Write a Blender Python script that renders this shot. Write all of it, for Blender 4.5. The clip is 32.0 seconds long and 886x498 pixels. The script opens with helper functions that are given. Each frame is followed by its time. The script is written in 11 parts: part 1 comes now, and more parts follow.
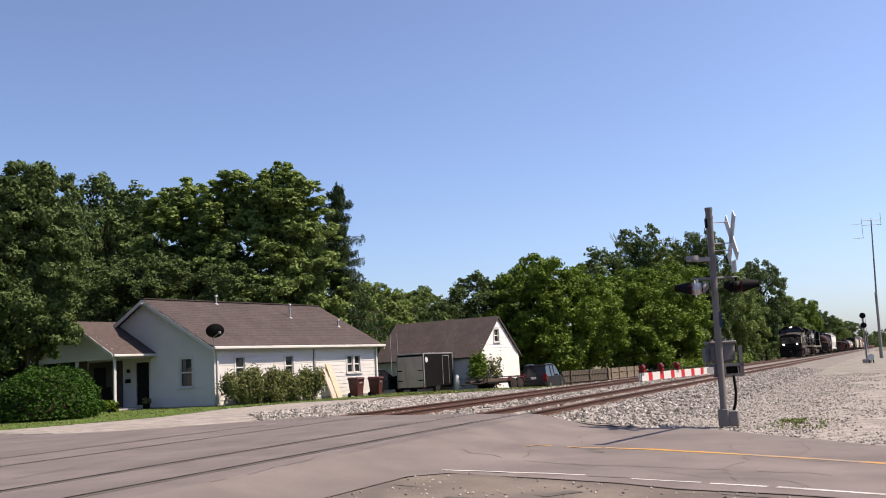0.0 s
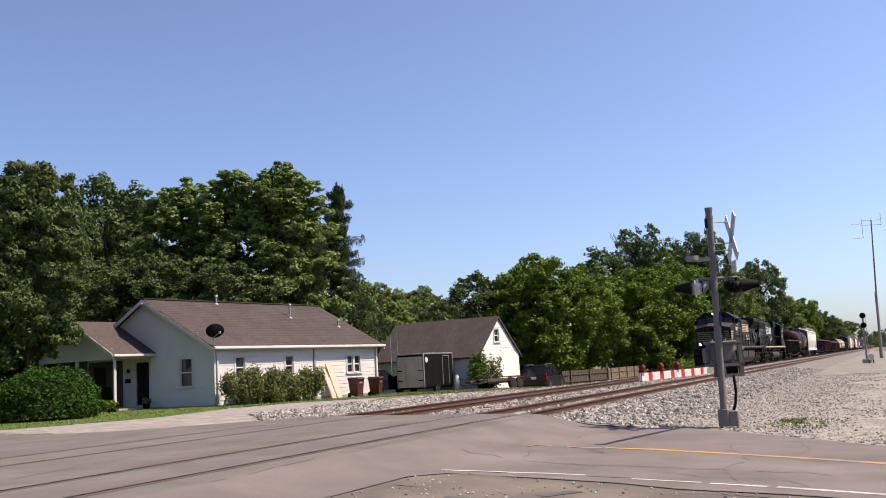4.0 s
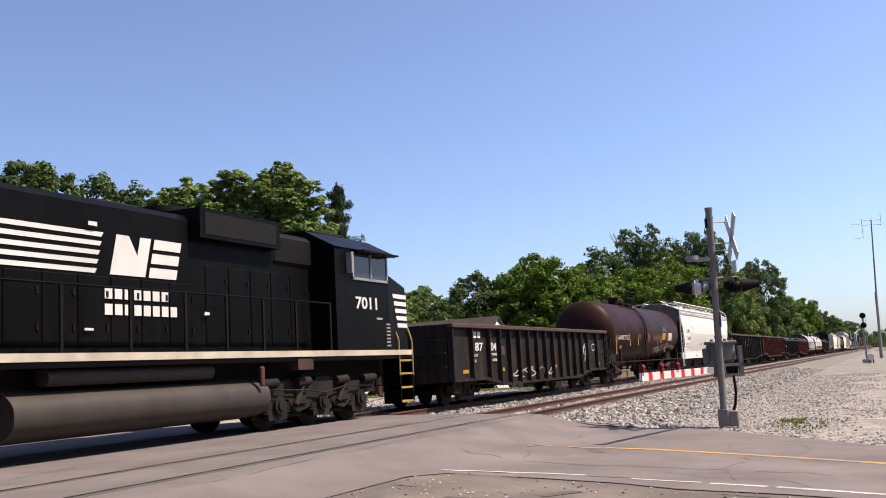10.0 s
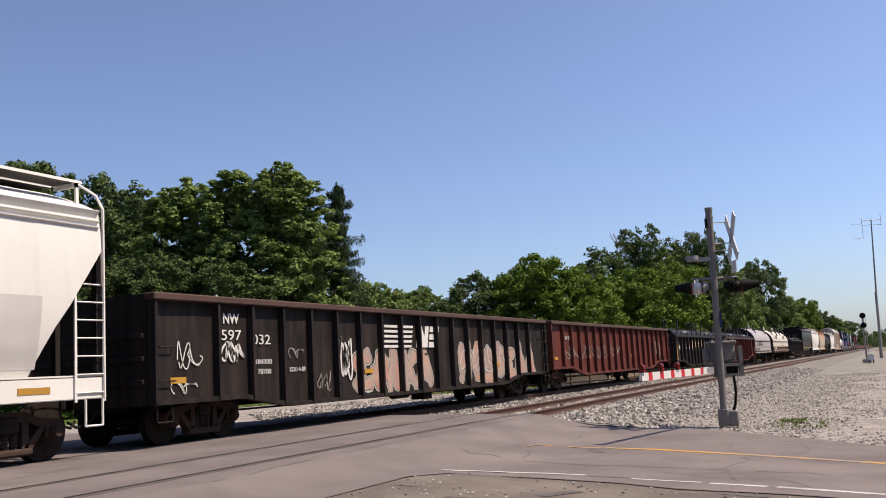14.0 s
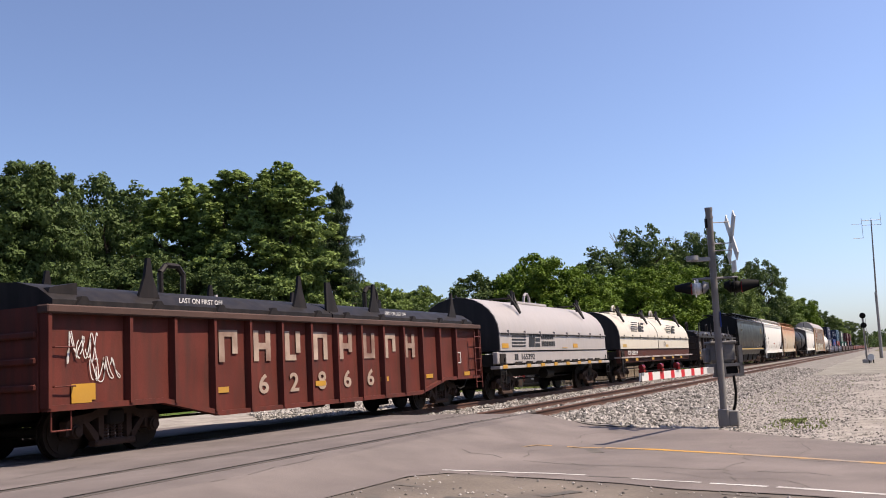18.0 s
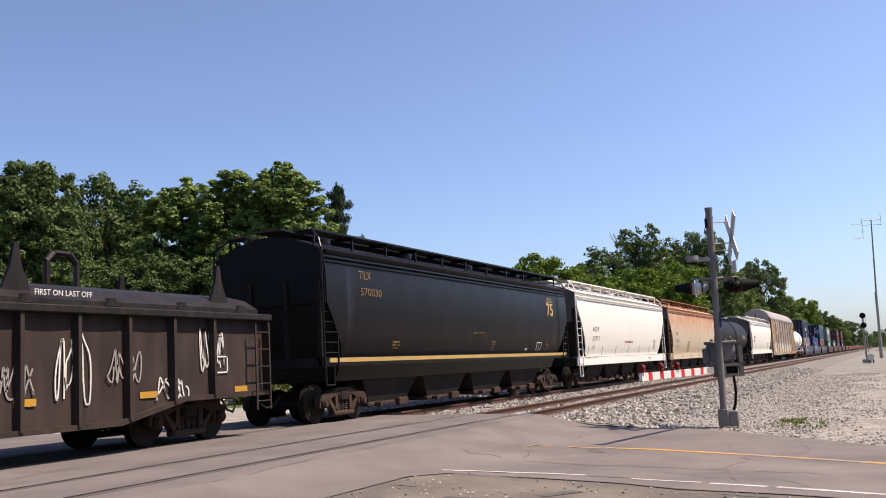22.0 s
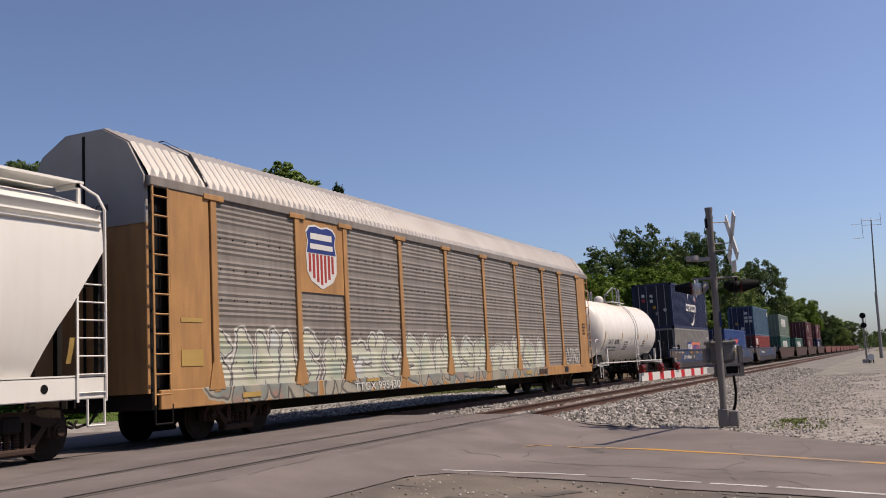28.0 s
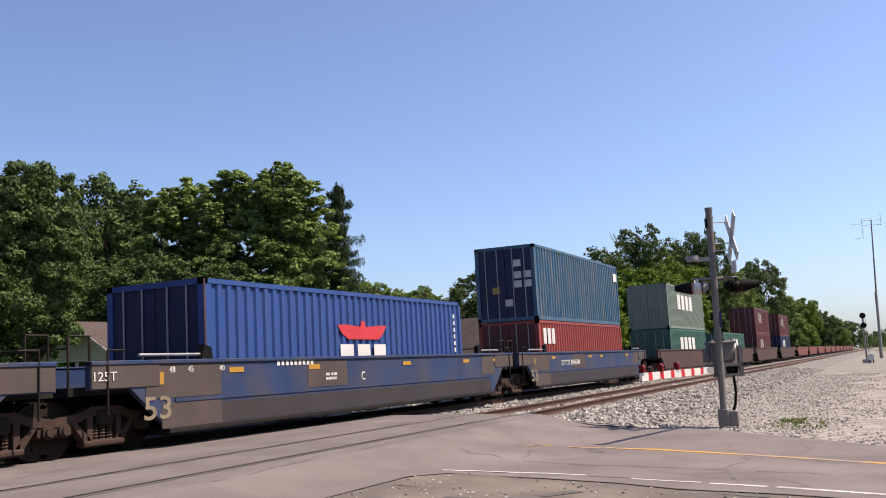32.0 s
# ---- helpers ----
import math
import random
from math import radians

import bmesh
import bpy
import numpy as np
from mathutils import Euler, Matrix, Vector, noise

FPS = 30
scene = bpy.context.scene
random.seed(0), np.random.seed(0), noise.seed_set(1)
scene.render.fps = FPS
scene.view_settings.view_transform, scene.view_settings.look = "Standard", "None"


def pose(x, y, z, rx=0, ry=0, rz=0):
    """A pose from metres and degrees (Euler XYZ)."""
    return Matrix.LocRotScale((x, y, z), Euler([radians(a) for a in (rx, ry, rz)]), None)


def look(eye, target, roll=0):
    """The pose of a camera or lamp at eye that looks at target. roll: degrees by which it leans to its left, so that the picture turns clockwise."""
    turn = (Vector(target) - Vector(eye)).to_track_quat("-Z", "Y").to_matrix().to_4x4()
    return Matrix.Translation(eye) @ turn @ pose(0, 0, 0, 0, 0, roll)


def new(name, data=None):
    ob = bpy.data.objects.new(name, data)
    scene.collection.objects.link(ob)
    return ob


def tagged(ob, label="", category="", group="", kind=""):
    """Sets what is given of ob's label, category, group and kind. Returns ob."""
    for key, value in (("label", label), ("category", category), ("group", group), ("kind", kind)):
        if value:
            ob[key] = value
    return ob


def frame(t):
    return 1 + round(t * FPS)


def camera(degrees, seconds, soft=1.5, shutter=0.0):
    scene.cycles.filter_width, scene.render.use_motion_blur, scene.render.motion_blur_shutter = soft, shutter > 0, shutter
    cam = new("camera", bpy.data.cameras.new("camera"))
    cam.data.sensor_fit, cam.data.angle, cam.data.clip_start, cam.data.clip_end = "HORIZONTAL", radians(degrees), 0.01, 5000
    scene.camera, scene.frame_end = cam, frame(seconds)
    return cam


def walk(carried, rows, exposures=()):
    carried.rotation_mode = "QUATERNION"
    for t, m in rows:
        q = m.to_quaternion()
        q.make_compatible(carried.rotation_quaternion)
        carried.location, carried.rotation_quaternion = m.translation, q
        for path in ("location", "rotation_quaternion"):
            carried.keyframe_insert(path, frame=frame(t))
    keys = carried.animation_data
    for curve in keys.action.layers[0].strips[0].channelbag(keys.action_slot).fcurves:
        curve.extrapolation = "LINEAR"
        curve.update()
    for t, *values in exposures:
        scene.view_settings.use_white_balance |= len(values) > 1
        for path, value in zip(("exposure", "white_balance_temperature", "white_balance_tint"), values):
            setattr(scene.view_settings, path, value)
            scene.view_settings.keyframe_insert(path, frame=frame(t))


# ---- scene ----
# x runs along the tracks away from the road, y across them, z up from the rail tops.
YC, YN = 13.07, 8.49            # centre lines of the far and the near track
EYE = (0.0, 0.0, 1.0995)
YAW, PITCH = radians(65.409), radians(7.157)
AIM = (math.sin(YAW) * math.cos(PITCH), math.cos(YAW) * math.cos(PITCH), EYE[2] + math.sin(PITCH))
STAND = look(EYE, AIM, -3.107)
EXPO = [(t, s + 0.68, 6750, 21) for t, s in ((0, 0.1), (6, 0.1), (8, 0.2), (11, 0.2), (12, 0.22), (12.5, -0.12), (13, -0.34), (13.5, -0.40), (14, -0.12), (16, 0.1), (19, 0.08), (20, 0.0), (21, -0.08), (22, 0.12), (23, -0.05), (24, -0.45), (26, -0.4), (28, -0.48), (28.4, -0.3), (29, -0.28), (30, -0.28), (31, 0.18), (32, 0.15))]
cam = camera(49.747, 32.0, 1.0)
walk(cam, [(0, STAND), (32, STAND)], EXPO)

# sun and sky: a clear early afternoon, the sun high behind the near side of the tracks
SUN_DIR = Vector((0.20, -0.64, 1.0)).normalized()
world = bpy.data.worlds.new("clear_sky")
scene.world = world
world.use_nodes = True
wn = world.node_tree.nodes
sky = wn.new("ShaderNodeTexSky")
sky.sky_type, sky.sun_disc = "NISHITA", False
sky.sun_elevation = math.asin(SUN_DIR.z)
sky.sun_rotation = math.atan2(SUN_DIR.x, SUN_DIR.y)
sky.air_density, sky.dust_density, sky.ozone_density = 1.0, 1.1, 5.0
way_up = wn.new("ShaderNodeTexCoord")          # summer haze: the sky keeps its blue down to the horizon
height = wn.new("ShaderNodeSeparateXYZ")
world.node_tree.links.new(way_up.outputs["Generated"], height.inputs[0])
rise = wn.new("ShaderNodeMapRange")
rise.inputs[1].default_value, rise.inputs[2].default_value = 0.0, 0.40
world.node_tree.links.new(height.outputs[2], rise.inputs[0])
tint = wn.new("ShaderNodeMixRGB")
tint.inputs[1].default_value, tint.inputs[2].default_value = (0.91, 1.0, 1.11, 1.0), (1.05, 1.0, 1.01, 1.0)
world.node_tree.links.new(rise.outputs[0], tint.inputs[0])
haze = wn.new("ShaderNodeMixRGB")
haze.blend_type, haze.inputs[0].default_value = "MULTIPLY", 1.0
world.node_tree.links.new(sky.outputs[0], haze.inputs[1])
world.node_tree.links.new(tint.outputs[0], haze.inputs[2])
world.node_tree.links.new(haze.outputs[0], wn["Background"].inputs[0])
toward = wn.new("ShaderNodeMapRange")        # the haze brightens towards the sun's quarter
toward.inputs[1].default_value, toward.inputs[2].default_value, toward.inputs[3].default_value, toward.inputs[4].default_value = 0.0, 0.76, 0.108, 0.090
world.node_tree.links.new(height.outputs[1], toward.inputs[0])
world.node_tree.links.new(toward.outputs[0], wn["Background"].inputs[1])
sun_data = bpy.data.lights.new("sun", "SUN")
sun_data.energy, sun_data.angle, sun_data.color = 5.0, radians(0.53), (1.0, 0.925, 0.74)
sun = new("sun", sun_data)
sun.matrix_world = look(SUN_DIR * 60, (0, 0, 0))

# ---- materials ----
PAINT = 0.655                    # scales every base colour; with exposure raised to match, shade renders darker


def surf(name, base, rough=0.6, metal=0.0, var=0.14, scale=1.5, dirt=None, amount=0.35, streak=0.0, bump=0.15, fine=40.0, islands=0.0, glow=0.0, spec=0.3, rise=None):
    """A painted, weathered or raw surface: two scales of tone, dirt in patches or upright streaks, fine relief."""
    dull = 1.0 if glow else PAINT
    base = tuple(v * dull for v in base)
    dirt = tuple(v * dull for v in dirt) if dirt else None
    m = bpy.data.materials.new(name)
    m.use_nodes = True
    t = m.node_tree
    n, k = t.nodes, t.links.new
    b = n["Principled BSDF"]
    co = n.new("ShaderNodeTexCoord")
    big = n.new("ShaderNodeTexNoise"); big.inputs["Scale"].default_value = scale; big.inputs["Detail"].default_value = 5
    small = n.new("ShaderNodeTexNoise"); small.inputs["Scale"].default_value = fine; small.inputs["Detail"].default_value = 3
    k(co.outputs["Object"], big.inputs["Vector"]); k(co.outputs["Object"], small.inputs["Vector"])
    add = n.new("ShaderNodeMath"); add.operation = "MULTIPLY_ADD"
    k(small.outputs[0], add.inputs[0]); add.inputs[1].default_value = 0.5; k(big.outputs[0], add.inputs[2])
    ramp = n.new("ShaderNodeMapRange")
    ramp.inputs[1].default_value, ramp.inputs[2].default_value = 0.45, 1.05
    ramp.inputs[3].default_value, ramp.inputs[4].default_value = 1 - var, 1 + var
    k(add.outputs[0], ramp.inputs[0])
    last = ramp.outputs[0]
    if islands:
        geo = n.new("ShaderNodeNewGeometry")
        isl = n.new("ShaderNodeMapRange"); isl.inputs[3].default_value, isl.inputs[4].default_value = 1 - islands, 1 + islands
        k(geo.outputs["Random Per Island"], isl.inputs[0])
        mul = n.new("ShaderNodeMath"); mul.operation = "MULTIPLY"; k(last, mul.inputs[0]); k(isl.outputs[0], mul.inputs[1]); last = mul.outputs[0]
    hue = n.new("ShaderNodeMixRGB"); hue.blend_type = "MULTIPLY"; hue.inputs[0].default_value = 1
    hue.inputs[1].default_value = (*base, 1); k(last, hue.inputs[2])
    col = hue.outputs[0]
    if dirt:
        mp = n.new("ShaderNodeMapping"); mp.inputs["Scale"].default_value = (2.2, 2.2, 0.35) if streak else (1, 1, 1)
        k(co.outputs["Object"], mp.inputs["Vector"])
        dn = n.new("ShaderNodeTexNoise"); dn.inputs["Scale"].default_value = 2.4 if streak else 1.1; dn.inputs["Detail"].default_value = 6
        k(mp.outputs[0], dn.inputs["Vector"])
        mr = n.new("ShaderNodeMapRange"); mr.inputs[1].default_value, mr.inputs[2].default_value = 0.42, 0.72; mr.inputs[4].default_value = amount
        k(dn.outputs[0], mr.inputs[0])
        mx = n.new("ShaderNodeMixRGB"); mx.inputs[2].default_value = (*dirt, 1)
        k(mr.outputs[0], mx.inputs[0]); k(col, mx.inputs[1]); col = mx.outputs[0]
    if rise:                                       # rust that has run down from the top edge
        sx = n.new("ShaderNodeSeparateXYZ"); k(co.outputs["Object"], sx.inputs[0])
        up = n.new("ShaderNodeMapRange"); up.inputs[1].default_value, up.inputs[2].default_value = rise[0], rise[1]; k(sx.outputs[2], up.inputs[0])
        rn = n.new("ShaderNodeTexNoise"); rn.inputs["Scale"].default_value = 1.3; rn.inputs["Detail"].default_value = 6; k(co.outputs["Object"], rn.inputs["Vector"])
        ra = n.new("ShaderNodeMath"); ra.operation = "MULTIPLY_ADD"; ra.inputs[1].default_value = 1.5; ra.inputs[2].default_value = -0.35; k(rn.outputs[0], ra.inputs[0])
        rb = n.new("ShaderNodeMath"); rb.operation = "MULTIPLY"; rb.use_clamp = True; k(up.outputs[0], rb.inputs[0]); k(ra.outputs[0], rb.inputs[1])
        rc = n.new("ShaderNodeMath"); rc.operation = "MULTIPLY"; rc.use_clamp = True; rc.inputs[1].default_value = 1.7; k(rb.outputs[0], rc.inputs[0])
        rm = n.new("ShaderNodeMixRGB"); rm.inputs[2].default_value = (*rise[2], 1); k(rc.outputs[0], rm.inputs[0]); k(col, rm.inputs[1]); col = rm.outputs[0]
    k(col, b.inputs["Base Color"])
    rr = n.new("ShaderNodeMapRange"); rr.inputs[3].default_value, rr.inputs[4].default_value = max(0.03, rough - 0.12), min(1, rough + 0.12)
    k(big.outputs[0], rr.inputs[0]); k(rr.outputs[0], b.inputs["Roughness"])
    b.inputs["Metallic"].default_value = metal
    b.inputs["Specular IOR Level"].default_value = spec
    if bump:
        bp = n.new("ShaderNodeBump"); bp.inputs["Strength"].default_value = bump; bp.inputs["Distance"].default_value = 0.01
        k(small.outputs[0], bp.inputs["Height"]); k(bp.outputs[0], b.inputs["Normal"])
    if glow:
        b.inputs["Emission Color"].default_value = (*base, 1); b.inputs["Emission Strength"].default_value = glow
    return m


def leafy(name, base, tip):
    """Leaves: green that differs from clump to clump, a little light passing through."""
    m = bpy.data.materials.new(name)
    m.use_nodes = True
    t = m.node_tree
    n, k = t.nodes, t.links.new
    b = n["Principled BSDF"]
    geo = n.new("ShaderNodeNewGeometry")
    co = n.new("ShaderNodeTexCoord")
    ns = n.new("ShaderNodeTexNoise"); ns.inputs["Scale"].default_value = 0.5; ns.inputs["Detail"].default_value = 3
    k(co.outputs["Object"], ns.inputs["Vector"])
    ad = n.new("ShaderNodeMath"); ad.operation = "MULTIPLY_ADD"; ad.inputs[1].default_value = 0.6
    k(geo.outputs["Random Per Island"], ad.inputs[0])
    sc = n.new("ShaderNodeMath"); sc.operation = "MULTIPLY"; sc.inputs[1].default_value = 0.55; k(ns.outputs[0], sc.inputs[0]); k(sc.outputs[0], ad.inputs[2])
    mx = n.new("ShaderNodeMixRGB"); mx.inputs[1].default_value = (*base, 1); mx.inputs[2].default_value = (*tip, 1)
    k(ad.outputs[0], mx.inputs[0]); k(mx.outputs[0], b.inputs["Base Color"])
    b.inputs["Roughness"].default_value = 0.6
    b.inputs["Specular IOR Level"].default_value = 0.12
    tr = n.new("ShaderNodeBsdfTranslucent"); k(mx.outputs[0], tr.inputs["Color"])
    ms = n.new("ShaderNodeMixShader"); ms.inputs[0].default_value = 0.22
    k(b.outputs[0], ms.inputs[1]); k(tr.outputs[0], ms.inputs[2]); k(ms.outputs[0], n["Material Output"].inputs["Surface"])
    return m


STROKES = (((0.88, 0.80), (0.40, 1.0), (0.14, 0.66), (0.80, 0.40), (0.58, 0.04), (0.08, 0.16)), ((0.12, 0.0), (0.20, 0.95), (0.72, 0.10), (0.86, 1.05)), ((0.90, 0.92), (0.18, 0.84), (0.52, 0.50), (0.14, 0.10), (0.92, 0.06)),
           ((0.05, 0.0), (0.48, 1.06), (0.92, 0.0), (0.30, 0.36)), ((0.85, 0.75), (0.45, 1.0), (0.10, 0.50), (0.45, 0.0), (0.92, 0.40), (0.50, 0.48)), ((0.15, 1.02), (0.20, 0.0), (0.24, 0.46), (0.86, 1.08), (0.40, 0.50), (0.92, -0.04)))


def sprayed(name, ground, rows, inks, rims, seed):
    """A painted steel side with fat sprayed forms on it: rows are (x0, x1, z0, z1, forms, half width), inks the fills, rims (reach, colour) from the outside in."""
    rng = random.Random(seed)
    m = MAT[ground].copy()
    m.name = name
    t = m.node_tree
    n, k = t.nodes, t.links.new
    b = n["Principled BSDF"]
    under = b.inputs["Base Color"].links[0].from_socket

    def math_node(op, a, c, d=None):
        q = n.new("ShaderNodeMath"); q.operation = op
        for i, v in enumerate((a, c, d)):
            if v is None:
                continue
            if isinstance(v, (int, float)):
                q.inputs[i].default_value = v
            else:
                k(v, q.inputs[i])
        return q.outputs[0]

    def vec(op, a, c, out=0):
        q = n.new("ShaderNodeVectorMath"); q.operation = op
        k(a, q.inputs[0])
        if isinstance(c, tuple):
            q.inputs[1].default_value = c
        else:
            k(c, q.inputs[1])
        return q.outputs[out]
    co = n.new("ShaderNodeTexCoord")
    flat = vec("MULTIPLY", co.outputs["Object"], (1.0, 0.0, 1.0))
    wob = n.new("ShaderNodeTexNoise"); wob.inputs["Scale"].default_value = 2.6; wob.inputs["Detail"].default_value = 1.0; k(flat, wob.inputs["Vector"])
    spot = vec("ADD", flat, vec("MULTIPLY", vec("SUBTRACT", wob.outputs["Color"], (0.5, 0.5, 0.5)), (0.30, 0.0, 0.30)))
    near = None
    for x0, x1, z0, z1, count, half in rows:
        w = (x1 - x0) / count
        for i in range(count):
            lean, lift = rng.uniform(-0.12, 0.12), rng.uniform(-0.06, 0.10)
            pts = [(x0 + w * (i + 0.04 + 0.92 * px) + lean * pz, z0 + half + (z1 - z0 - 2 * half) * pz + lift) for px, pz in STROKES[rng.randrange(len(STROKES))]]
            for (xa, za), (xb, zb) in zip(pts, pts[1:]):
                ba = (xb - xa, 0.0, zb - za)
                sq = max(1e-4, ba[0] ** 2 + ba[2] ** 2)
                pa = vec("SUBTRACT", spot, (xa, 0.0, za))
                h = n.new("ShaderNodeClamp"); k(vec("DOT_PRODUCT", pa, (ba[0] / sq, 0.0, ba[2] / sq), 1), h.inputs[0])
                sc = n.new("ShaderNodeCombineXYZ")
                for j in range(3):
                    k(h.outputs[0], sc.inputs[j])
                d = math_node("SUBTRACT", vec("LENGTH", vec("SUBTRACT", pa, vec("MULTIPLY", sc.outputs[0], ba)), (0, 0, 0), 1), half)
                near = d if near is None else math_node("MINIMUM", near, d)
    tone = n.new("ShaderNodeTexNoise"); tone.inputs["Scale"].default_value = 0.9; tone.inputs["Detail"].default_value = 1.0; k(flat, tone.inputs["Vector"])
    ramp = n.new("ShaderNodeValToRGB"); k(tone.outputs[0], ramp.inputs[0])
    while len(ramp.color_ramp.elements) < len(inks):
        ramp.color_ramp.elements.new(0.5)
    for i, ink in enumerate(inks):
        ramp.color_ramp.elements[i].position = 0.30 + 0.40 * i / max(1, len(inks) - 1)
        ramp.color_ramp.elements[i].color = (*[v * PAINT for v in ink], 1)
    worn = n.new("ShaderNodeTexNoise"); worn.inputs["Scale"].default_value = 9.0; worn.inputs["Detail"].default_value = 4.0; k(flat, worn.inputs["Vector"])
    cover = math_node("MULTIPLY_ADD", worn.outputs[0], 0.6, 0.60)
    col = under
    for reach, ink in list(rims) + [(0.0, None)]:
        edge = n.new("ShaderNodeMapRange"); k(near, edge.inputs[0])
        edge.inputs[1].default_value, edge.inputs[2].default_value, edge.inputs[3].default_value, edge.inputs[4].default_value = reach - 0.008, reach + 0.008, 1.0, 0.0
        mx = n.new("ShaderNodeMixRGB"); mx.use_clamp = True
        k(math_node("MULTIPLY", edge.outputs[0], cover), mx.inputs[0]); k(col, mx.inputs[1])
        if ink is None:
            k(ramp.outputs[0], mx.inputs[2])
        else:
            mx.inputs[2].default_value = (*[v * PAINT for v in ink], 1)
        col = mx.outputs[0]
    k(col, b.inputs["Base Color"])
    MAT[name] = m
    return m


def glassy(name, tint, rough=0.03):
    m = bpy.data.materials.new(name)
    m.use_nodes = True
    b = m.node_tree.nodes["Principled BSDF"]
    b.inputs["Base Color"].default_value = (*tint, 1)
    b.inputs["Roughness"].default_value = rough
    b.inputs["Specular IOR Level"].default_value = 0.3
    b.inputs["Coat Weight"].default_value = 0.15
    b.inputs["Coat Roughness"].default_value = 0.02
    return m


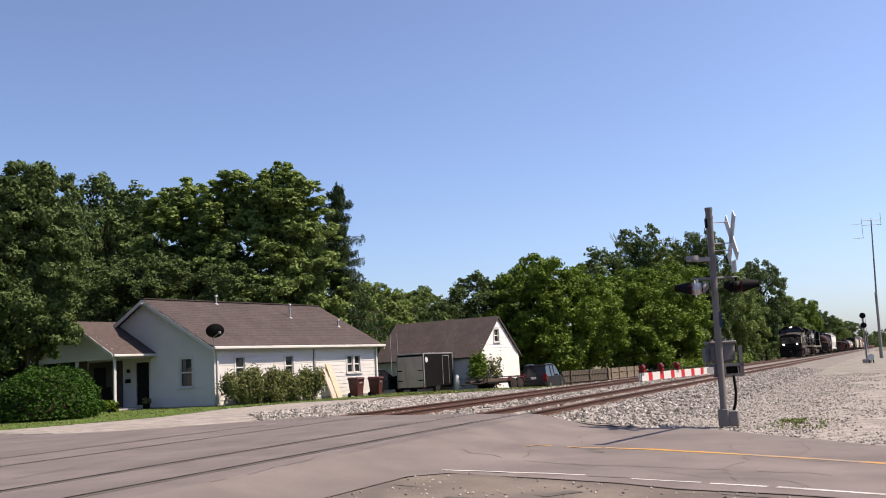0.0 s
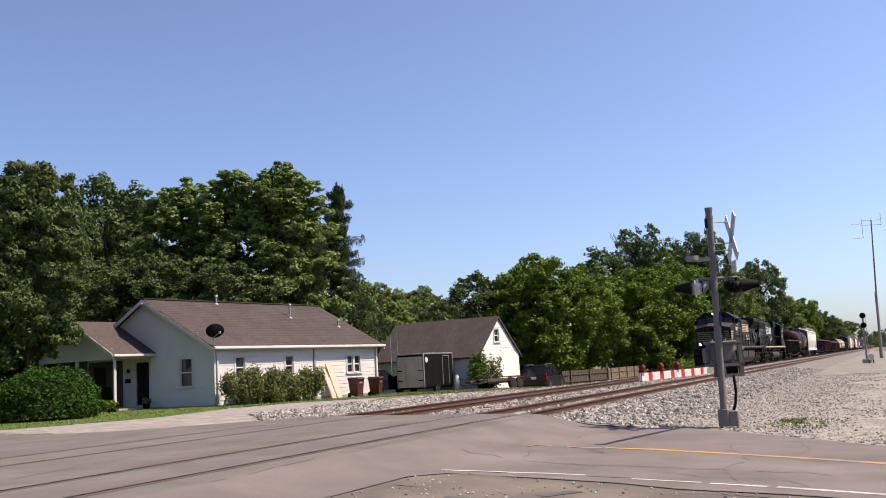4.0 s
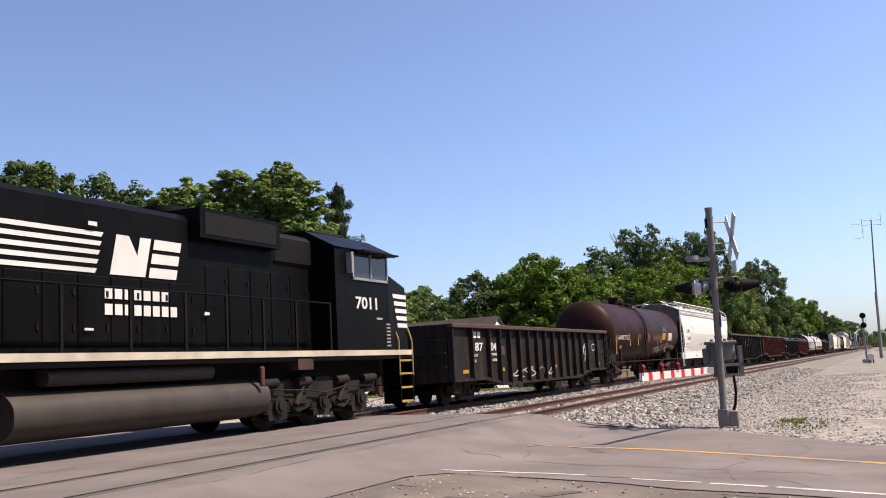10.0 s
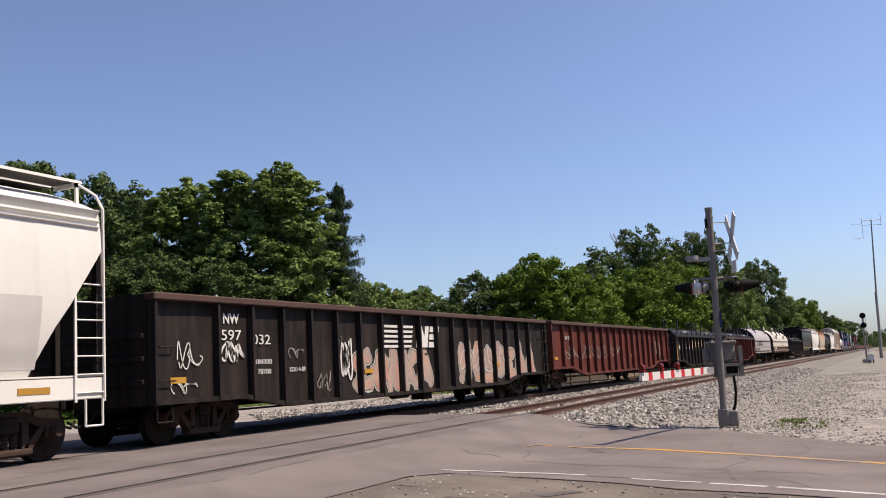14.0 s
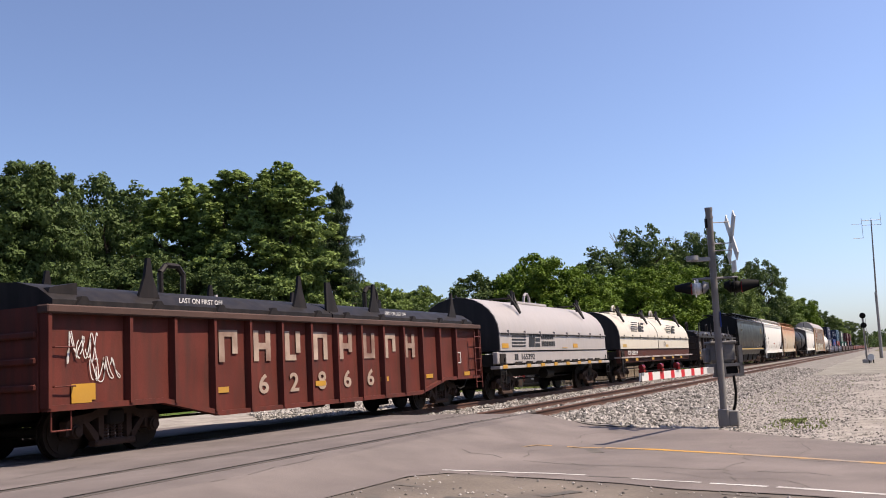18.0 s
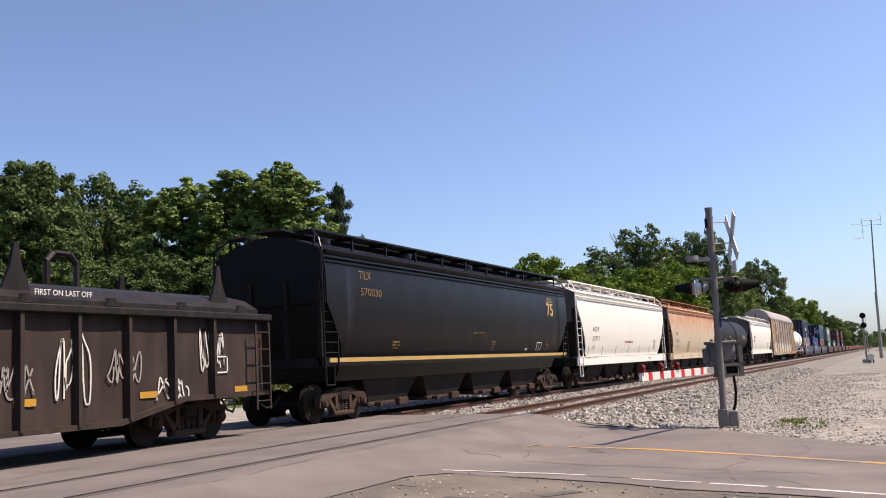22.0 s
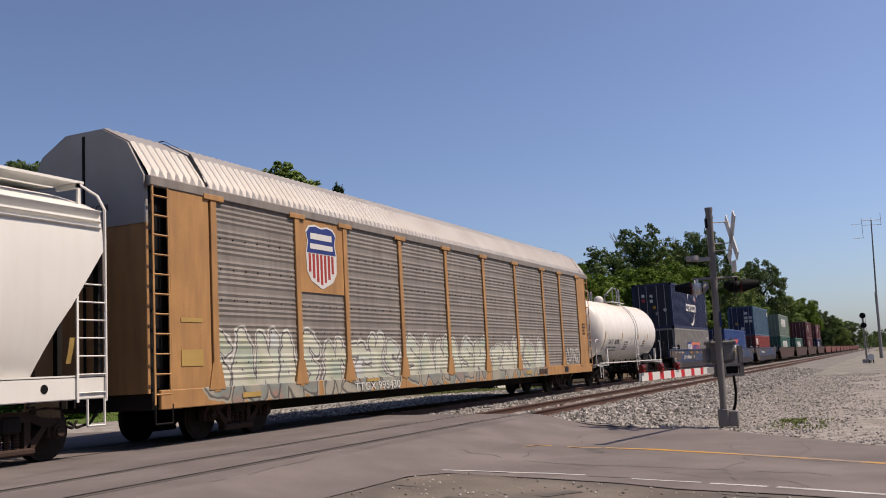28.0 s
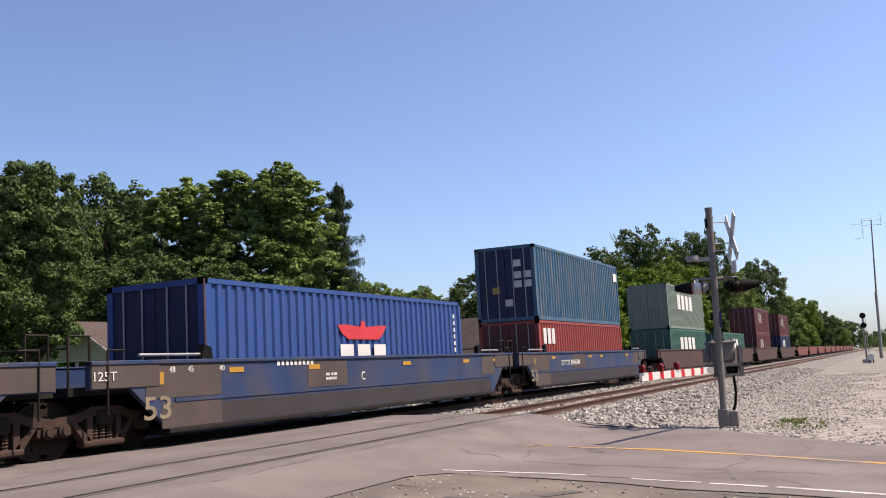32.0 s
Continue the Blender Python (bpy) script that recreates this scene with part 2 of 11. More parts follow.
MAT = {
    "asphalt": surf("worn_asphalt", (0.218, 0.187, 0.178), 0.9, var=0.22, scale=0.6, dirt=(0.136, 0.117, 0.114), amount=0.55, bump=0.5, fine=55, spec=0.12),
    "asphalt_old": surf("older_asphalt", (0.196, 0.169, 0.163), 0.9, var=0.22, scale=0.6, dirt=(0.125, 0.108, 0.106), amount=0.55, bump=0.5, fine=55, spec=0.12),
    "rubber": surf("crossing_rubber", (0.045, 0.04, 0.038), 0.85, dirt=(0.2, 0.18, 0.16), amount=0.5, scale=2),
    "patch": surf("tar_patch", (0.10, 0.09, 0.08), 0.85, dirt=(0.19, 0.165, 0.14), amount=0.7, scale=2),
    "verge": surf("broken_asphalt", (0.20, 0.17, 0.145), 0.95, var=0.25, scale=1.0, dirt=(0.12, 0.105, 0.10), amount=0.8, bump=1.0, fine=22, spec=0.12),
    "road_white": surf("road_paint_white", (0.72, 0.71, 0.69), 0.8, dirt=(0.3, 0.27, 0.25), amount=0.9, scale=3),
    "road_yellow": surf("road_paint_yellow", (0.62, 0.33, 0.05), 0.8, dirt=(0.3, 0.26, 0.23), amount=1.0, scale=3),
    "gravel": surf("pale_gravel", (0.362, 0.330, 0.300), 0.95, var=0.4, scale=2.5, dirt=(0.21, 0.185, 0.155), amount=0.6, bump=1.0, fine=24, spec=0.12),
    "gravel_far": surf("dusty_gravel", (0.295, 0.278, 0.250), 0.95, var=0.4, scale=0.8, dirt=(0.17, 0.165, 0.12), amount=0.6, bump=1.0, fine=24, spec=0.12),
    "ballast": surf("crushed_stone", (0.235, 0.220, 0.203), 0.95, var=0.5, scale=4.0, dirt=(0.15, 0.13, 0.11), amount=0.4, bump=1.0, fine=18, spec=0.12),
    "stone": surf("ballast_stones", (0.33, 0.308, 0.285), 0.9, var=0.2, islands=0.75, bump=0.3, spec=0.12),
    "dirt": surf("yard_soil", (0.20, 0.17, 0.12), 0.95, var=0.25, scale=0.3, dirt=(0.06, 0.10, 0.025), amount=0.8, bump=0.8, fine=12, spec=0.12),
    "grass": surf("mown_grass", (0.085, 0.15, 0.025), 0.9, var=0.35, scale=1.2, dirt=(0.16, 0.17, 0.06), amount=0.5, bump=1.0, fine=25, spec=0.12),
    "blade": leafy("grass_blades", (0.07, 0.10, 0.02), (0.20, 0.24, 0.08)),
    "rail": surf("rusty_rail", (0.13, 0.065, 0.045), 0.7, metal=0.2, dirt=(0.07, 0.04, 0.03), amount=0.6, scale=3),
    "rail_worn": surf("road_worn_rail", (0.10, 0.085, 0.078), 0.7, metal=0.2, dirt=(0.15, 0.13, 0.115), amount=0.6, scale=3),
    "tie": surf("creosoted_timber", (0.075, 0.055, 0.045), 0.9, dirt=(0.16, 0.13, 0.11), amount=0.6, scale=4, islands=0.2, spec=0.12),
    "siding": surf("white_siding", (0.80, 0.775, 0.745), 0.55, var=0.04, dirt=(0.66, 0.63, 0.59), amount=0.3, bump=0.05),
    # whiter copy of the siding: full sun on the garage front put into colour
    "garage_white": surf("sunlit_white_paint", (0.95, 0.93, 0.90), 0.55, var=0.03, dirt=(0.80, 0.77, 0.73), amount=0.25, bump=0.05),
    "taupe": surf("shaded_porch_boards", (0.13, 0.105, 0.09), 0.8, var=0.15, dirt=(0.09, 0.07, 0.06), amount=0.5, spec=0.12),
    "trim": surf("white_trim", (0.76, 0.74, 0.71), 0.5, var=0.05, dirt=(0.5, 0.46, 0.42), amount=0.3, bump=0.05),
    "roof": surf("brown_shingle", (0.098, 0.078, 0.075), 0.95, var=0.25, scale=0.9, dirt=(0.060, 0.050, 0.050), amount=0.6, streak=1, bump=0.8, fine=14, spec=0.12),
    "roof_red": surf("red_brown_shingle", (0.110, 0.085, 0.080), 0.95, var=0.2, scale=0.8, dirt=(0.06, 0.042, 0.042), amount=0.6, streak=1, bump=0.8, fine=14, spec=0.12),
    "window": glassy("dark_window", (0.02, 0.022, 0.025)),
    "car_glass": glassy("tinted_car_glass", (0.010, 0.010, 0.012), 0.12),
    "dark": surf("dark_interior", (0.012, 0.012, 0.013), 0.8, var=0.1, bump=0, spec=0.12),
    "galv": surf("galvanised_steel", (0.42, 0.42, 0.43), 0.5, metal=0.4, var=0.15, scale=3, dirt=(0.25, 0.22, 0.2), amount=0.4, streak=1),
    "gate_case": surf("dull_cast_aluminium", (0.19, 0.183, 0.18), 0.6, var=0.2, scale=5, dirt=(0.07, 0.06, 0.055), amount=0.6),
    "mast_grey": surf("weathered_aluminium", (0.27, 0.26, 0.25), 0.55, metal=0.2, var=0.12, scale=4, dirt=(0.18, 0.15, 0.14), amount=0.5, streak=1),
    "concrete": surf("concrete", (0.40, 0.38, 0.36), 0.9, var=0.15, scale=3, dirt=(0.25, 0.22, 0.2), amount=0.4, bump=0.5),
    "black": surf("matt_black", (0.007, 0.0065, 0.006), 0.65, dirt=(0.016, 0.014, 0.012), amount=0.3, spec=0.12),
    "sign_white": surf("sign_white", (0.78, 0.78, 0.76), 0.4, var=0.05, bump=0.03),
    "sign_red": surf("reflective_red", (0.62, 0.03, 0.04), 0.4, var=0.08, bump=0.03),
    "lamp_red": surf("red_lens", (0.22, 0.01, 0.01), 0.25, var=0.05, bump=0),
    "blue_sign": surf("blue_sign", (0.03, 0.07, 0.33), 0.4, bump=0),
    "bark": surf("bark", (0.075, 0.055, 0.04), 0.95, var=0.35, scale=5, bump=1.0, fine=20, spec=0.12),
    "leaf_a": leafy("maple_leaves", (0.036, 0.062, 0.015), (0.180, 0.250, 0.066)),
    "leaf_b": leafy("dark_leaves", (0.022, 0.041, 0.012), (0.096, 0.140, 0.044)),
    "leaf_c": leafy("light_leaves", (0.036, 0.070, 0.008), (0.118, 0.185, 0.021)),
    "needle": leafy("spruce_needles", (0.022, 0.040, 0.018), (0.050, 0.080, 0.032)),
    "yew": leafy("clipped_shrub", (0.006, 0.020, 0.002), (0.036, 0.092, 0.008)),
    "bush": leafy("flowering_bush", (0.034, 0.058, 0.014), (0.15, 0.155, 0.055)),
    "bin": surf("maroon_plastic", (0.10, 0.025, 0.022), 0.5, dirt=(0.16, 0.10, 0.09), amount=0.3),
    "board": surf("pale_board", (0.66, 0.58, 0.42), 0.7, var=0.08, bump=0.1),
    "fence": surf("weathered_cedar", (0.25, 0.195, 0.14), 0.85, var=0.2, scale=4, dirt=(0.16, 0.13, 0.1), amount=0.5, streak=1),
    # darker copy of the cedar boards: tree shade put into the colour
    "fence_grey": surf("weathered_shaded_fence", (0.13, 0.105, 0.08), 0.9, var=0.2, scale=4, dirt=(0.08, 0.065, 0.05), amount=0.5, streak=1),
    "ply": surf("grimy_plywood", (0.80, 0.61, 0.49), 0.7, var=0.12, dirt=(0.36, 0.27, 0.21), amount=0.45, streak=1),
    "car_dark": surf("dark_car_paint", (0.018, 0.02, 0.026), 0.22, metal=0.3, var=0.05, bump=0),
    "car_grey": surf("grey_car_paint", (0.014, 0.011, 0.015), 0.35, metal=0.0, var=0.05, bump=0),
    "chrome": surf("bright_metal", (0.62, 0.62, 0.63), 0.25, metal=1.0, var=0.05, bump=0),
    "tyre": surf("tyre", (0.018, 0.018, 0.018), 0.85, dirt=(0.08, 0.07, 0.06), amount=0.3),
    "tarp": surf("white_tarp", (0.68, 0.67, 0.66), 0.6),
    "plate": surf("blank_plate", (0.7, 0.7, 0.7), 0.4, bump=0),
    # rolling stock
    "loco_black": surf("sooty_locomotive_black", (0.012, 0.0098, 0.0085), 0.45, var=0.25, dirt=(0.044, 0.032, 0.024), amount=0.75, streak=1, bump=0.05, spec=0.12),
    "loco_clean": surf("glossy_locomotive_black", (0.005, 0.005, 0.005), 0.36, var=0.15, dirt=(0.014, 0.0125, 0.0115), amount=0.35, streak=1, bump=0.03, spec=0.05),
    "loco_tan": surf("dusty_sill", (0.15, 0.112, 0.085), 0.75, var=0.2, dirt=(0.08, 0.06, 0.05), amount=0.6, scale=3),
    "loco_cream": surf("cream_sill", (0.62, 0.55, 0.43), 0.65, var=0.15, dirt=(0.25, 0.2, 0.15), amount=0.5, scale=3),
    "under": surf("dusty_underframe", (0.075, 0.048, 0.038), 0.85, var=0.3, scale=2.5, dirt=(0.034, 0.024, 0.02), amount=0.8, spec=0.12),
    "walk_grate": surf("shaded_walk_grating", (0.10, 0.088, 0.078), 0.75, var=0.2, scale=2.0, dirt=(0.06, 0.05, 0.042), amount=0.6, spec=0.15),
    "under_dark": surf("oily_underframe_and_shade", (0.018, 0.016, 0.015), 0.7, var=0.3, scale=2.5, dirt=(0.05, 0.038, 0.03), amount=0.5, spec=0.12),
    "tank_dust": surf("dusty_fuel_tank", (0.056, 0.044, 0.037), 0.6, var=0.25, scale=1.5, dirt=(0.026, 0.021, 0.018), amount=0.5, streak=1),
    "steel_wheel": surf("wheel_steel", (0.036, 0.027, 0.022), 0.6, metal=0.4, var=0.2, spec=0.12),
    "livery_worn": surf("flaking_cream_paint", (0.44, 0.34, 0.27), 0.65, var=0.25, scale=3.0, dirt=(0.15, 0.06, 0.045), amount=0.95),
    "livery": surf("faded_cream_paint", (0.66, 0.55, 0.36), 0.6, var=0.1, dirt=(0.3, 0.24, 0.16), amount=0.5, streak=1),
    "white_paint": surf("white_lettering", (0.78, 0.77, 0.74), 0.55, var=0.05, dirt=(0.45, 0.4, 0.36), amount=0.3),
    "black_paint": surf("black_lettering", (0.02, 0.02, 0.022), 0.5, var=0.05, bump=0),
    "grey_paint": surf("faded_lettering", (0.34, 0.32, 0.30), 0.6),
    "gold_paint": surf("gold_lettering", (0.50, 0.33, 0.10), 0.5),
    "red_paint": surf("red_lettering", (0.42, 0.04, 0.04), 0.5),
    "yellow": surf("reflector_yellow", (0.55, 0.29, 0.03), 0.5, var=0.1, dirt=(0.35, 0.22, 0.08), amount=0.4),
    "safety": surf("safety_yellow", (0.44, 0.29, 0.06), 0.5, var=0.1, dirt=(0.3, 0.22, 0.1), amount=0.5),
    "headlight": surf("lit_headlight", (1.0, 0.74, 0.48), 0.3, var=0.0, bump=0, glow=16.0),
    "gon_black": surf("weathered_black_gondola", (0.019, 0.016, 0.015), 0.6, var=0.3, scale=1.2, dirt=(0.062, 0.044, 0.036), amount=0.6, streak=1, spec=0.12),
    "gon_brown": surf("brown_black_gondola", (0.046, 0.034, 0.030), 0.6, var=0.3, scale=1.2, dirt=(0.080, 0.056, 0.047), amount=0.6, streak=1, spec=0.12),
    "gon_rim": surf("rusty_top_chord", (0.085, 0.045, 0.035), 0.75, var=0.25, dirt=(0.05, 0.03, 0.025), amount=0.6),
    "gon_red": surf("oxide_red_gondola", (0.140, 0.036, 0.027), 0.6, var=0.25, scale=1.2, dirt=(0.075, 0.035, 0.028), amount=0.7, streak=1, spec=0.12),
    "cover": surf("black_coil_cover", (0.022, 0.019, 0.019), 0.5, var=0.2, dirt=(0.055, 0.047, 0.043), amount=0.5, streak=1, bump=0.05, spec=0.1),
    "tank_brown": surf("rusty_brown_tank", (0.027, 0.0135, 0.012), 0.48, var=0.3, scale=0.8, dirt=(0.075, 0.021, 0.015), amount=0.7, bump=0.06, spec=0.08),
    "tank_black": surf("satin_black_tank", (0.019, 0.0165, 0.0165), 0.50, var=0.15, dirt=(0.032, 0.028, 0.025), amount=0.35, streak=1, bump=0.03, spec=0.1),
    "tank_white": surf("stained_white_tank", (0.92, 0.89, 0.84), 0.42, var=0.06, dirt=(0.52, 0.40, 0.28), amount=0.25, streak=1, bump=0.04, rise=(3.2, 4.6, (0.55, 0.36, 0.19))),
    "hop_white": surf("dusty_white_hopper", (0.88, 0.865, 0.815), 0.5, var=0.06, scale=0.6, dirt=(0.74, 0.69, 0.62), amount=0.3, streak=1, bump=0.05),
    "hop_dust": surf("grey_lower_film", (0.68, 0.66, 0.635), 0.6, var=0.08, scale=0.5, dirt=(0.64, 0.59, 0.54), amount=0.5, streak=1, bump=0.03),
    "paint_patch": surf("faded_paint_patch", (0.58, 0.51, 0.41), 0.6, var=0.1, dirt=(0.5, 0.42, 0.31), amount=0.5, streak=1, bump=0.03),
    "nose_cream": surf("faded_and_shaded_cream", (0.30, 0.245, 0.165), 0.7, var=0.2, dirt=(0.12, 0.10, 0.075), amount=0.6, streak=1),
    "hop_cream": surf("clean_white_hopper", (0.89, 0.87, 0.815), 0.45, var=0.05, scale=0.6, dirt=(0.78, 0.72, 0.64), amount=0.25, streak=1, bump=0.04),
    "hop_rust": surf("rust_stained_hopper", (0.62, 0.53, 0.40), 0.6, var=0.12, scale=0.8, dirt=(0.50, 0.36, 0.22), amount=0.4, streak=1, bump=0.1, rise=(2.05, 3.75, (0.35, 0.132, 0.048))),
    "rust_band": surf("heavy_rust", (0.26, 0.105, 0.042), 0.75, var=0.3, scale=1.5, dirt=(0.45, 0.31, 0.18), amount=0.8, streak=1),
    "hop_end": surf("grimy_shaded_hopper_end", (0.20, 0.175, 0.155), 0.7, var=0.25, scale=1.0, dirt=(0.10, 0.07, 0.055), amount=0.7, streak=1, spec=0.12),
    "hop_black": surf("navy_black_hopper", (0.009, 0.0078, 0.009), 0.34, var=0.12, dirt=(0.020, 0.017, 0.018), amount=0.4, streak=1, bump=0.02, spec=0.14),
    "coil_grey": surf("grey_coil_hood", (0.42, 0.39, 0.38), 0.5, var=0.08, scale=0.8, dirt=(0.33, 0.30, 0.28), amount=0.3, streak=1, bump=0.03),
    "coil_cream": surf("cream_coil_hood", (0.64, 0.59, 0.50), 0.5, var=0.07, scale=0.8, dirt=(0.52, 0.46, 0.37), amount=0.3, streak=1, bump=0.03),
    "hood_end": surf("dark_fittings_and_end_shade", (0.034, 0.032, 0.033), 0.5, dirt=(0.06, 0.055, 0.052), amount=0.5, streak=1, spec=0.12),
    "deck_red": surf("rusty_red_deck", (0.085, 0.029, 0.021), 0.7, var=0.25, dirt=(0.06, 0.03, 0.025), amount=0.6, spec=0.12),
    "rack_orange": surf("faded_orange_steel", (0.50, 0.265, 0.10), 0.6, var=0.15, dirt=(0.27, 0.15, 0.075), amount=0.55, streak=1),
    "rack_panel": surf("galvanised_screen", (0.27, 0.242, 0.218), 0.6, var=0.18, scale=1.0, dirt=(0.17, 0.138, 0.118), amount=0.6, streak=1),
    "ledge": surf("scuffed_sunlit_ledge", (0.40, 0.35, 0.33), 0.7, var=0.2, scale=2.0, dirt=(0.12, 0.08, 0.07), amount=0.7),
    "well_grime": surf("grimy_lower_side", (0.060, 0.050, 0.050), 0.75, var=0.25, scale=1.0, dirt=(0.035, 0.042, 0.075), amount=0.5, spec=0.15),
    "gold_dim": surf("dull_gold_lettering", (0.20, 0.135, 0.055), 0.5),
    "rack_roof": surf("bare_roof_sheet", (0.43, 0.405, 0.385), 0.5, metal=0.2, var=0.1, dirt=(0.35, 0.3, 0.26), amount=0.5),
    "shield_blue": surf("shield_blue", (0.03, 0.05, 0.22), 0.5), "shield_red": surf("shield_red", (0.45, 0.05, 0.04), 0.5),
    "spray_pale": surf("pale_spray_paint", (0.46, 0.46, 0.36), 0.6, var=0.25, scale=2, dirt=(0.30, 0.30, 0.25), amount=0.8),
    "rust_film": surf("rust_film", (0.36, 0.21, 0.12), 0.7, var=0.3, scale=1.5, dirt=(0.5, 0.40, 0.28), amount=0.9, bump=0.1),
    "well_blue": surf("scuffed_blue_well", (0.024, 0.0496, 0.132), 0.55, var=0.2, scale=1.0, dirt=(0.085, 0.075, 0.085), amount=0.75, bump=0.06),
    "well_grey": surf("grimy_well_end", (0.085, 0.066, 0.060), 0.65, var=0.2, dirt=(0.13, 0.09, 0.075), amount=0.5),
    "well_red": surf("oxide_red_well", (0.20, 0.055, 0.035), 0.65, var=0.2, dirt=(0.1, 0.045, 0.035), amount=0.5),
    "box_navy": surf("navy_container", (0.014, 0.020, 0.072), 0.5, var=0.1, dirt=(0.035, 0.04, 0.085), amount=0.4, streak=1, bump=0.03),
    # darker copy of the navy: shade on the end doors put into colour
    "box_navy_end": surf("shaded_navy_doors", (0.009, 0.011, 0.030), 0.5, var=0.1, dirt=(0.02, 0.022, 0.04), amount=0.4, streak=1, bump=0.03),
    "box_grey": surf("grey_container", (0.31, 0.295, 0.275), 0.5, var=0.12, dirt=(0.19, 0.165, 0.145), amount=0.5, streak=1, bump=0.03),
    "box_blue": surf("bright_blue_container", (0.032, 0.084, 0.288), 0.45, var=0.1, dirt=(0.06, 0.09, 0.22), amount=0.4, streak=1, bump=0.03),
    "box_teal": surf("teal_container", (0.030, 0.110, 0.200), 0.45, var=0.15, dirt=(0.26, 0.23, 0.17), amount=0.5, streak=1, bump=0.03),
    "box_red": surf("red_container", (0.33, 0.055, 0.045), 0.5, var=0.12, dirt=(0.18, 0.06, 0.05), amount=0.4, streak=1, bump=0.03),
    "box_sage": surf("sage_green_container", (0.20, 0.26, 0.21), 0.5, var=0.1, dirt=(0.15, 0.17, 0.13), amount=0.5, streak=1, bump=0.03),
    "box_green": surf("green_container", (0.045, 0.15, 0.115), 0.5, var=0.1, dirt=(0.08, 0.12, 0.1), amount=0.4, streak=1, bump=0.03),
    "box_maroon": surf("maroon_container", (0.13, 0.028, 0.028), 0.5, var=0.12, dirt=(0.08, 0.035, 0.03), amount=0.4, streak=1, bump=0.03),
    "logo_red": surf("faded_red_emblem", (0.62, 0.05, 0.06), 0.5), "logo_orange": surf("orange_emblem", (0.75, 0.18, 0.08), 0.5),
    "logo_blue": surf("blue_emblem", (0.03, 0.06, 0.24), 0.5),
}


PALE, INK = (0.66, 0.66, 0.60), (0.10, 0.09, 0.085)
RACK_ROWS = [(1.5, 5.4, 0.62, 2.00, 5, 0.13), (5.6, 9.3, 0.62, 1.90, 5, 0.12), (9.6, 15.1, 0.70, 1.92, 6, 0.14), (15.5, 20.9, 0.66, 1.85, 5, 0.15)]
RACK_INKS = [(0.34, 0.43, 0.36), (0.48, 0.50, 0.36), (0.62, 0.61, 0.50), (0.50, 0.55, 0.44), (0.56, 0.58, 0.60)]
for part_of, rows in (("rear", RACK_ROWS[:2]), ("front", RACK_ROWS[2:])):
    sprayed("sprayed_screen_" + part_of, "rack_panel", rows, RACK_INKS, [(0.11, PALE), (0.060, INK), (0.020, (0.62, 0.62, 0.56))], 1)
    sprayed("sprayed_sill_" + part_of, "rack_orange", rows, [(0.34, 0.36, 0.30), (0.46, 0.42, 0.34), (0.26, 0.30, 0.27), (0.42, 0.25, 0.20)], [(0.10, (0.42, 0.40, 0.33)), (0.05, INK)], 1)
sprayed("sprayed_black_side", "gon_black", [(7.0, 11.3, 0.62, 1.66, 5, 0.15), (13.2, 19.8, 0.62, 1.78, 7, 0.16)], [(0.52, 0.27, 0.20), (0.56, 0.38, 0.30), (0.42, 0.34, 0.31), (0.58, 0.30, 0.22)], [(0.05, PALE), (0.025, INK)], 3)
sprayed("sprayed_dark_side", "gon_brown", [(3.7, 8.9, 0.45, 1.75, 5, 0.17)], [(0.46, 0.52, 0.30), (0.62, 0.56, 0.56), (0.56, 0.38, 0.44), (0.50, 0.55, 0.36)], [(0.055, (0.70, 0.67, 0.66)), (0.025, (0.06, 0.03, 0.05))], 12)

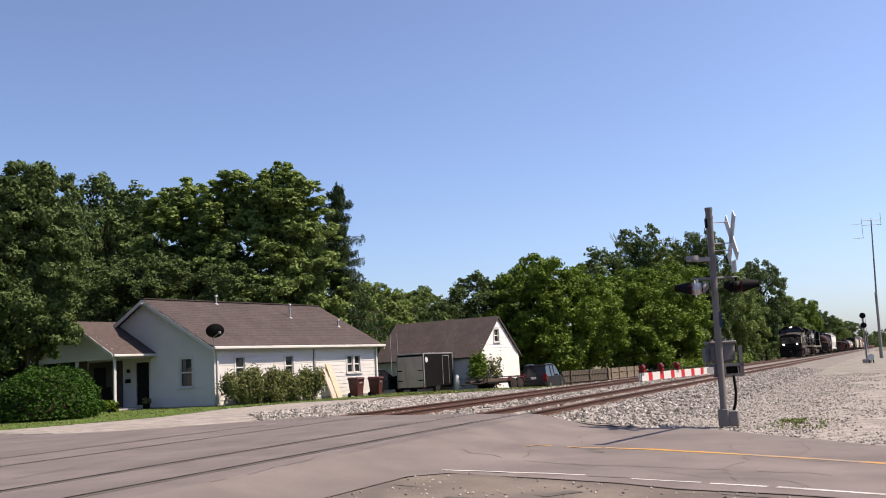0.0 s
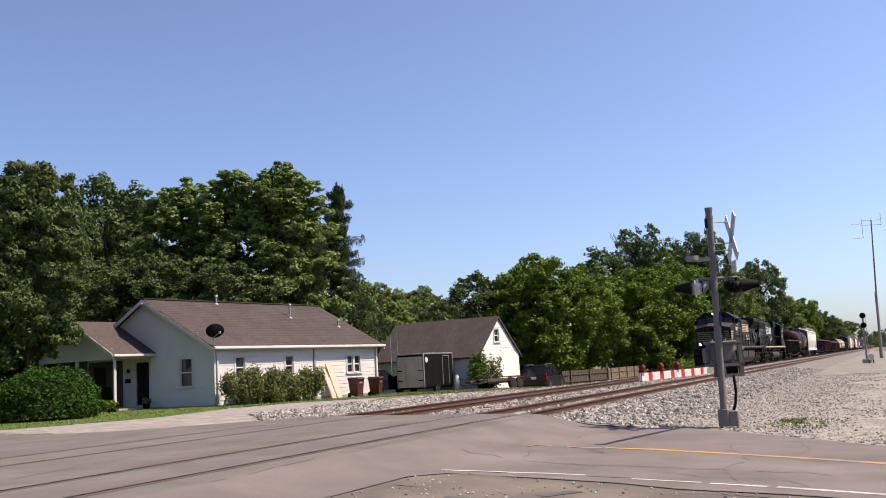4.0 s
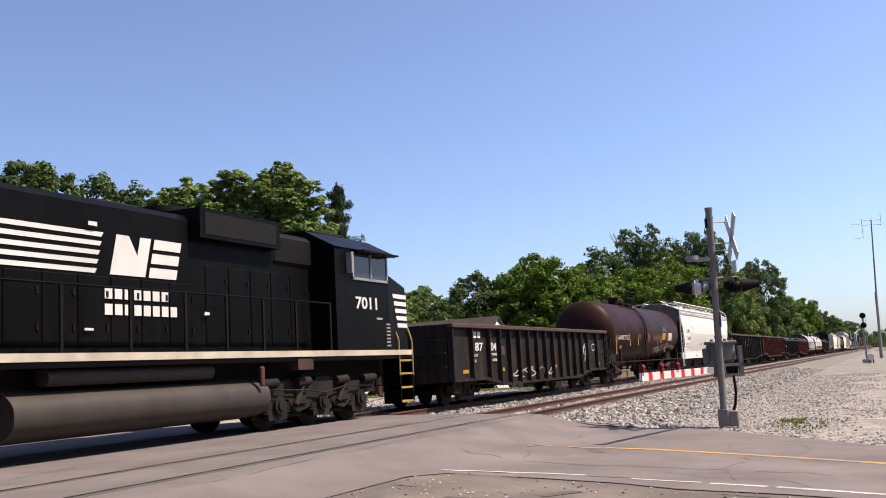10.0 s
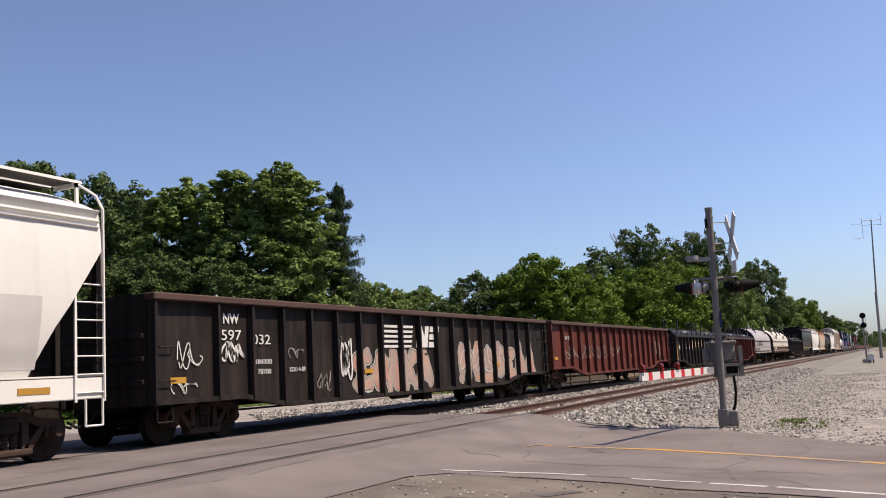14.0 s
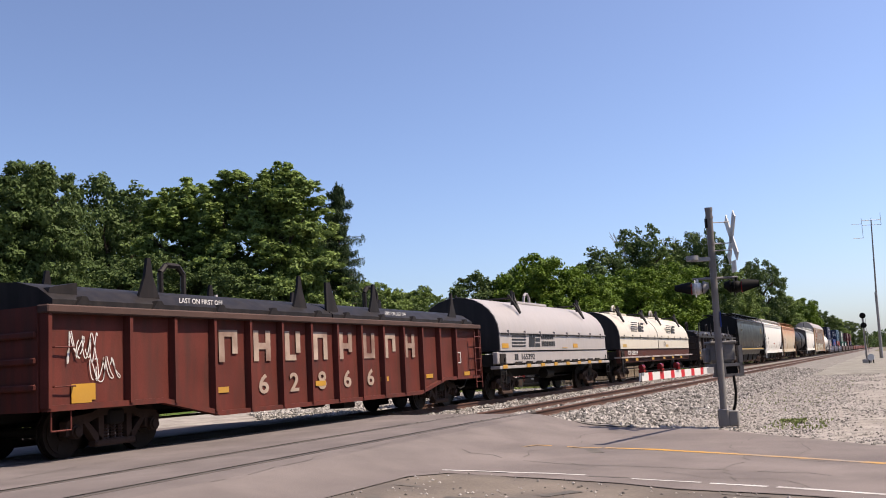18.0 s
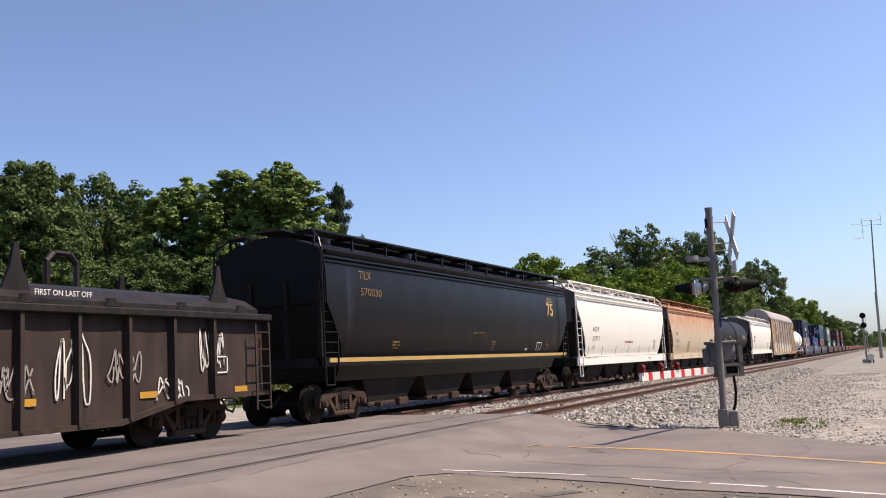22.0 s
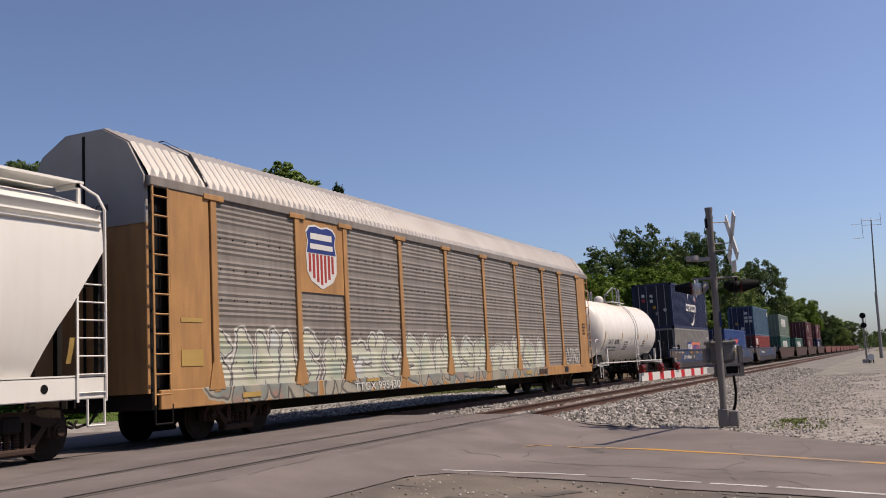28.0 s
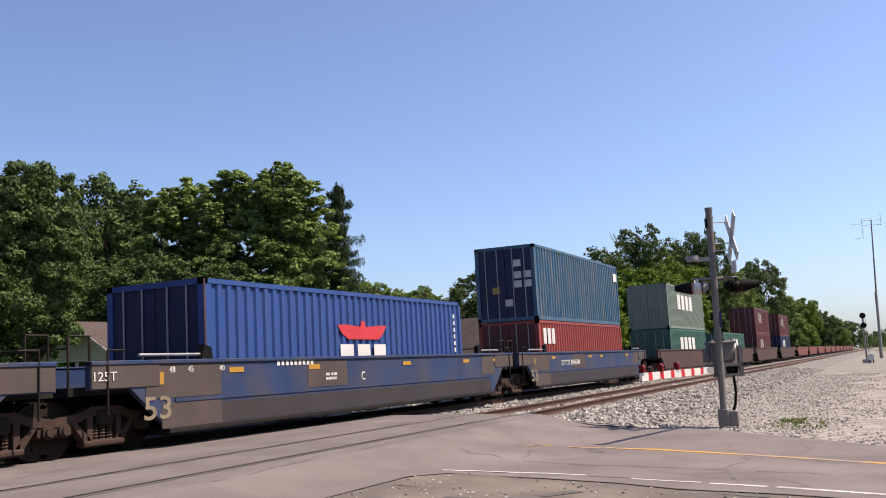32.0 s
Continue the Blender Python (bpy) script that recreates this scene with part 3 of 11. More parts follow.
# ---- mesh building ----
class Shape:
    """Gathers simple solids into one mesh."""

    def __init__(self):
        self.v, self.f = [], []

    def add(self, verts, faces):
        o = len(self.v)
        self.v += verts
        self.f += [tuple(i + o for i in q) for q in faces]
        return self

    def box(self, x0, x1, y0, y1, z0, z1, c=0.0):
        if c <= 0:
            vs = [(x, y, z) for x in (x0, x1) for y in (y0, y1) for z in (z0, z1)]
            return self.add(vs, [(0, 1, 3, 2), (4, 6, 7, 5), (0, 4, 5, 1), (2, 3, 7, 6), (0, 2, 6, 4), (1, 5, 7, 3)])
        c = min(c, (x1 - x0) / 2.1, (y1 - y0) / 2.1, (z1 - z0) / 2.1)
        ring = lambda z, d: [(x0 + c + d, y0 + d, z), (x1 - c - d, y0 + d, z), (x1 - d, y0 + c + d, z), (x1 - d, y1 - c - d, z),
                             (x1 - c - d, y1 - d, z), (x0 + c + d, y1 - d, z), (x0 + d, y1 - c - d, z), (x0 + d, y0 + c + d, z)]
        return self.loft([ring(z0, c * 0.7), ring(z0 + c, 0), ring(z1 - c, 0), ring(z1, c * 0.7)])

    def loft(self, rings, caps=True, closed=True):
        n = len(rings[0])
        vs = [p for r in rings for p in r]
        fs = []
        for i in range(len(rings) - 1):
            for j in range(n if closed else n - 1):
                a, b = i * n + j, i * n + (j + 1) % n
                fs.append((a, b, b + n, a + n))
        if caps and closed:
            fs.append(tuple(range(n - 1, -1, -1)))
            fs.append(tuple((len(rings) - 1) * n + j for j in range(n)))
        return self.add(vs, fs)

    def xz(self, prof, y0, y1):
        return self.loft([[(x, y0, z) for x, z in prof], [(x, y1, z) for x, z in prof]])

    def yz(self, prof, x0, x1):
        return self.loft([[(x0, y, z) for y, z in prof], [(x1, y, z) for y, z in prof]])

    def xy(self, prof, z0, z1):
        return self.loft([[(x, y, z0) for x, y in prof], [(x, y, z1) for x, y in prof]])

    def cyl(self, a, b, r, n=12, r2=None, caps=True):
        a, b = Vector(a), Vector(b)
        q = (b - a).to_track_quat("Z", "Y")
        r2 = r if r2 is None else r2
        rings = []
        for p, rad in ((a, r), (b, r2)):
            rings.append([tuple(p + q @ Vector((rad * math.cos(2 * math.pi * i / n), rad * math.sin(2 * math.pi * i / n), 0))) for i in range(n)])
        return self.loft(rings, caps)

    def tube(self, pts, r=0.02, n=6):
        for a, b in zip(pts, pts[1:]):
            self.cyl(a, b, r, n)
        return self

    def ball(self, c, rx, ry, rz, n=12, m=8, z_from=-1.0):
        rings = []
        for i in range(m + 1):
            h = z_from + (1 - z_from) * i / m
            w = math.sqrt(max(0.0004, 1 - h * h))
            rings.append([(c[0] + rx * w * math.cos(2 * math.pi * j / n), c[1] + ry * w * math.sin(2 * math.pi * j / n), c[2] + rz * h) for j in range(n)])
        return self.loft(rings)

    def mesh(self, name, material, smooth=32.0):
        me = bpy.data.meshes.new(name)
        me.from_pydata(self.v, [], self.f)
        if not isinstance(material, (list, tuple)):
            material = [material]
        for m in material:
            me.materials.append(MAT[m])
        if smooth:
            me.polygons.foreach_set("use_smooth", [True] * len(me.polygons))
            me.set_sharp_from_angle(angle=radians(smooth))
        bm = bmesh.new()
        bm.from_mesh(me)
        bmesh.ops.recalc_face_normals(bm, faces=bm.faces)
        bm.to_mesh(me)
        bm.free()
        return me


def part(name, shape, material, parent=None, label="", at=None, smooth=32.0):
    """Links a shape (or a mesh made before) as one mesh object under its thing or part."""
    me = shape.mesh(name, material, smooth) if isinstance(shape, Shape) else shape
    ob = new(name, me)
    ob.parent = parent
    if at is not None:
        ob.matrix_basis = at
    return tagged(ob, label)


def thing(name, m, label, category, group="", kind=""):
    """An Empty at a thing's base, under which its parts hang."""
    ob = new(name)
    ob.matrix_basis = m
    ob.empty_display_size = 0.2
    return tagged(ob, label, category, group, kind)


def S():
    return Shape()


def letters(text, x, z, h, y, material, parent, width=None, side=-1, bold=0.0, name="lettering", turn=None, gap=1.0):
    """Raised lettering on an upright face, from its lower left corner, h metres tall; width stretches it."""
    cu = bpy.data.curves.new(name, "FONT")
    cu.body, cu.size, cu.extrude, cu.offset, cu.resolution_u = text, 1.0, 0.004, bold, 3
    cu.space_character = gap
    tmp = bpy.data.objects.new(name, cu)
    me = bpy.data.meshes.new_from_object(tmp)
    bpy.data.objects.remove(tmp)
    bpy.data.curves.remove(cu)
    xs = [v.co.x for v in me.vertices]
    ys = [v.co.y for v in me.vertices]
    k = h / (max(ys) - min(ys))
    kx = width / (max(xs) - min(xs)) if width else k
    for v in me.vertices:
        v.co = ((v.co.x - min(xs)) * kx, 0 - v.co.z, (v.co.y - min(ys)) * k)
    if callable(y):
        for v in me.vertices:
            v.co.y = v.co.y * 0.4 - y(z + v.co.z) - 0.003
        y = 0.0
    me.materials.clear()
    me.materials.append(MAT[material])
    m = turn if turn else pose(x, y, z)
    return part(name, me, None, parent, at=m)


def bars(cells, y, material, parent, name="lettering", depth=0.006, slant=0.0):
    """Plain bars on an upright face: cells are (x0, x1, z0, z1)."""
    s = S()
    single = name in ("yellow_mark", "placard", "warning_label", "rust_run", "rust_patch", "emblem_block", "paint_flake", "door_screen", "patch")
    face = y
    for x0, x1, z0, z1 in cells:
        d = slant * (z1 - z0)
        if callable(face):
            zs = [z0 + (z1 - z0) * i / 4 for i in range(5)]
            s.loft([[(x0 + d * i / 4, -face(z) + 0.001, z), (x1 + d * i / 4, -face(z) + 0.001, z), (x1 + d * i / 4, -face(z) - 0.004, z), (x0 + d * i / 4, -face(z) - 0.004, z)] for i, z in enumerate(zs)])
        else:
            s.xz([(x0, z0), (x1, z0), (x1 + d, z1), (x0 + d, z1)], y, y - depth)
        if single:
            ob = part(name, s, material, parent)
            s = S()
    return ob if single else part(name, s, material, parent)

# ---- ground, road and tracks ----
def ground_z(x, y):
    near_road = np.interp(y, [-60, 0, 3.2, 5.2, 6.4, 7.2, 7.6], [-0.60, -0.52, -0.45, -0.40, -0.27, -0.20, -0.22])
    far_level = np.interp(x, [10, 24, 36, 48, 57, 62, 67, 90, 400], [-0.03, -0.05, -0.06, -0.2, -0.42, -0.76, -0.82, -0.82, -0.82])
    far = np.interp(y, [14.4, 15.4, 19.0], [-0.22, -0.16, 0.0]) + far_level * np.interp(y, [14.8, 19.0], [0, 1])
    if y < 7.5:
        return float(near_road)
    if y > 14.4:
        return float(far)
    return -0.26


def drape(name, edge_a, edge_b, n, m, lift, material, jitter=0.0, seed=1, kind="structure", label="", height=ground_z, fade=0.0):
    """A sheet between two edge lines, laid on the ground with uneven edges."""
    rng = random.Random(seed)

    def along(edge, f):
        d = [0.0]
        for p, q in zip(edge, edge[1:]):
            d.append(d[-1] + math.hypot(q[0] - p[0], q[1] - p[1]))
        return np.interp(f * d[-1], d, [p[0] for p in edge]), np.interp(f * d[-1], d, [p[1] for p in edge])
    rows = []
    for i in range(n + 1):
        ax, ay = along(edge_a, i / n)
        bx, by = along(edge_b, i / n)
        row = []
        for j in range(m + 1):
            f = j / m
            x, y = ax + (bx - ax) * f, ay + (by - ay) * f
            if j in (0, m) and jitter:
                x += rng.uniform(-jitter, jitter)
                y += rng.uniform(-jitter, jitter)
            row.append((x, y, height(x, y) + lift))
        rows.append(row)
    s = Shape().loft(rows, caps=False, closed=False)
    me = s.mesh(name, material, smooth=60)
    return tagged(new(name, me), label, "", "", kind)


gx = [-400, -100, -40, -20, -10, -5] + [i * 1.5 for i in range(0, 70)] + [110, 130, 160, 200, 260, 340, 450, 600, 900, 1500, 3000]
gy = [-1500, -500, -200, -80, -40, -20, -10, -5, -2] + [i * 0.8 for i in range(0, 38)] + [32, 36, 42, 50, 65, 90, 140, 220, 400, 900, 2500]
ground = Shape().loft([[(x, y, ground_z(x, y)) for y in gy] for x in gx], caps=False, closed=False)
tagged(new("ground", ground.mesh("ground", "dirt", 60)), "bare soil and rough grass reaching the horizon", "ground", kind="structure")

ROAD_RIGHT = [(13.0, -4.0), (16.7, 0.2), (20.6, 3.7), (20.5, 7.1), (21.1, 8.6), (21.9, 11.6), (22.7, 13.5), (22.4, 14.4), (20.9, 16.0), (19.2, 17.6), (18.2, 19.0), (19.2, 23.0), (16.0, 40.0)]


def road_z(x, y):
    return float(np.interp(y, [-60, 0, 3.2, 5.0, 6.2, 7.0, 7.4, 14.6, 17, 24, 60], [-0.56, -0.48, -0.41, -0.36, -0.24, -0.06, 0.0, 0.0, -0.01, -0.02, -0.02]))


road = tagged(new("road"), "worn pale asphalt road crossing both tracks", "road", kind="structure")
ys_all = [-4, -2, 0, 1.2, 2.4, 3.2, 4.2, 5.0, 5.6, 5.9, 6.2, 6.6, 7.0, 7.2]
cuts = [(7.2, YN - 0.7525 - 0.115), (YN - 0.7525 + 0.115, YN + 0.7525 - 0.115), (YN + 0.7525 + 0.115, YC - 0.7525 - 0.085), (YC - 0.7525 + 0.085, YC + 0.7525 - 0.085), (YC + 0.7525 + 0.085, 14.6)]


def right_edge(y):
    return float(np.interp(y, [p[1] for p in ROAD_RIGHT], [p[0] for p in ROAD_RIGHT]))


VERGE_EDGE = [(10.2, -4), (11.1, 0.1), (11.9, 3.0), (12.5, 5.4), (12.0, 5.85), (9.5, 6.1), (-8, 6.4)]


def left_edge(y):
    return float(np.interp(y, [-4, 0.1, 3.0, 5.4, 5.85, 6.1, 6.4], [10.0, 10.9, 11.7, 12.3, 11.8, 9.3, -30]))


def road_sheet(name, ys, parent, seed):
    rng = random.Random(seed)
    rows = []
    for y in ys:
        a, b = left_edge(y), right_edge(y)
        rows.append([(a + (b - a) * j / 24 + (rng.uniform(-0.12, 0.12) if j in (0, 24) else 0), y, road_z(0, y)) for j in range(25)])
    return part(name, Shape().loft(rows, caps=False, closed=False), "asphalt" if ys[-1] < 7.3 else "asphalt_old", parent, smooth=60)


road_sheet("approach_slab", ys_all, road, 1)
for a, b in cuts:
    road_sheet("crossing_panel", [a, (a + b) / 2, b], road, 2)
road_sheet("far_slab", [14.6, 15.4, 16.2, 17.0, 17.8, 18.6, 20, 23, 28, 40], road, 3)
for yc, w in ((YN, 0.115), (YC, 0.085)):
    for g in (-1, 1):
        y = yc + g * 0.7525
        for s0, s1 in ((-w, -0.075), (0.04, w)):
            part("flangeway_strip", Shape().box(-30, right_edge(y) - 0.1, y + s0, y + s1, -0.12, -0.008), "rubber", road, "dark rubber crossing strip")
# painted lines, cracks and tar patches lie on the slab
def on_road(pts, w, material, name, lift=0.005, seed=0, gaps=0.0):
    rng = random.Random(seed)
    s = Shape()
    for (x0, y0), (x1, y1) in zip(pts, pts[1:]):
        n = max(1, int(math.hypot(x1 - x0, y1 - y0) / 0.25))
        for i in range(n):
            if rng.random() < gaps:
                continue
            a, b = i / n, (i + 1) / n
            xa, ya, xb, yb = x0 + (x1 - x0) * a, y0 + (y1 - y0) * a, x0 + (x1 - x0) * b, y0 + (y1 - y0) * b
            d = Vector((xb - xa, yb - ya)).normalized()
            w0, w1 = w * rng.uniform(0.75, 1.1), w * rng.uniform(0.75, 1.1)
            s.add([(xa - d.y * w0 / 2, ya + d.x * w0 / 2, road_z(0, ya) + lift), (xa + d.y * w0 / 2, ya - d.x * w0 / 2, road_z(0, ya) + lift), (xb + d.y * w1 / 2, yb - d.x * w1 / 2, road_z(0, yb) + lift), (xb - d.y * w1 / 2, yb + d.x * w1 / 2, road_z(0, yb) + lift)], [(0, 1, 2, 3)])
    return part(name, s, material, road)


on_road([(10.6, -2.2), (11.06, -0.78), (11.38, 0.20), (11.77, 1.34)], 0.10, "road_white", "edge_line", seed=2, gaps=0.04)
on_road([(11.79, 1.44), (11.96, 2.12)], 0.09, "road_white", "edge_line", seed=8)
on_road([(12.02, 2.24), (12.12, 2.7), (12.23, 3.14)], 0.08, "road_white", "edge_line", seed=9)
on_road([(12.47, 3.82), (12.55, 4.4), (12.56, 4.94), (12.40, 5.37), (12.18, 5.77)], 0.08, "road_white", "edge_line", seed=3)
on_road([(13.4, -1.5), (14.32, 0.2), (14.78, 1.07), (15.37, 2.32), (15.93, 3.66), (16.09, 4.55)], 0.16, "road_yellow", "centre_line", seed=4, gaps=0.02)
on_road([(16.09, 4.6), (16.05, 5.2), (15.91, 5.7), (15.5, 5.8)], 0.10, "road_yellow", "centre_line", seed=5, gaps=0.3)
on_road([(15.3, 4.45), (15.9, 4.75)], 0.22, "patch", "tar_patch", 0.003, 6)
on_road([(12.32, 3.2), (12.38, 3.75)], 0.07, "patch", "tar_patch", 0.003, 7)
for i, pts in enumerate(([(11.2, 5.6), (12.0, 5.0), (12.6, 4.2), (13.4, 4.0), (14.0, 4.6)], [(12.0, 1.6), (13.2, 2.2), (14.6, 2.0), (16.5, 2.6), (18.4, 2.4)], [(13.0, 0.8), (13.4, 2.6), (13.7, 4.6), (14.3, 6.4)], [(16.8, 1.6), (17.2, 3.4), (17.9, 4.6), (18.6, 6.4)],
                         [(8.0, 10.2), (12.0, 10.9), (16.0, 10.6), (20.5, 11.2)], [(6.0, 15.2), (12.0, 15.0), (17.0, 15.4)], [(11.8, 0.9), (12.6, 1.5), (12.4, 2.3), (13.0, 2.9)], [(14.4, 1.0), (14.9, 1.5), (16.2, 1.2), (17.3, 1.5)], [(13.6, 5.2), (15.0, 5.5), (16.4, 5.1), (18.0, 5.6), (19.6, 5.2)], [(9.0, 7.2), (13.0, 7.35), (20.3, 7.3)])):
    rr = random.Random(70 + i)
    fine = []
    for (x0, y0), (x1, y1) in zip(pts, pts[1:]):
        k = max(2, int(math.hypot(x1 - x0, y1 - y0) / 0.3))
        fine += [(x0 + (x1 - x0) * j / k + rr.uniform(-0.09, 0.09), y0 + (y1 - y0) * j / k + rr.uniform(-0.09, 0.09)) for j in range(k)]
    on_road(fine + [pts[-1]], 0.012 + 0.006 * (i % 3), "patch", "crack", 0.003, 20 + i, 0.3)
for i in range(22):
    rr = random.Random(300 + i)
    x, y = rr.uniform(9.0, 12.2), rr.uniform(-0.5, 5.6)
    if x < left_edge(y) + 0.2:
        on_road([(x, y), (x + rr.uniform(-0.5, 0.5), y + rr.uniform(0.2, 0.8))], rr.uniform(0.06, 0.25), "patch", "tar_patch", -0.006, 400 + i, 0.1)

# loose gravel round the road
drape("gravel_shoulder", [(13.2, -4), (16.9, 0.2), (20.7, 3.65), (20.75, 5.3)], [(60, -14), (60, -6), (62, 2), (62, 5.2)], 24, 24, 0.012, "gravel", 0.15, 3, label="pale gravel lot beside the road")
drape("gravel_lot", [(60, -14), (60, 5.2)], [(300, -14), (300, 5.2)], 8, 30, 0.012, "gravel_far", 0, 4, label="pale gravel track along the railway")
drape("gravel_verge", [(-8, -12), (-8, 6.3)], VERGE_EDGE, 30, 14, -0.012, "verge", 0.0, 5, label="broken asphalt and gravel verge", height=lambda x, y: road_z(x, y))
drape("gravel_drive", [(8, 40), (19.4, 23.0), (18.3, 19.0), (19.3, 17.5), (21.0, 16.0), (22.3, 14.6)], [(9, 44), (19.6, 27.5), (21.1, 24.9), (23.5, 24.0), (26.9, 23.6), (32.0, 25.1), (36.0, 24.6), (42, 22.6)], 60, 10, 0.02, "gravel", 0.15, 6, label="pinkish gravel drive in front of the house")
drape("lawn", [(9, 44), (19.6, 27.4), (21.1, 24.8), (22.3, 24.3), (24.9, 23.5), (26.9, 23.5), (29.4, 24.2), (32.3, 25.0), (34.2, 25.2), (36.5, 24.6), (44, 23.6), (52, 22.6)], [(20, 60), (30, 46), (36, 40), (44, 38), (50, 36), (52, 34), (56, 32), (66, 30)], 60, 14, 0.03, "grass", 0.12, 7, label="mown green lawn round the house")


def ballast_z(x, y):
    z = float(np.interp(y, [4.0, 4.6, 6.3, 6.9, 10.0, 10.8, 11.5, 14.7, 15.3, 16.8, 19.5], [-0.46, -0.40, -0.20, -0.165, -0.165, -0.21, -0.165, -0.165, -0.19, -0.22, -0.30]))
    if y > 15.3:
        z = max(z, ground_z(x, y) + 0.03)
    return z + 0.02 * noise.noise(Vector((x * 1.7, y * 1.7, 0)))


bx = [20.4 + i * 0.6 for i in range(60)] + [57 + i * 2 for i in range(30)] + [120 + i * 30 for i in range(40)]
brows = []
for x in bx:
    far_y = float(np.interp(x, [20, 23, 26, 40, 50, 60], [15.2, 15.8, 19.4, 19.0, 17.2, 16.8]))
    near_y = float(np.interp(x, [20, 22, 30, 60], [5.4, 4.6, 4.1, 4.0]))
    ysb = [near_y + (6.9 - near_y) * i / 5 for i in range(5)] + [6.9 + i * 0.78 for i in range(11)] + [15.2 + (far_y - 15.2) * i / 4 for i in range(5)]
    brows.append([(x + (0.0 if x > 21 else 0.25 * math.sin(y * 3)) + max(0, (y - 8) * 0.28) * (1 if x < 24 else 0), y, ballast_z(x, y)) for y in ysb])
ballast = tagged(new("ballast_bed", Shape().loft(brows, caps=False, closed=False).mesh("ballast_bed", "ballast", 60)), "crushed grey stone bed under both tracks", "ballast", kind="structure")


def scatter_stones(name, count, x0, x1, y0, y1, size, seed, height, keep=None, power=1.0):
    """Loose stones, each an uneven eight-sided lump, joined."""
    r = np.random.default_rng(seed)
    base = np.array([(1, 0, 0), (-1, 0, 0), (0, 1, 0), (0, -1, 0), (0, 0, 1), (0, 0, -1)], float)
    tri = [(0, 2, 4), (2, 1, 4), (1, 3, 4), (3, 0, 4), (2, 0, 5), (1, 2, 5), (3, 1, 5), (0, 3, 5)]
    verts, faces = [], []
    for i in range(count):
        x = x0 + (x1 - x0) * r.random() ** power
        y = y0 + (y1 - y0) * r.random()
        if keep and not keep(x, y):
            continue
        s = size * (0.55 + 0.9 * r.random() ** 2)
        v = base * (0.6 + 0.8 * r.random((6, 1))) * s * np.array([1.1, 1.0, 0.75])
        a = r.random() * 6.28
        c, d = math.cos(a), math.sin(a)
        z = height(x, y) + s * 0.25
        o = len(verts)
        verts += [(x + p[0] * c - p[1] * d, y + p[0] * d + p[1] * c, z + p[2]) for p in v.tolist()]
        faces += [(o + t[0], o + t[1], o + t[2]) for t in tri]
    me = bpy.data.meshes.new(name)
    me.from_pydata(verts, [], faces)
    me.materials.append(MAT["stone"])
    return tagged(new(name, me), "loose broken grey and white stones", "stones", kind="stuff")


off_rail = lambda x, y: all(abs(y - q) > 0.12 for q in (YN - 0.7525, YN + 0.7525, YC - 0.7525, YC + 0.7525)) and x > right_edge(y) - 0.1
scatter_stones("ballast_stones", 34000, 20.3, 75, 4.3, 16.4, 0.05, 11, ballast_z, off_rail, 1.6)
scatter_stones("ballast_pile", 9000, 22.5, 46, 15.2, 19.2, 0.055, 12, lambda x, y: ballast_z(x, y) + 0.08 * max(0.0, noise.noise(Vector((x * 0.4, y * 0.4, 3)))), lambda x, y: y < np.interp(x, [22, 26, 40, 46], [15.6, 19.2, 18.8, 17.4]))
scatter_stones("verge_stones", 30000, 17, 60, -1.5, 5.0, 0.027, 13, lambda x, y: ground_z(x, y) + 0.008, lambda x, y: x > right_edge(y) + 0.25 and noise.noise(Vector((x * 0.25, y * 0.7, 5))) + (y - 0.6) * 0.42 > 0.15 * ((x * 7.3 + y * 11.7) % 5 - 1), 1.5)
scatter_stones("lot_stones", 5000, 17, 50, -3, 4.5, 0.018, 15, lambda x, y: ground_z(x, y) + 0.008, lambda x, y: x > right_edge(y) + 0.1, 1.3)
scatter_stones("verge_chips", 700, 7, 13, 0, 6.4, 0.02, 14, lambda x, y: road_z(x, y) - 0.012, lambda x, y: x < left_edge(min(y, 6.3)) + 0.1)


def rail_profile(y):
    return [(y - 0.07, -0.17), (y + 0.07, -0.17), (y + 0.07, -0.155), (y + 0.012, -0.135), (y + 0.010, -0.045), (y + 0.036, -0.035), (y + 0.036, -0.006), (y + 0.026, 0.0), (y - 0.026, 0.0), (y - 0.036, -0.006), (y - 0.036, -0.035), (y - 0.010, -0.045), (y - 0.012, -0.135), (y - 0.07, -0.155)]


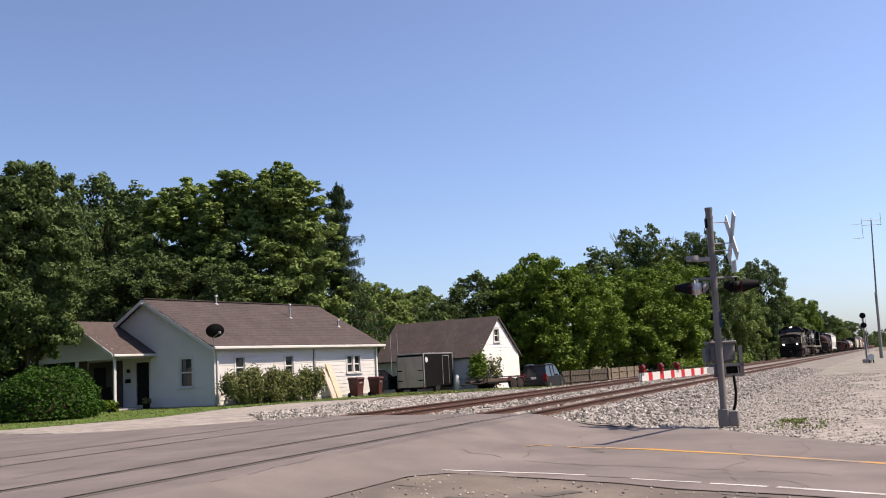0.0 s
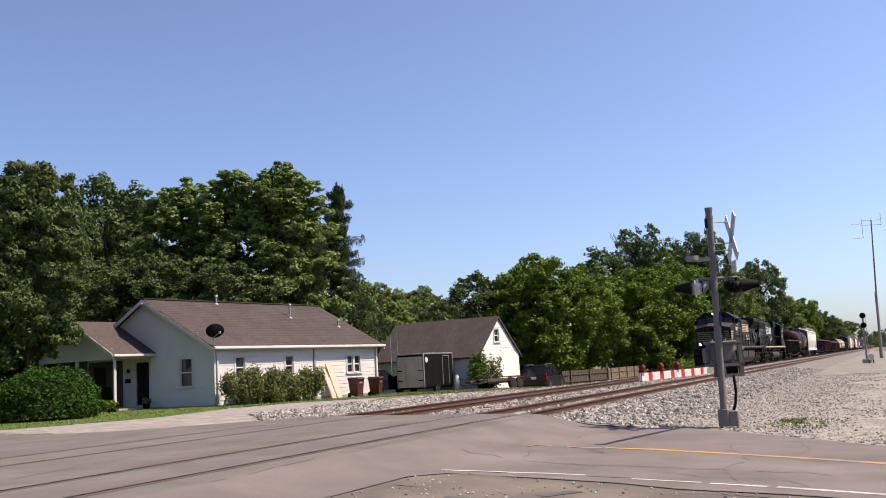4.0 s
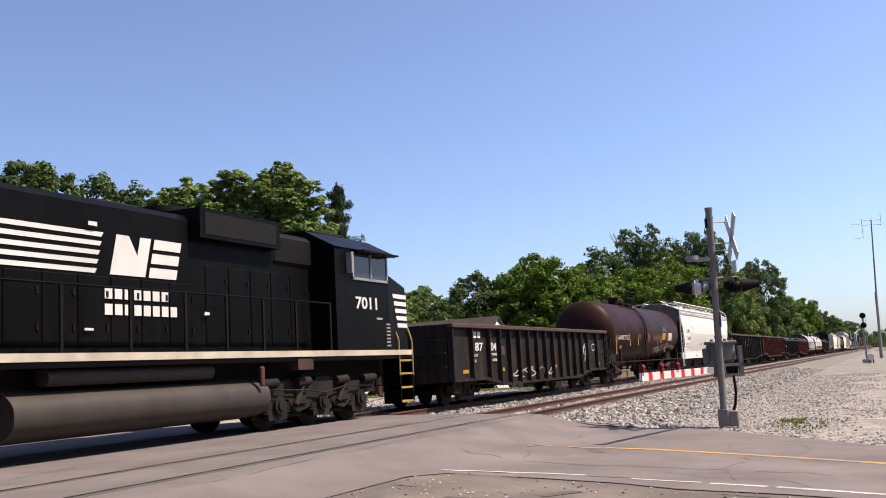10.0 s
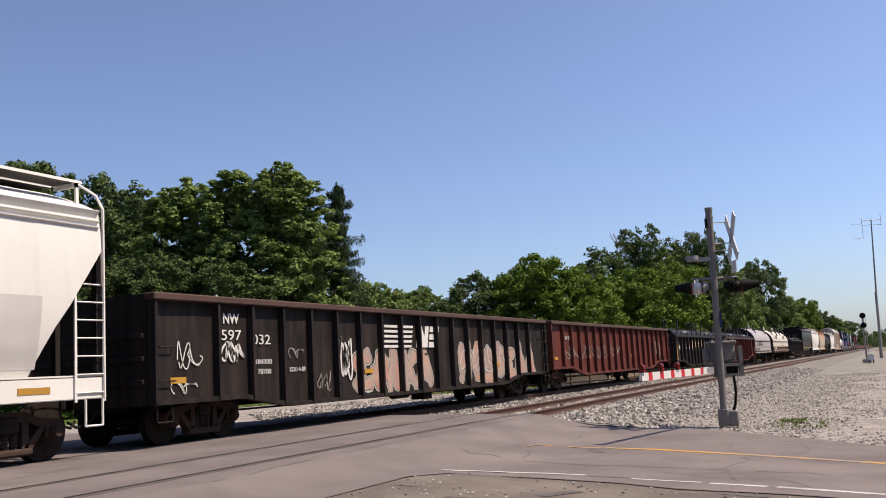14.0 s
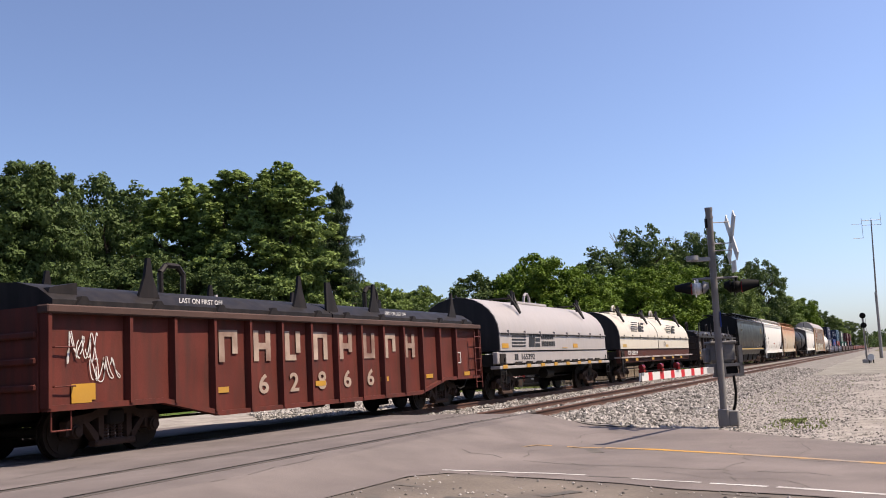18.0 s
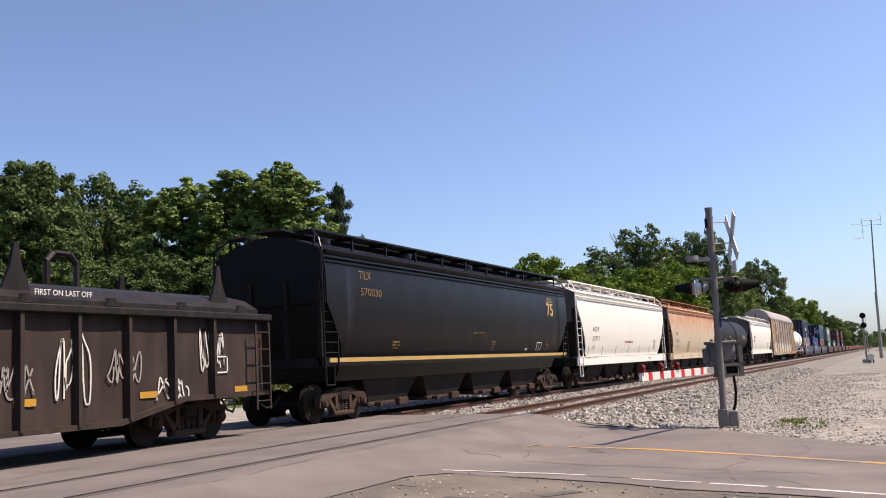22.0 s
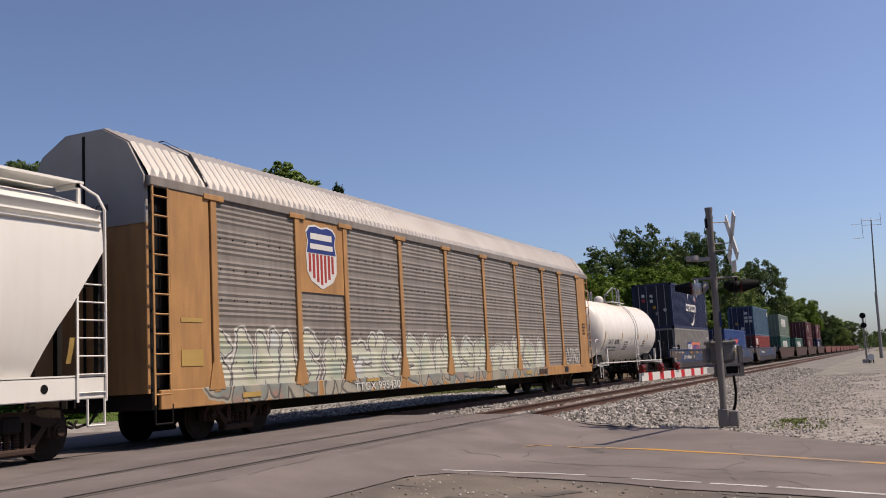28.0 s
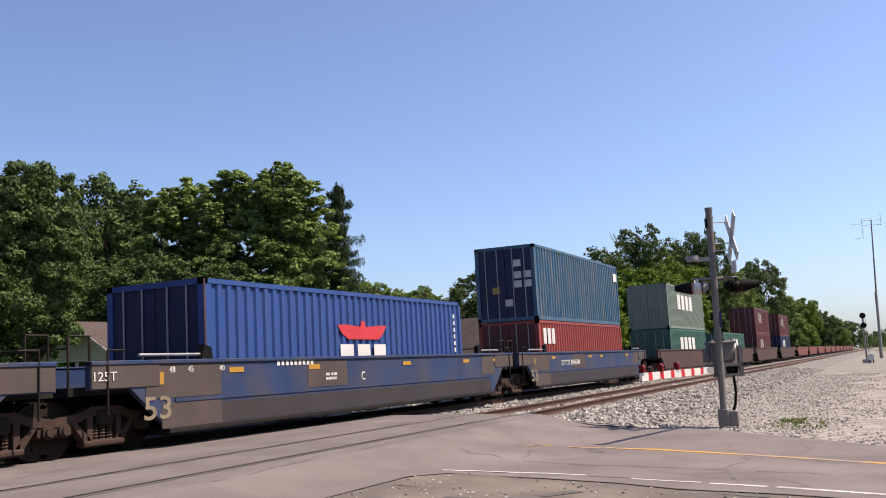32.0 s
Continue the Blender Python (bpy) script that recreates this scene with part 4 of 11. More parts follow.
tie_mesh = Shape().box(-0.115, 0.115, -1.3, 1.3, -0.34, -0.175, 0.012).mesh("tie", "tie", 0)
plate_mesh = None
for nm, yc in (("near_track", YN), ("far_track", YC)):
    t = tagged(new(nm), "rusty steel rails on dark timber ties", "railway track", kind="structure")
    for g in (-1, 1):
        part("rail", Shape().loft([[(x, y, z) for y, z in rail_profile(yc + g * 0.7525)] for x in (21.6, 40, 140, 1150)]), "rail", t, "rusty steel rail", smooth=0)
        part("rail", Shape().loft([[(x, y, z) for y, z in rail_profile(yc + g * 0.7525)] for x in (-60, 21.6)]), "rail_worn", t, "dark road-worn rail set in the crossing", smooth=0)
    rng = random.Random(int(yc * 10))
    for i in range(130):
        part("tie", tie_mesh, None, t, at=pose(21.4 + (0.6 if yc > 10 else 0) + i * 0.52, yc + rng.uniform(-0.05, 0.05), rng.uniform(-0.008, 0.008), 0, 0, rng.uniform(-1.2, 1.2)))
    rest = Shape()
    for i in range(400):
        x = 90 + i * 0.52
        rest.box(x - 0.115, x + 0.115, yc - 1.3, yc + 1.3, -0.34, -0.175)
    tagged(part("ties_beyond", rest, "tie", t, "dark timber ties"), kind="stuff")
    sp = Shape()
    for i in range(130):
        x = 21.4 + (0.6 if yc > 10 else 0) + i * 0.52
        for g in (-1, 1):
            y = yc + g * 0.7525
            sp.box(x - 0.09, x + 0.09, y - 0.17, y + 0.17, -0.178, -0.16)
    tagged(part("tie_plates", sp, "rail", t, "rusty tie plates"), kind="stuff")


# ---- plants ----
def leaf_cloud(name, lobes, count, size, material, seed, flat=0.75, shell=0.3, droop=0.0, ragged=0.28, three=False):
    """Leaves over many small clumps; lobes are (x, y, z, rx, ry, rz)."""
    r = np.random.default_rng(seed)
    lobes = np.array(lobes)
    wgt = (lobes[:, 3] * lobes[:, 5])
    pick = r.choice(len(lobes), count, p=wgt / wgt.sum())
    d = r.normal(size=(count, 3))
    d /= np.linalg.norm(d, axis=1)[:, None]
    rad = shell + (1 - shell) * r.random(count) ** 0.5
    rad *= 1 + ragged * r.normal(size=count)
    L = lobes[pick]
    P = L[:, :3] + d * L[:, 3:6] * rad[:, None]
    nrm = d + 0.6 * r.normal(size=(count, 3)) + np.array([0, 0, 0.45])
    nrm /= np.linalg.norm(nrm, axis=1)[:, None]
    t = np.cross(nrm, r.normal(size=(count, 3)))
    t /= np.linalg.norm(t, axis=1)[:, None]
    b = np.cross(nrm, t)
    s = size * (0.5 + 0.9 * r.random(count))[:, None]
    w = s * flat
    lift = nrm * s * 0.25
    tip = P + t * s - np.array([0, 0, droop]) * s
    if three:
        V = np.stack([P - t * s * 0.8 + b * w, tip, P - t * s * 0.8 - b * w + lift], 1).reshape(-1, 3)
        F = np.arange(count * 3).reshape(-1, 3)
        me = bpy.data.meshes.new(name)
        me.from_pydata(V.tolist(), [], F.tolist())
        me.materials.append(MAT[material])
        return me
    V = np.stack([P - t * s, P + b * w + lift, tip, P - b * w + lift * r.random((count, 1))], 1).reshape(-1, 3)
    F = np.arange(count * 4).reshape(-1, 4)
    me = bpy.data.meshes.new(name)
    me.from_pydata(V.tolist(), [], F.tolist())
    me.materials.append(MAT[material])
    return me


def crown_lobes(seed, n, low, shape, leaders):
    """Leaf clumps in two orders: boughs over an uneven outline, and on each bough small clumps towards the light, with gaps between."""
    r = random.Random(seed)
    ph = [r.uniform(0, 6.28) for k in range(6)]
    out = []
    for i in range(n):
        f = ((i + 0.5) / n) ** 0.9
        a = i * 2.39996 + r.uniform(-0.5, 0.5)
        wob = 1 + 0.13 * math.sin(2 * a + ph[0] + 5 * f) + 0.10 * math.sin(3 * a + ph[1] - 9 * f) + 0.09 * math.sin(13 * f + ph[2])
        env = float(np.interp(f, [0, 0.2, 0.5, 0.75, 0.9, 1], shape)) * wob
        s = r.uniform(0.24, 0.40) * (1.1 - 0.3 * f)
        q = max(0.0, env - s * 0.8) * (1.0 if i % 4 else 0.55)
        z = low + (0.93 - low) * f + r.uniform(-0.02, 0.02)
        for j in range(10):
            t = r.uniform(-1.7, 1.7) + a
            e = r.uniform(-0.5, 1.3)
            d = s * r.uniform(0.65, 1.05)
            c = s * r.uniform(0.30, 0.55)
            out.append((q * math.cos(a) + d * math.cos(e) * math.cos(t), q * math.sin(a) + d * math.cos(e) * math.sin(t), z + 0.22 * d * math.sin(e), c, c, c * r.uniform(0.55, 0.8)))
    for j in range(leaders):
        a = ph[3] + j * 6.28 / leaders + r.uniform(-0.4, 0.4)
        q = 0.10 if j == 0 else shape[4] * r.uniform(0.35, 0.85)
        top = 0.985 if j == 0 else r.uniform(0.88, 0.97) - 0.05 * q
        for k in range(6):
            s = 0.07 + 0.03 * k
            out.append((q * math.cos(a) + r.uniform(-0.5, 0.5) * s * 2, q * math.sin(a) + r.uniform(-0.5, 0.5) * s * 2, top - 0.026 * k, s, s, s * 0.8))
    for i in range(10):
        out.append((r.uniform(-0.3, 0.3), r.uniform(-0.3, 0.3), low + 0.1 + (0.70 - low) * i / 10, 0.40, 0.40, 0.36))
    return out


def limbs(seed, h=1.0):
    r = random.Random(seed)
    s = Shape()
    s.cyl((0, 0, -0.02), (0.01, 0.0, 0.30), 0.050, 10, 0.036)
    s.cyl((0.01, 0, 0.30), (-0.02, 0.02, 0.72), 0.036, 8, 0.012)
    for i in range(9):
        a = i * 2.2 + r.uniform(-0.3, 0.3)
        z = 0.22 + 0.055 * i
        q = r.uniform(0.45, 0.75)
        s.cyl((0, 0, z), (q * 0.5 * math.cos(a), q * 0.5 * math.sin(a), z + 0.10), 0.022, 6, 0.014)
        s.cyl((q * 0.5 * math.cos(a), q * 0.5 * math.sin(a), z + 0.10), (q * math.cos(a + 0.2), q * math.sin(a + 0.2), z + 0.17), 0.014, 5, 0.005)
    return s.mesh("trunk", "bark", 50)


TREE_KINDS = {}
ROUND, DOME, SPIRE = (0.75, 1.02, 1.12, 1.0, 0.74, 0.35), (0.62, 0.9, 1.05, 1.12, 0.98, 0.55), (0.8, 1.05, 1.1, 0.92, 0.66, 0.30)
# radius, height, leaf material, seed, leaf size, leaves, lowest clump, outline, leaders
TREE_TYPES = {"maple": (2.6, 10.0, "leaf_a", 1, 0.105, 30000, 0.12, ROUND, 6), "oak": (2.6, 11.0, "leaf_b", 2, 0.10, 30000, 0.10, DOME, 5), "tall": (2.1, 15.0, "leaf_a", 3, 0.10, 48000, 0.14, SPIRE, 7),
              "plume": (2.1, 15.0, "leaf_a", 9, 0.10, 48000, 0.14, SPIRE, 7), "lime": (3.3, 9.8, "leaf_c", 4, 0.11, 42000, 0.15, DOME, 7), "ash": (3.2, 16.0, "leaf_b", 5, 0.15, 16000, 0.2, DOME, 6), "near": (2.5, 11.5, "leaf_b", 6, 0.085, 70000, 0.24, ROUND, 5)}


def tree_meshes(kind):
    if kind not in TREE_KINDS:
        r0, h0, mat, seed, leaf, count, low, shape, leaders = TREE_TYPES[kind]
        lobes = [(x * r0, y * r0, z * h0, a * r0, b * r0, c * r0) for x, y, z, a, b, c in crown_lobes(seed, 44, low, shape, leaders)]
        TREE_KINDS[kind] = (limbs(seed), leaf_cloud("crown", lobes, count, leaf, mat, seed, 0.7, 0.5, 0.2, 0.13, True))
    return TREE_KINDS[kind]


def tree(kind, x, y, h, r, turn, label):
    z = ground_z(x, y) - 0.05
    t = thing("tree", pose(x, y, z), label, "tree", "trees")
    trunk, crown = tree_meshes(kind)
    k = Matrix.Diagonal((r, r, h, 1))
    part("trunk", trunk, None, t, at=pose(0, 0, 0, 0, 0, turn) @ k)
    r0, h0 = TREE_TYPES[kind][:2]
    part("crown", crown, None, t, "leafy green crown", pose(0, 0, 0, 0, 0, turn) @ Matrix.Diagonal((r / r0, r / r0, h / h0, 1)))
    return t


def spruce(x, y, h, r):
    """Whorls of drooping limbs that thin out to separate tips, each with a hanging fringe."""
    rng = random.Random(7)
    t = thing("spruce", pose(x, y, ground_z(x, y) - 0.05), "tall dark spruce with drooping tiered branches", "tree", "trees")
    part("trunk", Shape().cyl((0, 0, 0), (0, 0, h), 0.24, 10, 0.02), "bark", t)
    lob, wood = [], Shape()
    for i in range(64):
        f = (i + rng.uniform(0.0, 1.0)) / 64
        z = h * (0.16 + 0.83 * f)
        a = i * 2.39996 + rng.uniform(-0.4, 0.4)
        q = (r * (1 - f) ** 0.7 + 0.3) * rng.uniform(0.5, 1.15)
        bend = lambda g: z + q * (0.30 * f * g - 0.42 * g * g + 0.26 * g ** 4)
        wood.tube([(q * g * math.cos(a), q * g * math.sin(a), bend(g)) for g in (0.0, 0.3, 0.6, 0.8, 1.0)], 0.022, 4)
        for k in range(8):
            g = 0.15 + 0.85 * k / 7
            w = 0.13 + 0.22 * (1 - g)
            side = rng.uniform(-0.3, 0.3) * q * (1 - g * 0.6)
            lob.append((q * g * math.cos(a) - side * math.sin(a), q * g * math.sin(a) + side * math.cos(a), bend(g) - rng.uniform(0.12, 0.34), w, w, rng.uniform(0.2, 0.36)))
    for k in range(6):
        lob.append((0, 0, h - 0.25 * k, 0.06 + 0.04 * k, 0.06 + 0.04 * k, 0.16))
    tagged(part("branchwork", wood, "bark", t), kind="stuff")
    part("foliage", leaf_cloud("foliage", lob, 34000, 0.11, "needle", 8, 0.22, 0.2, 1.2, 0.1, True), None, t, "drooping dark needles")
    return t


TREES = (("near", 32.0, 35.9, 12.1, 2.5, 0, "broad maple with dense green leaves beside the house"),
         ("near", 30.2, 37.4, 11.3, 2.3, 140, "broad maple with dense green leaves beside the house"),
         ("oak", 56.1, 54.2, 18.4, 4.4, 40, "dark green oak behind the house"),
         ("oak", 62.5, 57.6, 17.4, 3.0, 160, "dark green oak deep behind the house"),
         ("oak", 49.6, 52.2, 15.4, 2.6, 220, "dark green oak between the maple and the house"),
         ("tall", 51.5, 43.1, 15.6, 3.3, 80, "tall maple behind the house roof"),
         ("plume", 51.3, 38.7, 15.6, 3.2, 10, "tall maple behind the house roof"),
         ("tall", 50.9, 34.6, 15.6, 3.3, 200, "tallest maple behind the house roof, with gaps in its crown"),
         ("maple", 58.1, 37.4, 13.9, 2.4, 130, "tall maple next to the spruce"),
         ("maple", 50.2, 33.2, 9.3, 2.4, 30, "lower maple before the tall ones"),
         ("oak", 46.7, 40.6, 9.7, 2.8, 20, "dark understorey tree behind the house"),
         ("oak", 46.8, 35.9, 8.7, 2.7, 100, "dark understorey tree behind the house"),
         ("oak", 45.4, 43.6, 9.6, 2.8, 300, "dark understorey tree behind the porch"),
         ("maple", 62.1, 36.2, 9.4, 2.3, 15, "low maple behind the garage"),
         ("maple", 70.1, 38.1, 9.5, 2.9, 75, "maple far behind the garage"),
         ("maple", 85.1, 41.5, 10.4, 3.0, 155, "maple far behind the garage"),
         ("oak", 79.8, 41.4, 8.8, 2.9, 260, "low dark tree behind the garage"),
         ("oak", 83.5, 38.1, 8.7, 2.7, 60, "low dark tree behind the garage"),
         ("oak", 77.3, 31.9, 10.5, 3.1, 30, "dark tree behind the garage gable"),
         ("maple", 84.0, 31.5, 11.1, 2.3, 230, "dark maple behind the garage gable"),
         ("lime", 77.6, 26.2, 11.2, 3.9, 0, "broad bright-green maple beyond the parked vehicle"),
         ("lime", 85.0, 24.9, 9.8, 3.4, 120, "bright-green maple by the board fence"),
         ("ash", 111.8, 30.1, 15.5, 3.7, 10, "tall thin-crowned tree above the others"),
         ("ash", 116.4, 26.6, 18.2, 3.8, 100, "tall thin-crowned tree above the others"),
         ("lime", 96.5, 23.5, 11.2, 4.3, 220, "bright-green maple behind the fence"),
         ("lime", 108.2, 21.9, 12.3, 4.6, 40, "bright-green maple at the wood edge"),
         ("ash", 126.0, 22.5, 18.1, 2.8, 190, "tall dark tree above the wood edge"),
         ("oak", 126.0, 20.1, 18.4, 2.5, 290, "tall dark tree above the wood edge"),
         ("maple", 117.8, 24.3, 15.1, 3.9, 45, "maple at the wood edge"),
         ("maple", 136.9, 19.5, 14.0, 3.2, 300, "dark tree at the wood edge"),
         ("oak", 182.8, 20.4, 19.2, 4.2, 75, "tall dark tree beside the far track"),
         ("maple", 160.7, 20.9, 13.1, 3.5, 175, "tree at the wood edge"),
         ("maple", 233.9, 21.2, 15.2, 4.7, 250, "tree beside the far track"),
         ("lime", 291.6, 21.3, 16.5, 4.7, 20, "tree beside the far track"),
         ("oak", 359.2, 21.0, 15.5, 4.9, 130, "tree beside the far track"),
         ("maple", 519.8, 22.9, 17.1, 6.4, 240, "tree far down the line"),
         ("oak", 716.1, 23.4, 20.0, 7.0, 310, "tree far down the line"))


def woods(name, seed, spans, count, size, material, label):
    """A belt of far woodland: lobes along spans (x0, y0, x1, y1, depth, h0, h1, n)."""
    r = random.Random(seed)
    lob = []
    for x0, y0, x1, y1, depth, h0, h1, n in spans:
        for i in range(n):
            f = (i + r.random()) / n
            x, y = x0 + (x1 - x0) * f, y0 + (y1 - y0) * f
            h = (h0 + (h1 - h0) * f) * r.uniform(0.7, 1.12)
            w = max(1.3, h * 0.28)
            for j in range(4):
                lob.append((x + r.uniform(-w, w), y + r.uniform(0, depth), -0.5 + h * (0.15 + 0.24 * j), w * r.uniform(0.6, 1), w * r.uniform(0.6, 1), h * 0.16))
    return tagged(new(name, leaf_cloud(name, lob, count, size, material, seed)), label, "woodland", kind="stuff")


def shrub(name, x, y, rx, ry, h, count, leaf, material, label, seed, category="shrub", lobes=12, turn=0.0):
    r = random.Random(seed)
    lob = []
    for i in range(lobes):
        lob.append((r.uniform(-0.62, 0.62) * rx, r.uniform(-0.6, 0.6) * ry, r.uniform(0.28, 0.72) * h, rx * 0.42, ry * 0.45, h * 0.30))
    t = thing(name, pose(x, y, ground_z(x, y), 0, 0, turn), label, category)
    part("foliage", leaf_cloud("foliage", lob, count, leaf, material, seed), None, t)
    st = Shape()
    for i in range(7):
        st.cyl((r.uniform(-0.4, 0.4) * rx, r.uniform(-0.4, 0.4) * ry, -0.05), (r.uniform(-0.6, 0.6) * rx, r.uniform(-0.6, 0.6) * ry, h * 0.6), 0.025, 5, 0.01)
    part("stems", st, "bark", t)
    return t


def clipped_yew(x, y, rx, ry, h):
    """A shrub clipped to a dome: dense small leaves over an uneven rounded skin, dark inside."""
    r = random.Random(41)
    t = thing("clipped_yew", pose(x, y, ground_z(x, y)), "rounded green clipped shrub in front of the porch", "shrub")
    lob = []
    for i in range(130):
        f = (i + 0.5) / 130
        a = i * 2.39996
        el = math.asin(f * 1.12 - 0.12 if f * 1.12 > 0.12 else 0)
        q = r.uniform(0.80, 0.88) + 0.05 * math.sin(3 * a + 4 * f)
        lob.append((rx * q * math.cos(el) ** 0.7 * math.cos(a), ry * q * math.cos(el) ** 0.7 * math.sin(a), 0.30 + (h - 0.52) * math.sin(el) * q * 1.12, 0.34, 0.34, 0.24))
    part("foliage", leaf_cloud("foliage", lob, 22000, 0.055, "yew", 41, 0.6, 0.7, 0.0, 0.12), None, t)
    part("core", Shape().ball((0, 0, 0.25), rx * 0.80, ry * 0.80, h * 0.72, 20, 10, 0.0), "bark", t, "dark inner twigs")
    return t


def grass_tufts(name, count, box, height, seed, keep=None, tall=1.0):
    r = np.random.default_rng(seed)
    V, F = [], []
    for i in range(count):
        x, y = box[0] + (box[1] - box[0]) * r.random(), box[2] + (box[3] - box[2]) * r.random()
        if keep and not keep(x, y):
            continue
        z = ground_z(x, y)
        for b in range(3):
            a = r.random() * 6.28
            h = height * (0.5 + r.random())
            w = 0.018 * tall
            o = len(V)
            V += [(x - w * math.sin(a), y + w * math.cos(a), z), (x + w * math.sin(a), y - w * math.cos(a), z), (x + h * 0.5 * math.cos(a), y + h * 0.5 * math.sin(a), z + h)]
            F.append((o, o + 1, o + 2))
    me = bpy.data.meshes.new(name)
    me.from_pydata(V, [], F)
    me.materials.append(MAT["blade"])
    return tagged(new(name, me), "green and yellow grass blades", "grass", kind="stuff")


# ---- houses ----
HOUSE = Matrix.Translation((35.93, 28.39, -0.10)) @ pose(0, 0, 0, 0, 0, -7.607)


def lap_wall(parent, m, length, top, openings, name, back=0.14, row=0.2, material="siding", base=0.12):
    """A wall of lapped boards in the plane x-z of pose m (outside towards -y), with openings (x0, x1, z0, z1) cut through; top(x) is its upper edge."""
    w = part(name, Shape(), material, parent, at=m)
    core = Shape()
    xs = sorted({0.0, length} | {v for o in openings for v in o[:2]} | {length / 2})
    for a, b in zip(xs, xs[1:]):
        spans = sorted((o[2], o[3]) for o in openings if o[0] <= a + 1e-6 and o[1] >= b - 1e-6)
        z = 0.0
        for s0, s1 in spans + [(None, None)]:
            if s0 is None:
                core.xz([(a, z), (b, z), (b, top(b)), (a, top(a))], 0.0, back)
            else:
                core.xz([(a, z), (b, z), (b, s0), (a, s0)], 0.0, back)
                z = s1
    w.data = core.mesh(name, material, 0)
    part("foundation", Shape().box(0, length, -0.03, 0.0, -0.3, base), "concrete", w)
    peak = max(top(length * i / 20) for i in range(21))
    z = base
    k = 0
    while z < peak - 0.02:
        z1 = min(z + row, peak)
        lim = [length * i / 200 for i in range(201) if top(length * i / 200) >= (z + z1) / 2]
        if lim:
            pieces = [(lim[0], lim[-1])]
            for o in openings:
                if o[2] < z1 - 0.02 and o[3] > z + 0.02:
                    nxt = []
                    for a, b in pieces:
                        if o[0] > a:
                            nxt.append((a, min(b, o[0])))
                        if o[1] < b:
                            nxt.append((max(a, o[1]), b))
                    pieces = [q for q in nxt if q[1] - q[0] > 0.03]
            for a, b in pieces:
                part("board", Shape().loft([[(x, 0.0, z), (x, -0.022, z), (x, -0.007, z1 + 0.010), (x, 0.0, z1 + 0.012)] for x in (a, b)]), material, w, smooth=0)
        z += row
        k += 1
    return w


def window(parent, m, x0, x1, z0, z1, sash=True, name="window"):
    """A framed window in the wall plane of pose m."""
    w = part(name, Shape().box(x0 - 0.1, x1 + 0.1, -0.05, 0.02, z1, z1 + 0.1).box(x0 - 0.1, x0, -0.05, 0.02, z0 - 0.06, z1).box(x1, x1 + 0.1, -0.05, 0.02, z0 - 0.06, z1), "trim", parent, "white-framed window", m)
    part("sill", Shape().box(x0 - 0.14, x1 + 0.14, -0.09, 0.02, z0 - 0.08, z0), "trim", w)
    zm = (z0 + z1) / 2
    part("sash", Shape().box(x0, x1, 0.0, 0.05, zm - 0.03, zm + 0.03).box(x0, x0 + 0.04, 0.0, 0.05, z0, z1).box(x1 - 0.04, x1, 0.0, 0.05, z0, z1).box(x0, x1, 0.0, 0.05, z1 - 0.04, z1).box(x0, x1, 0, 0.05, z0, z0 + 0.04), "trim", w)
    part("pane", Shape().box(x0 + 0.02, x1 - 0.02, 0.05, 0.06, zm, z1), "window", w)
    part("pane", Shape().box(x0 + 0.02, x1 - 0.02, 0.06, 0.07, z0, zm), "window", w)
    part("room_behind", Shape().box(x0, x1, 0.1, 0.14, z0, z1), "dark", w)
    return w


def roof_slab(parent, name, corners, thick, material, label=""):
    """A sloping slab from its four upper corners."""
    s = Shape().loft([corners, [(x, y, z - thick) for x, y, z in corners]])
    return part(name, s, material, parent, label, smooth=0)


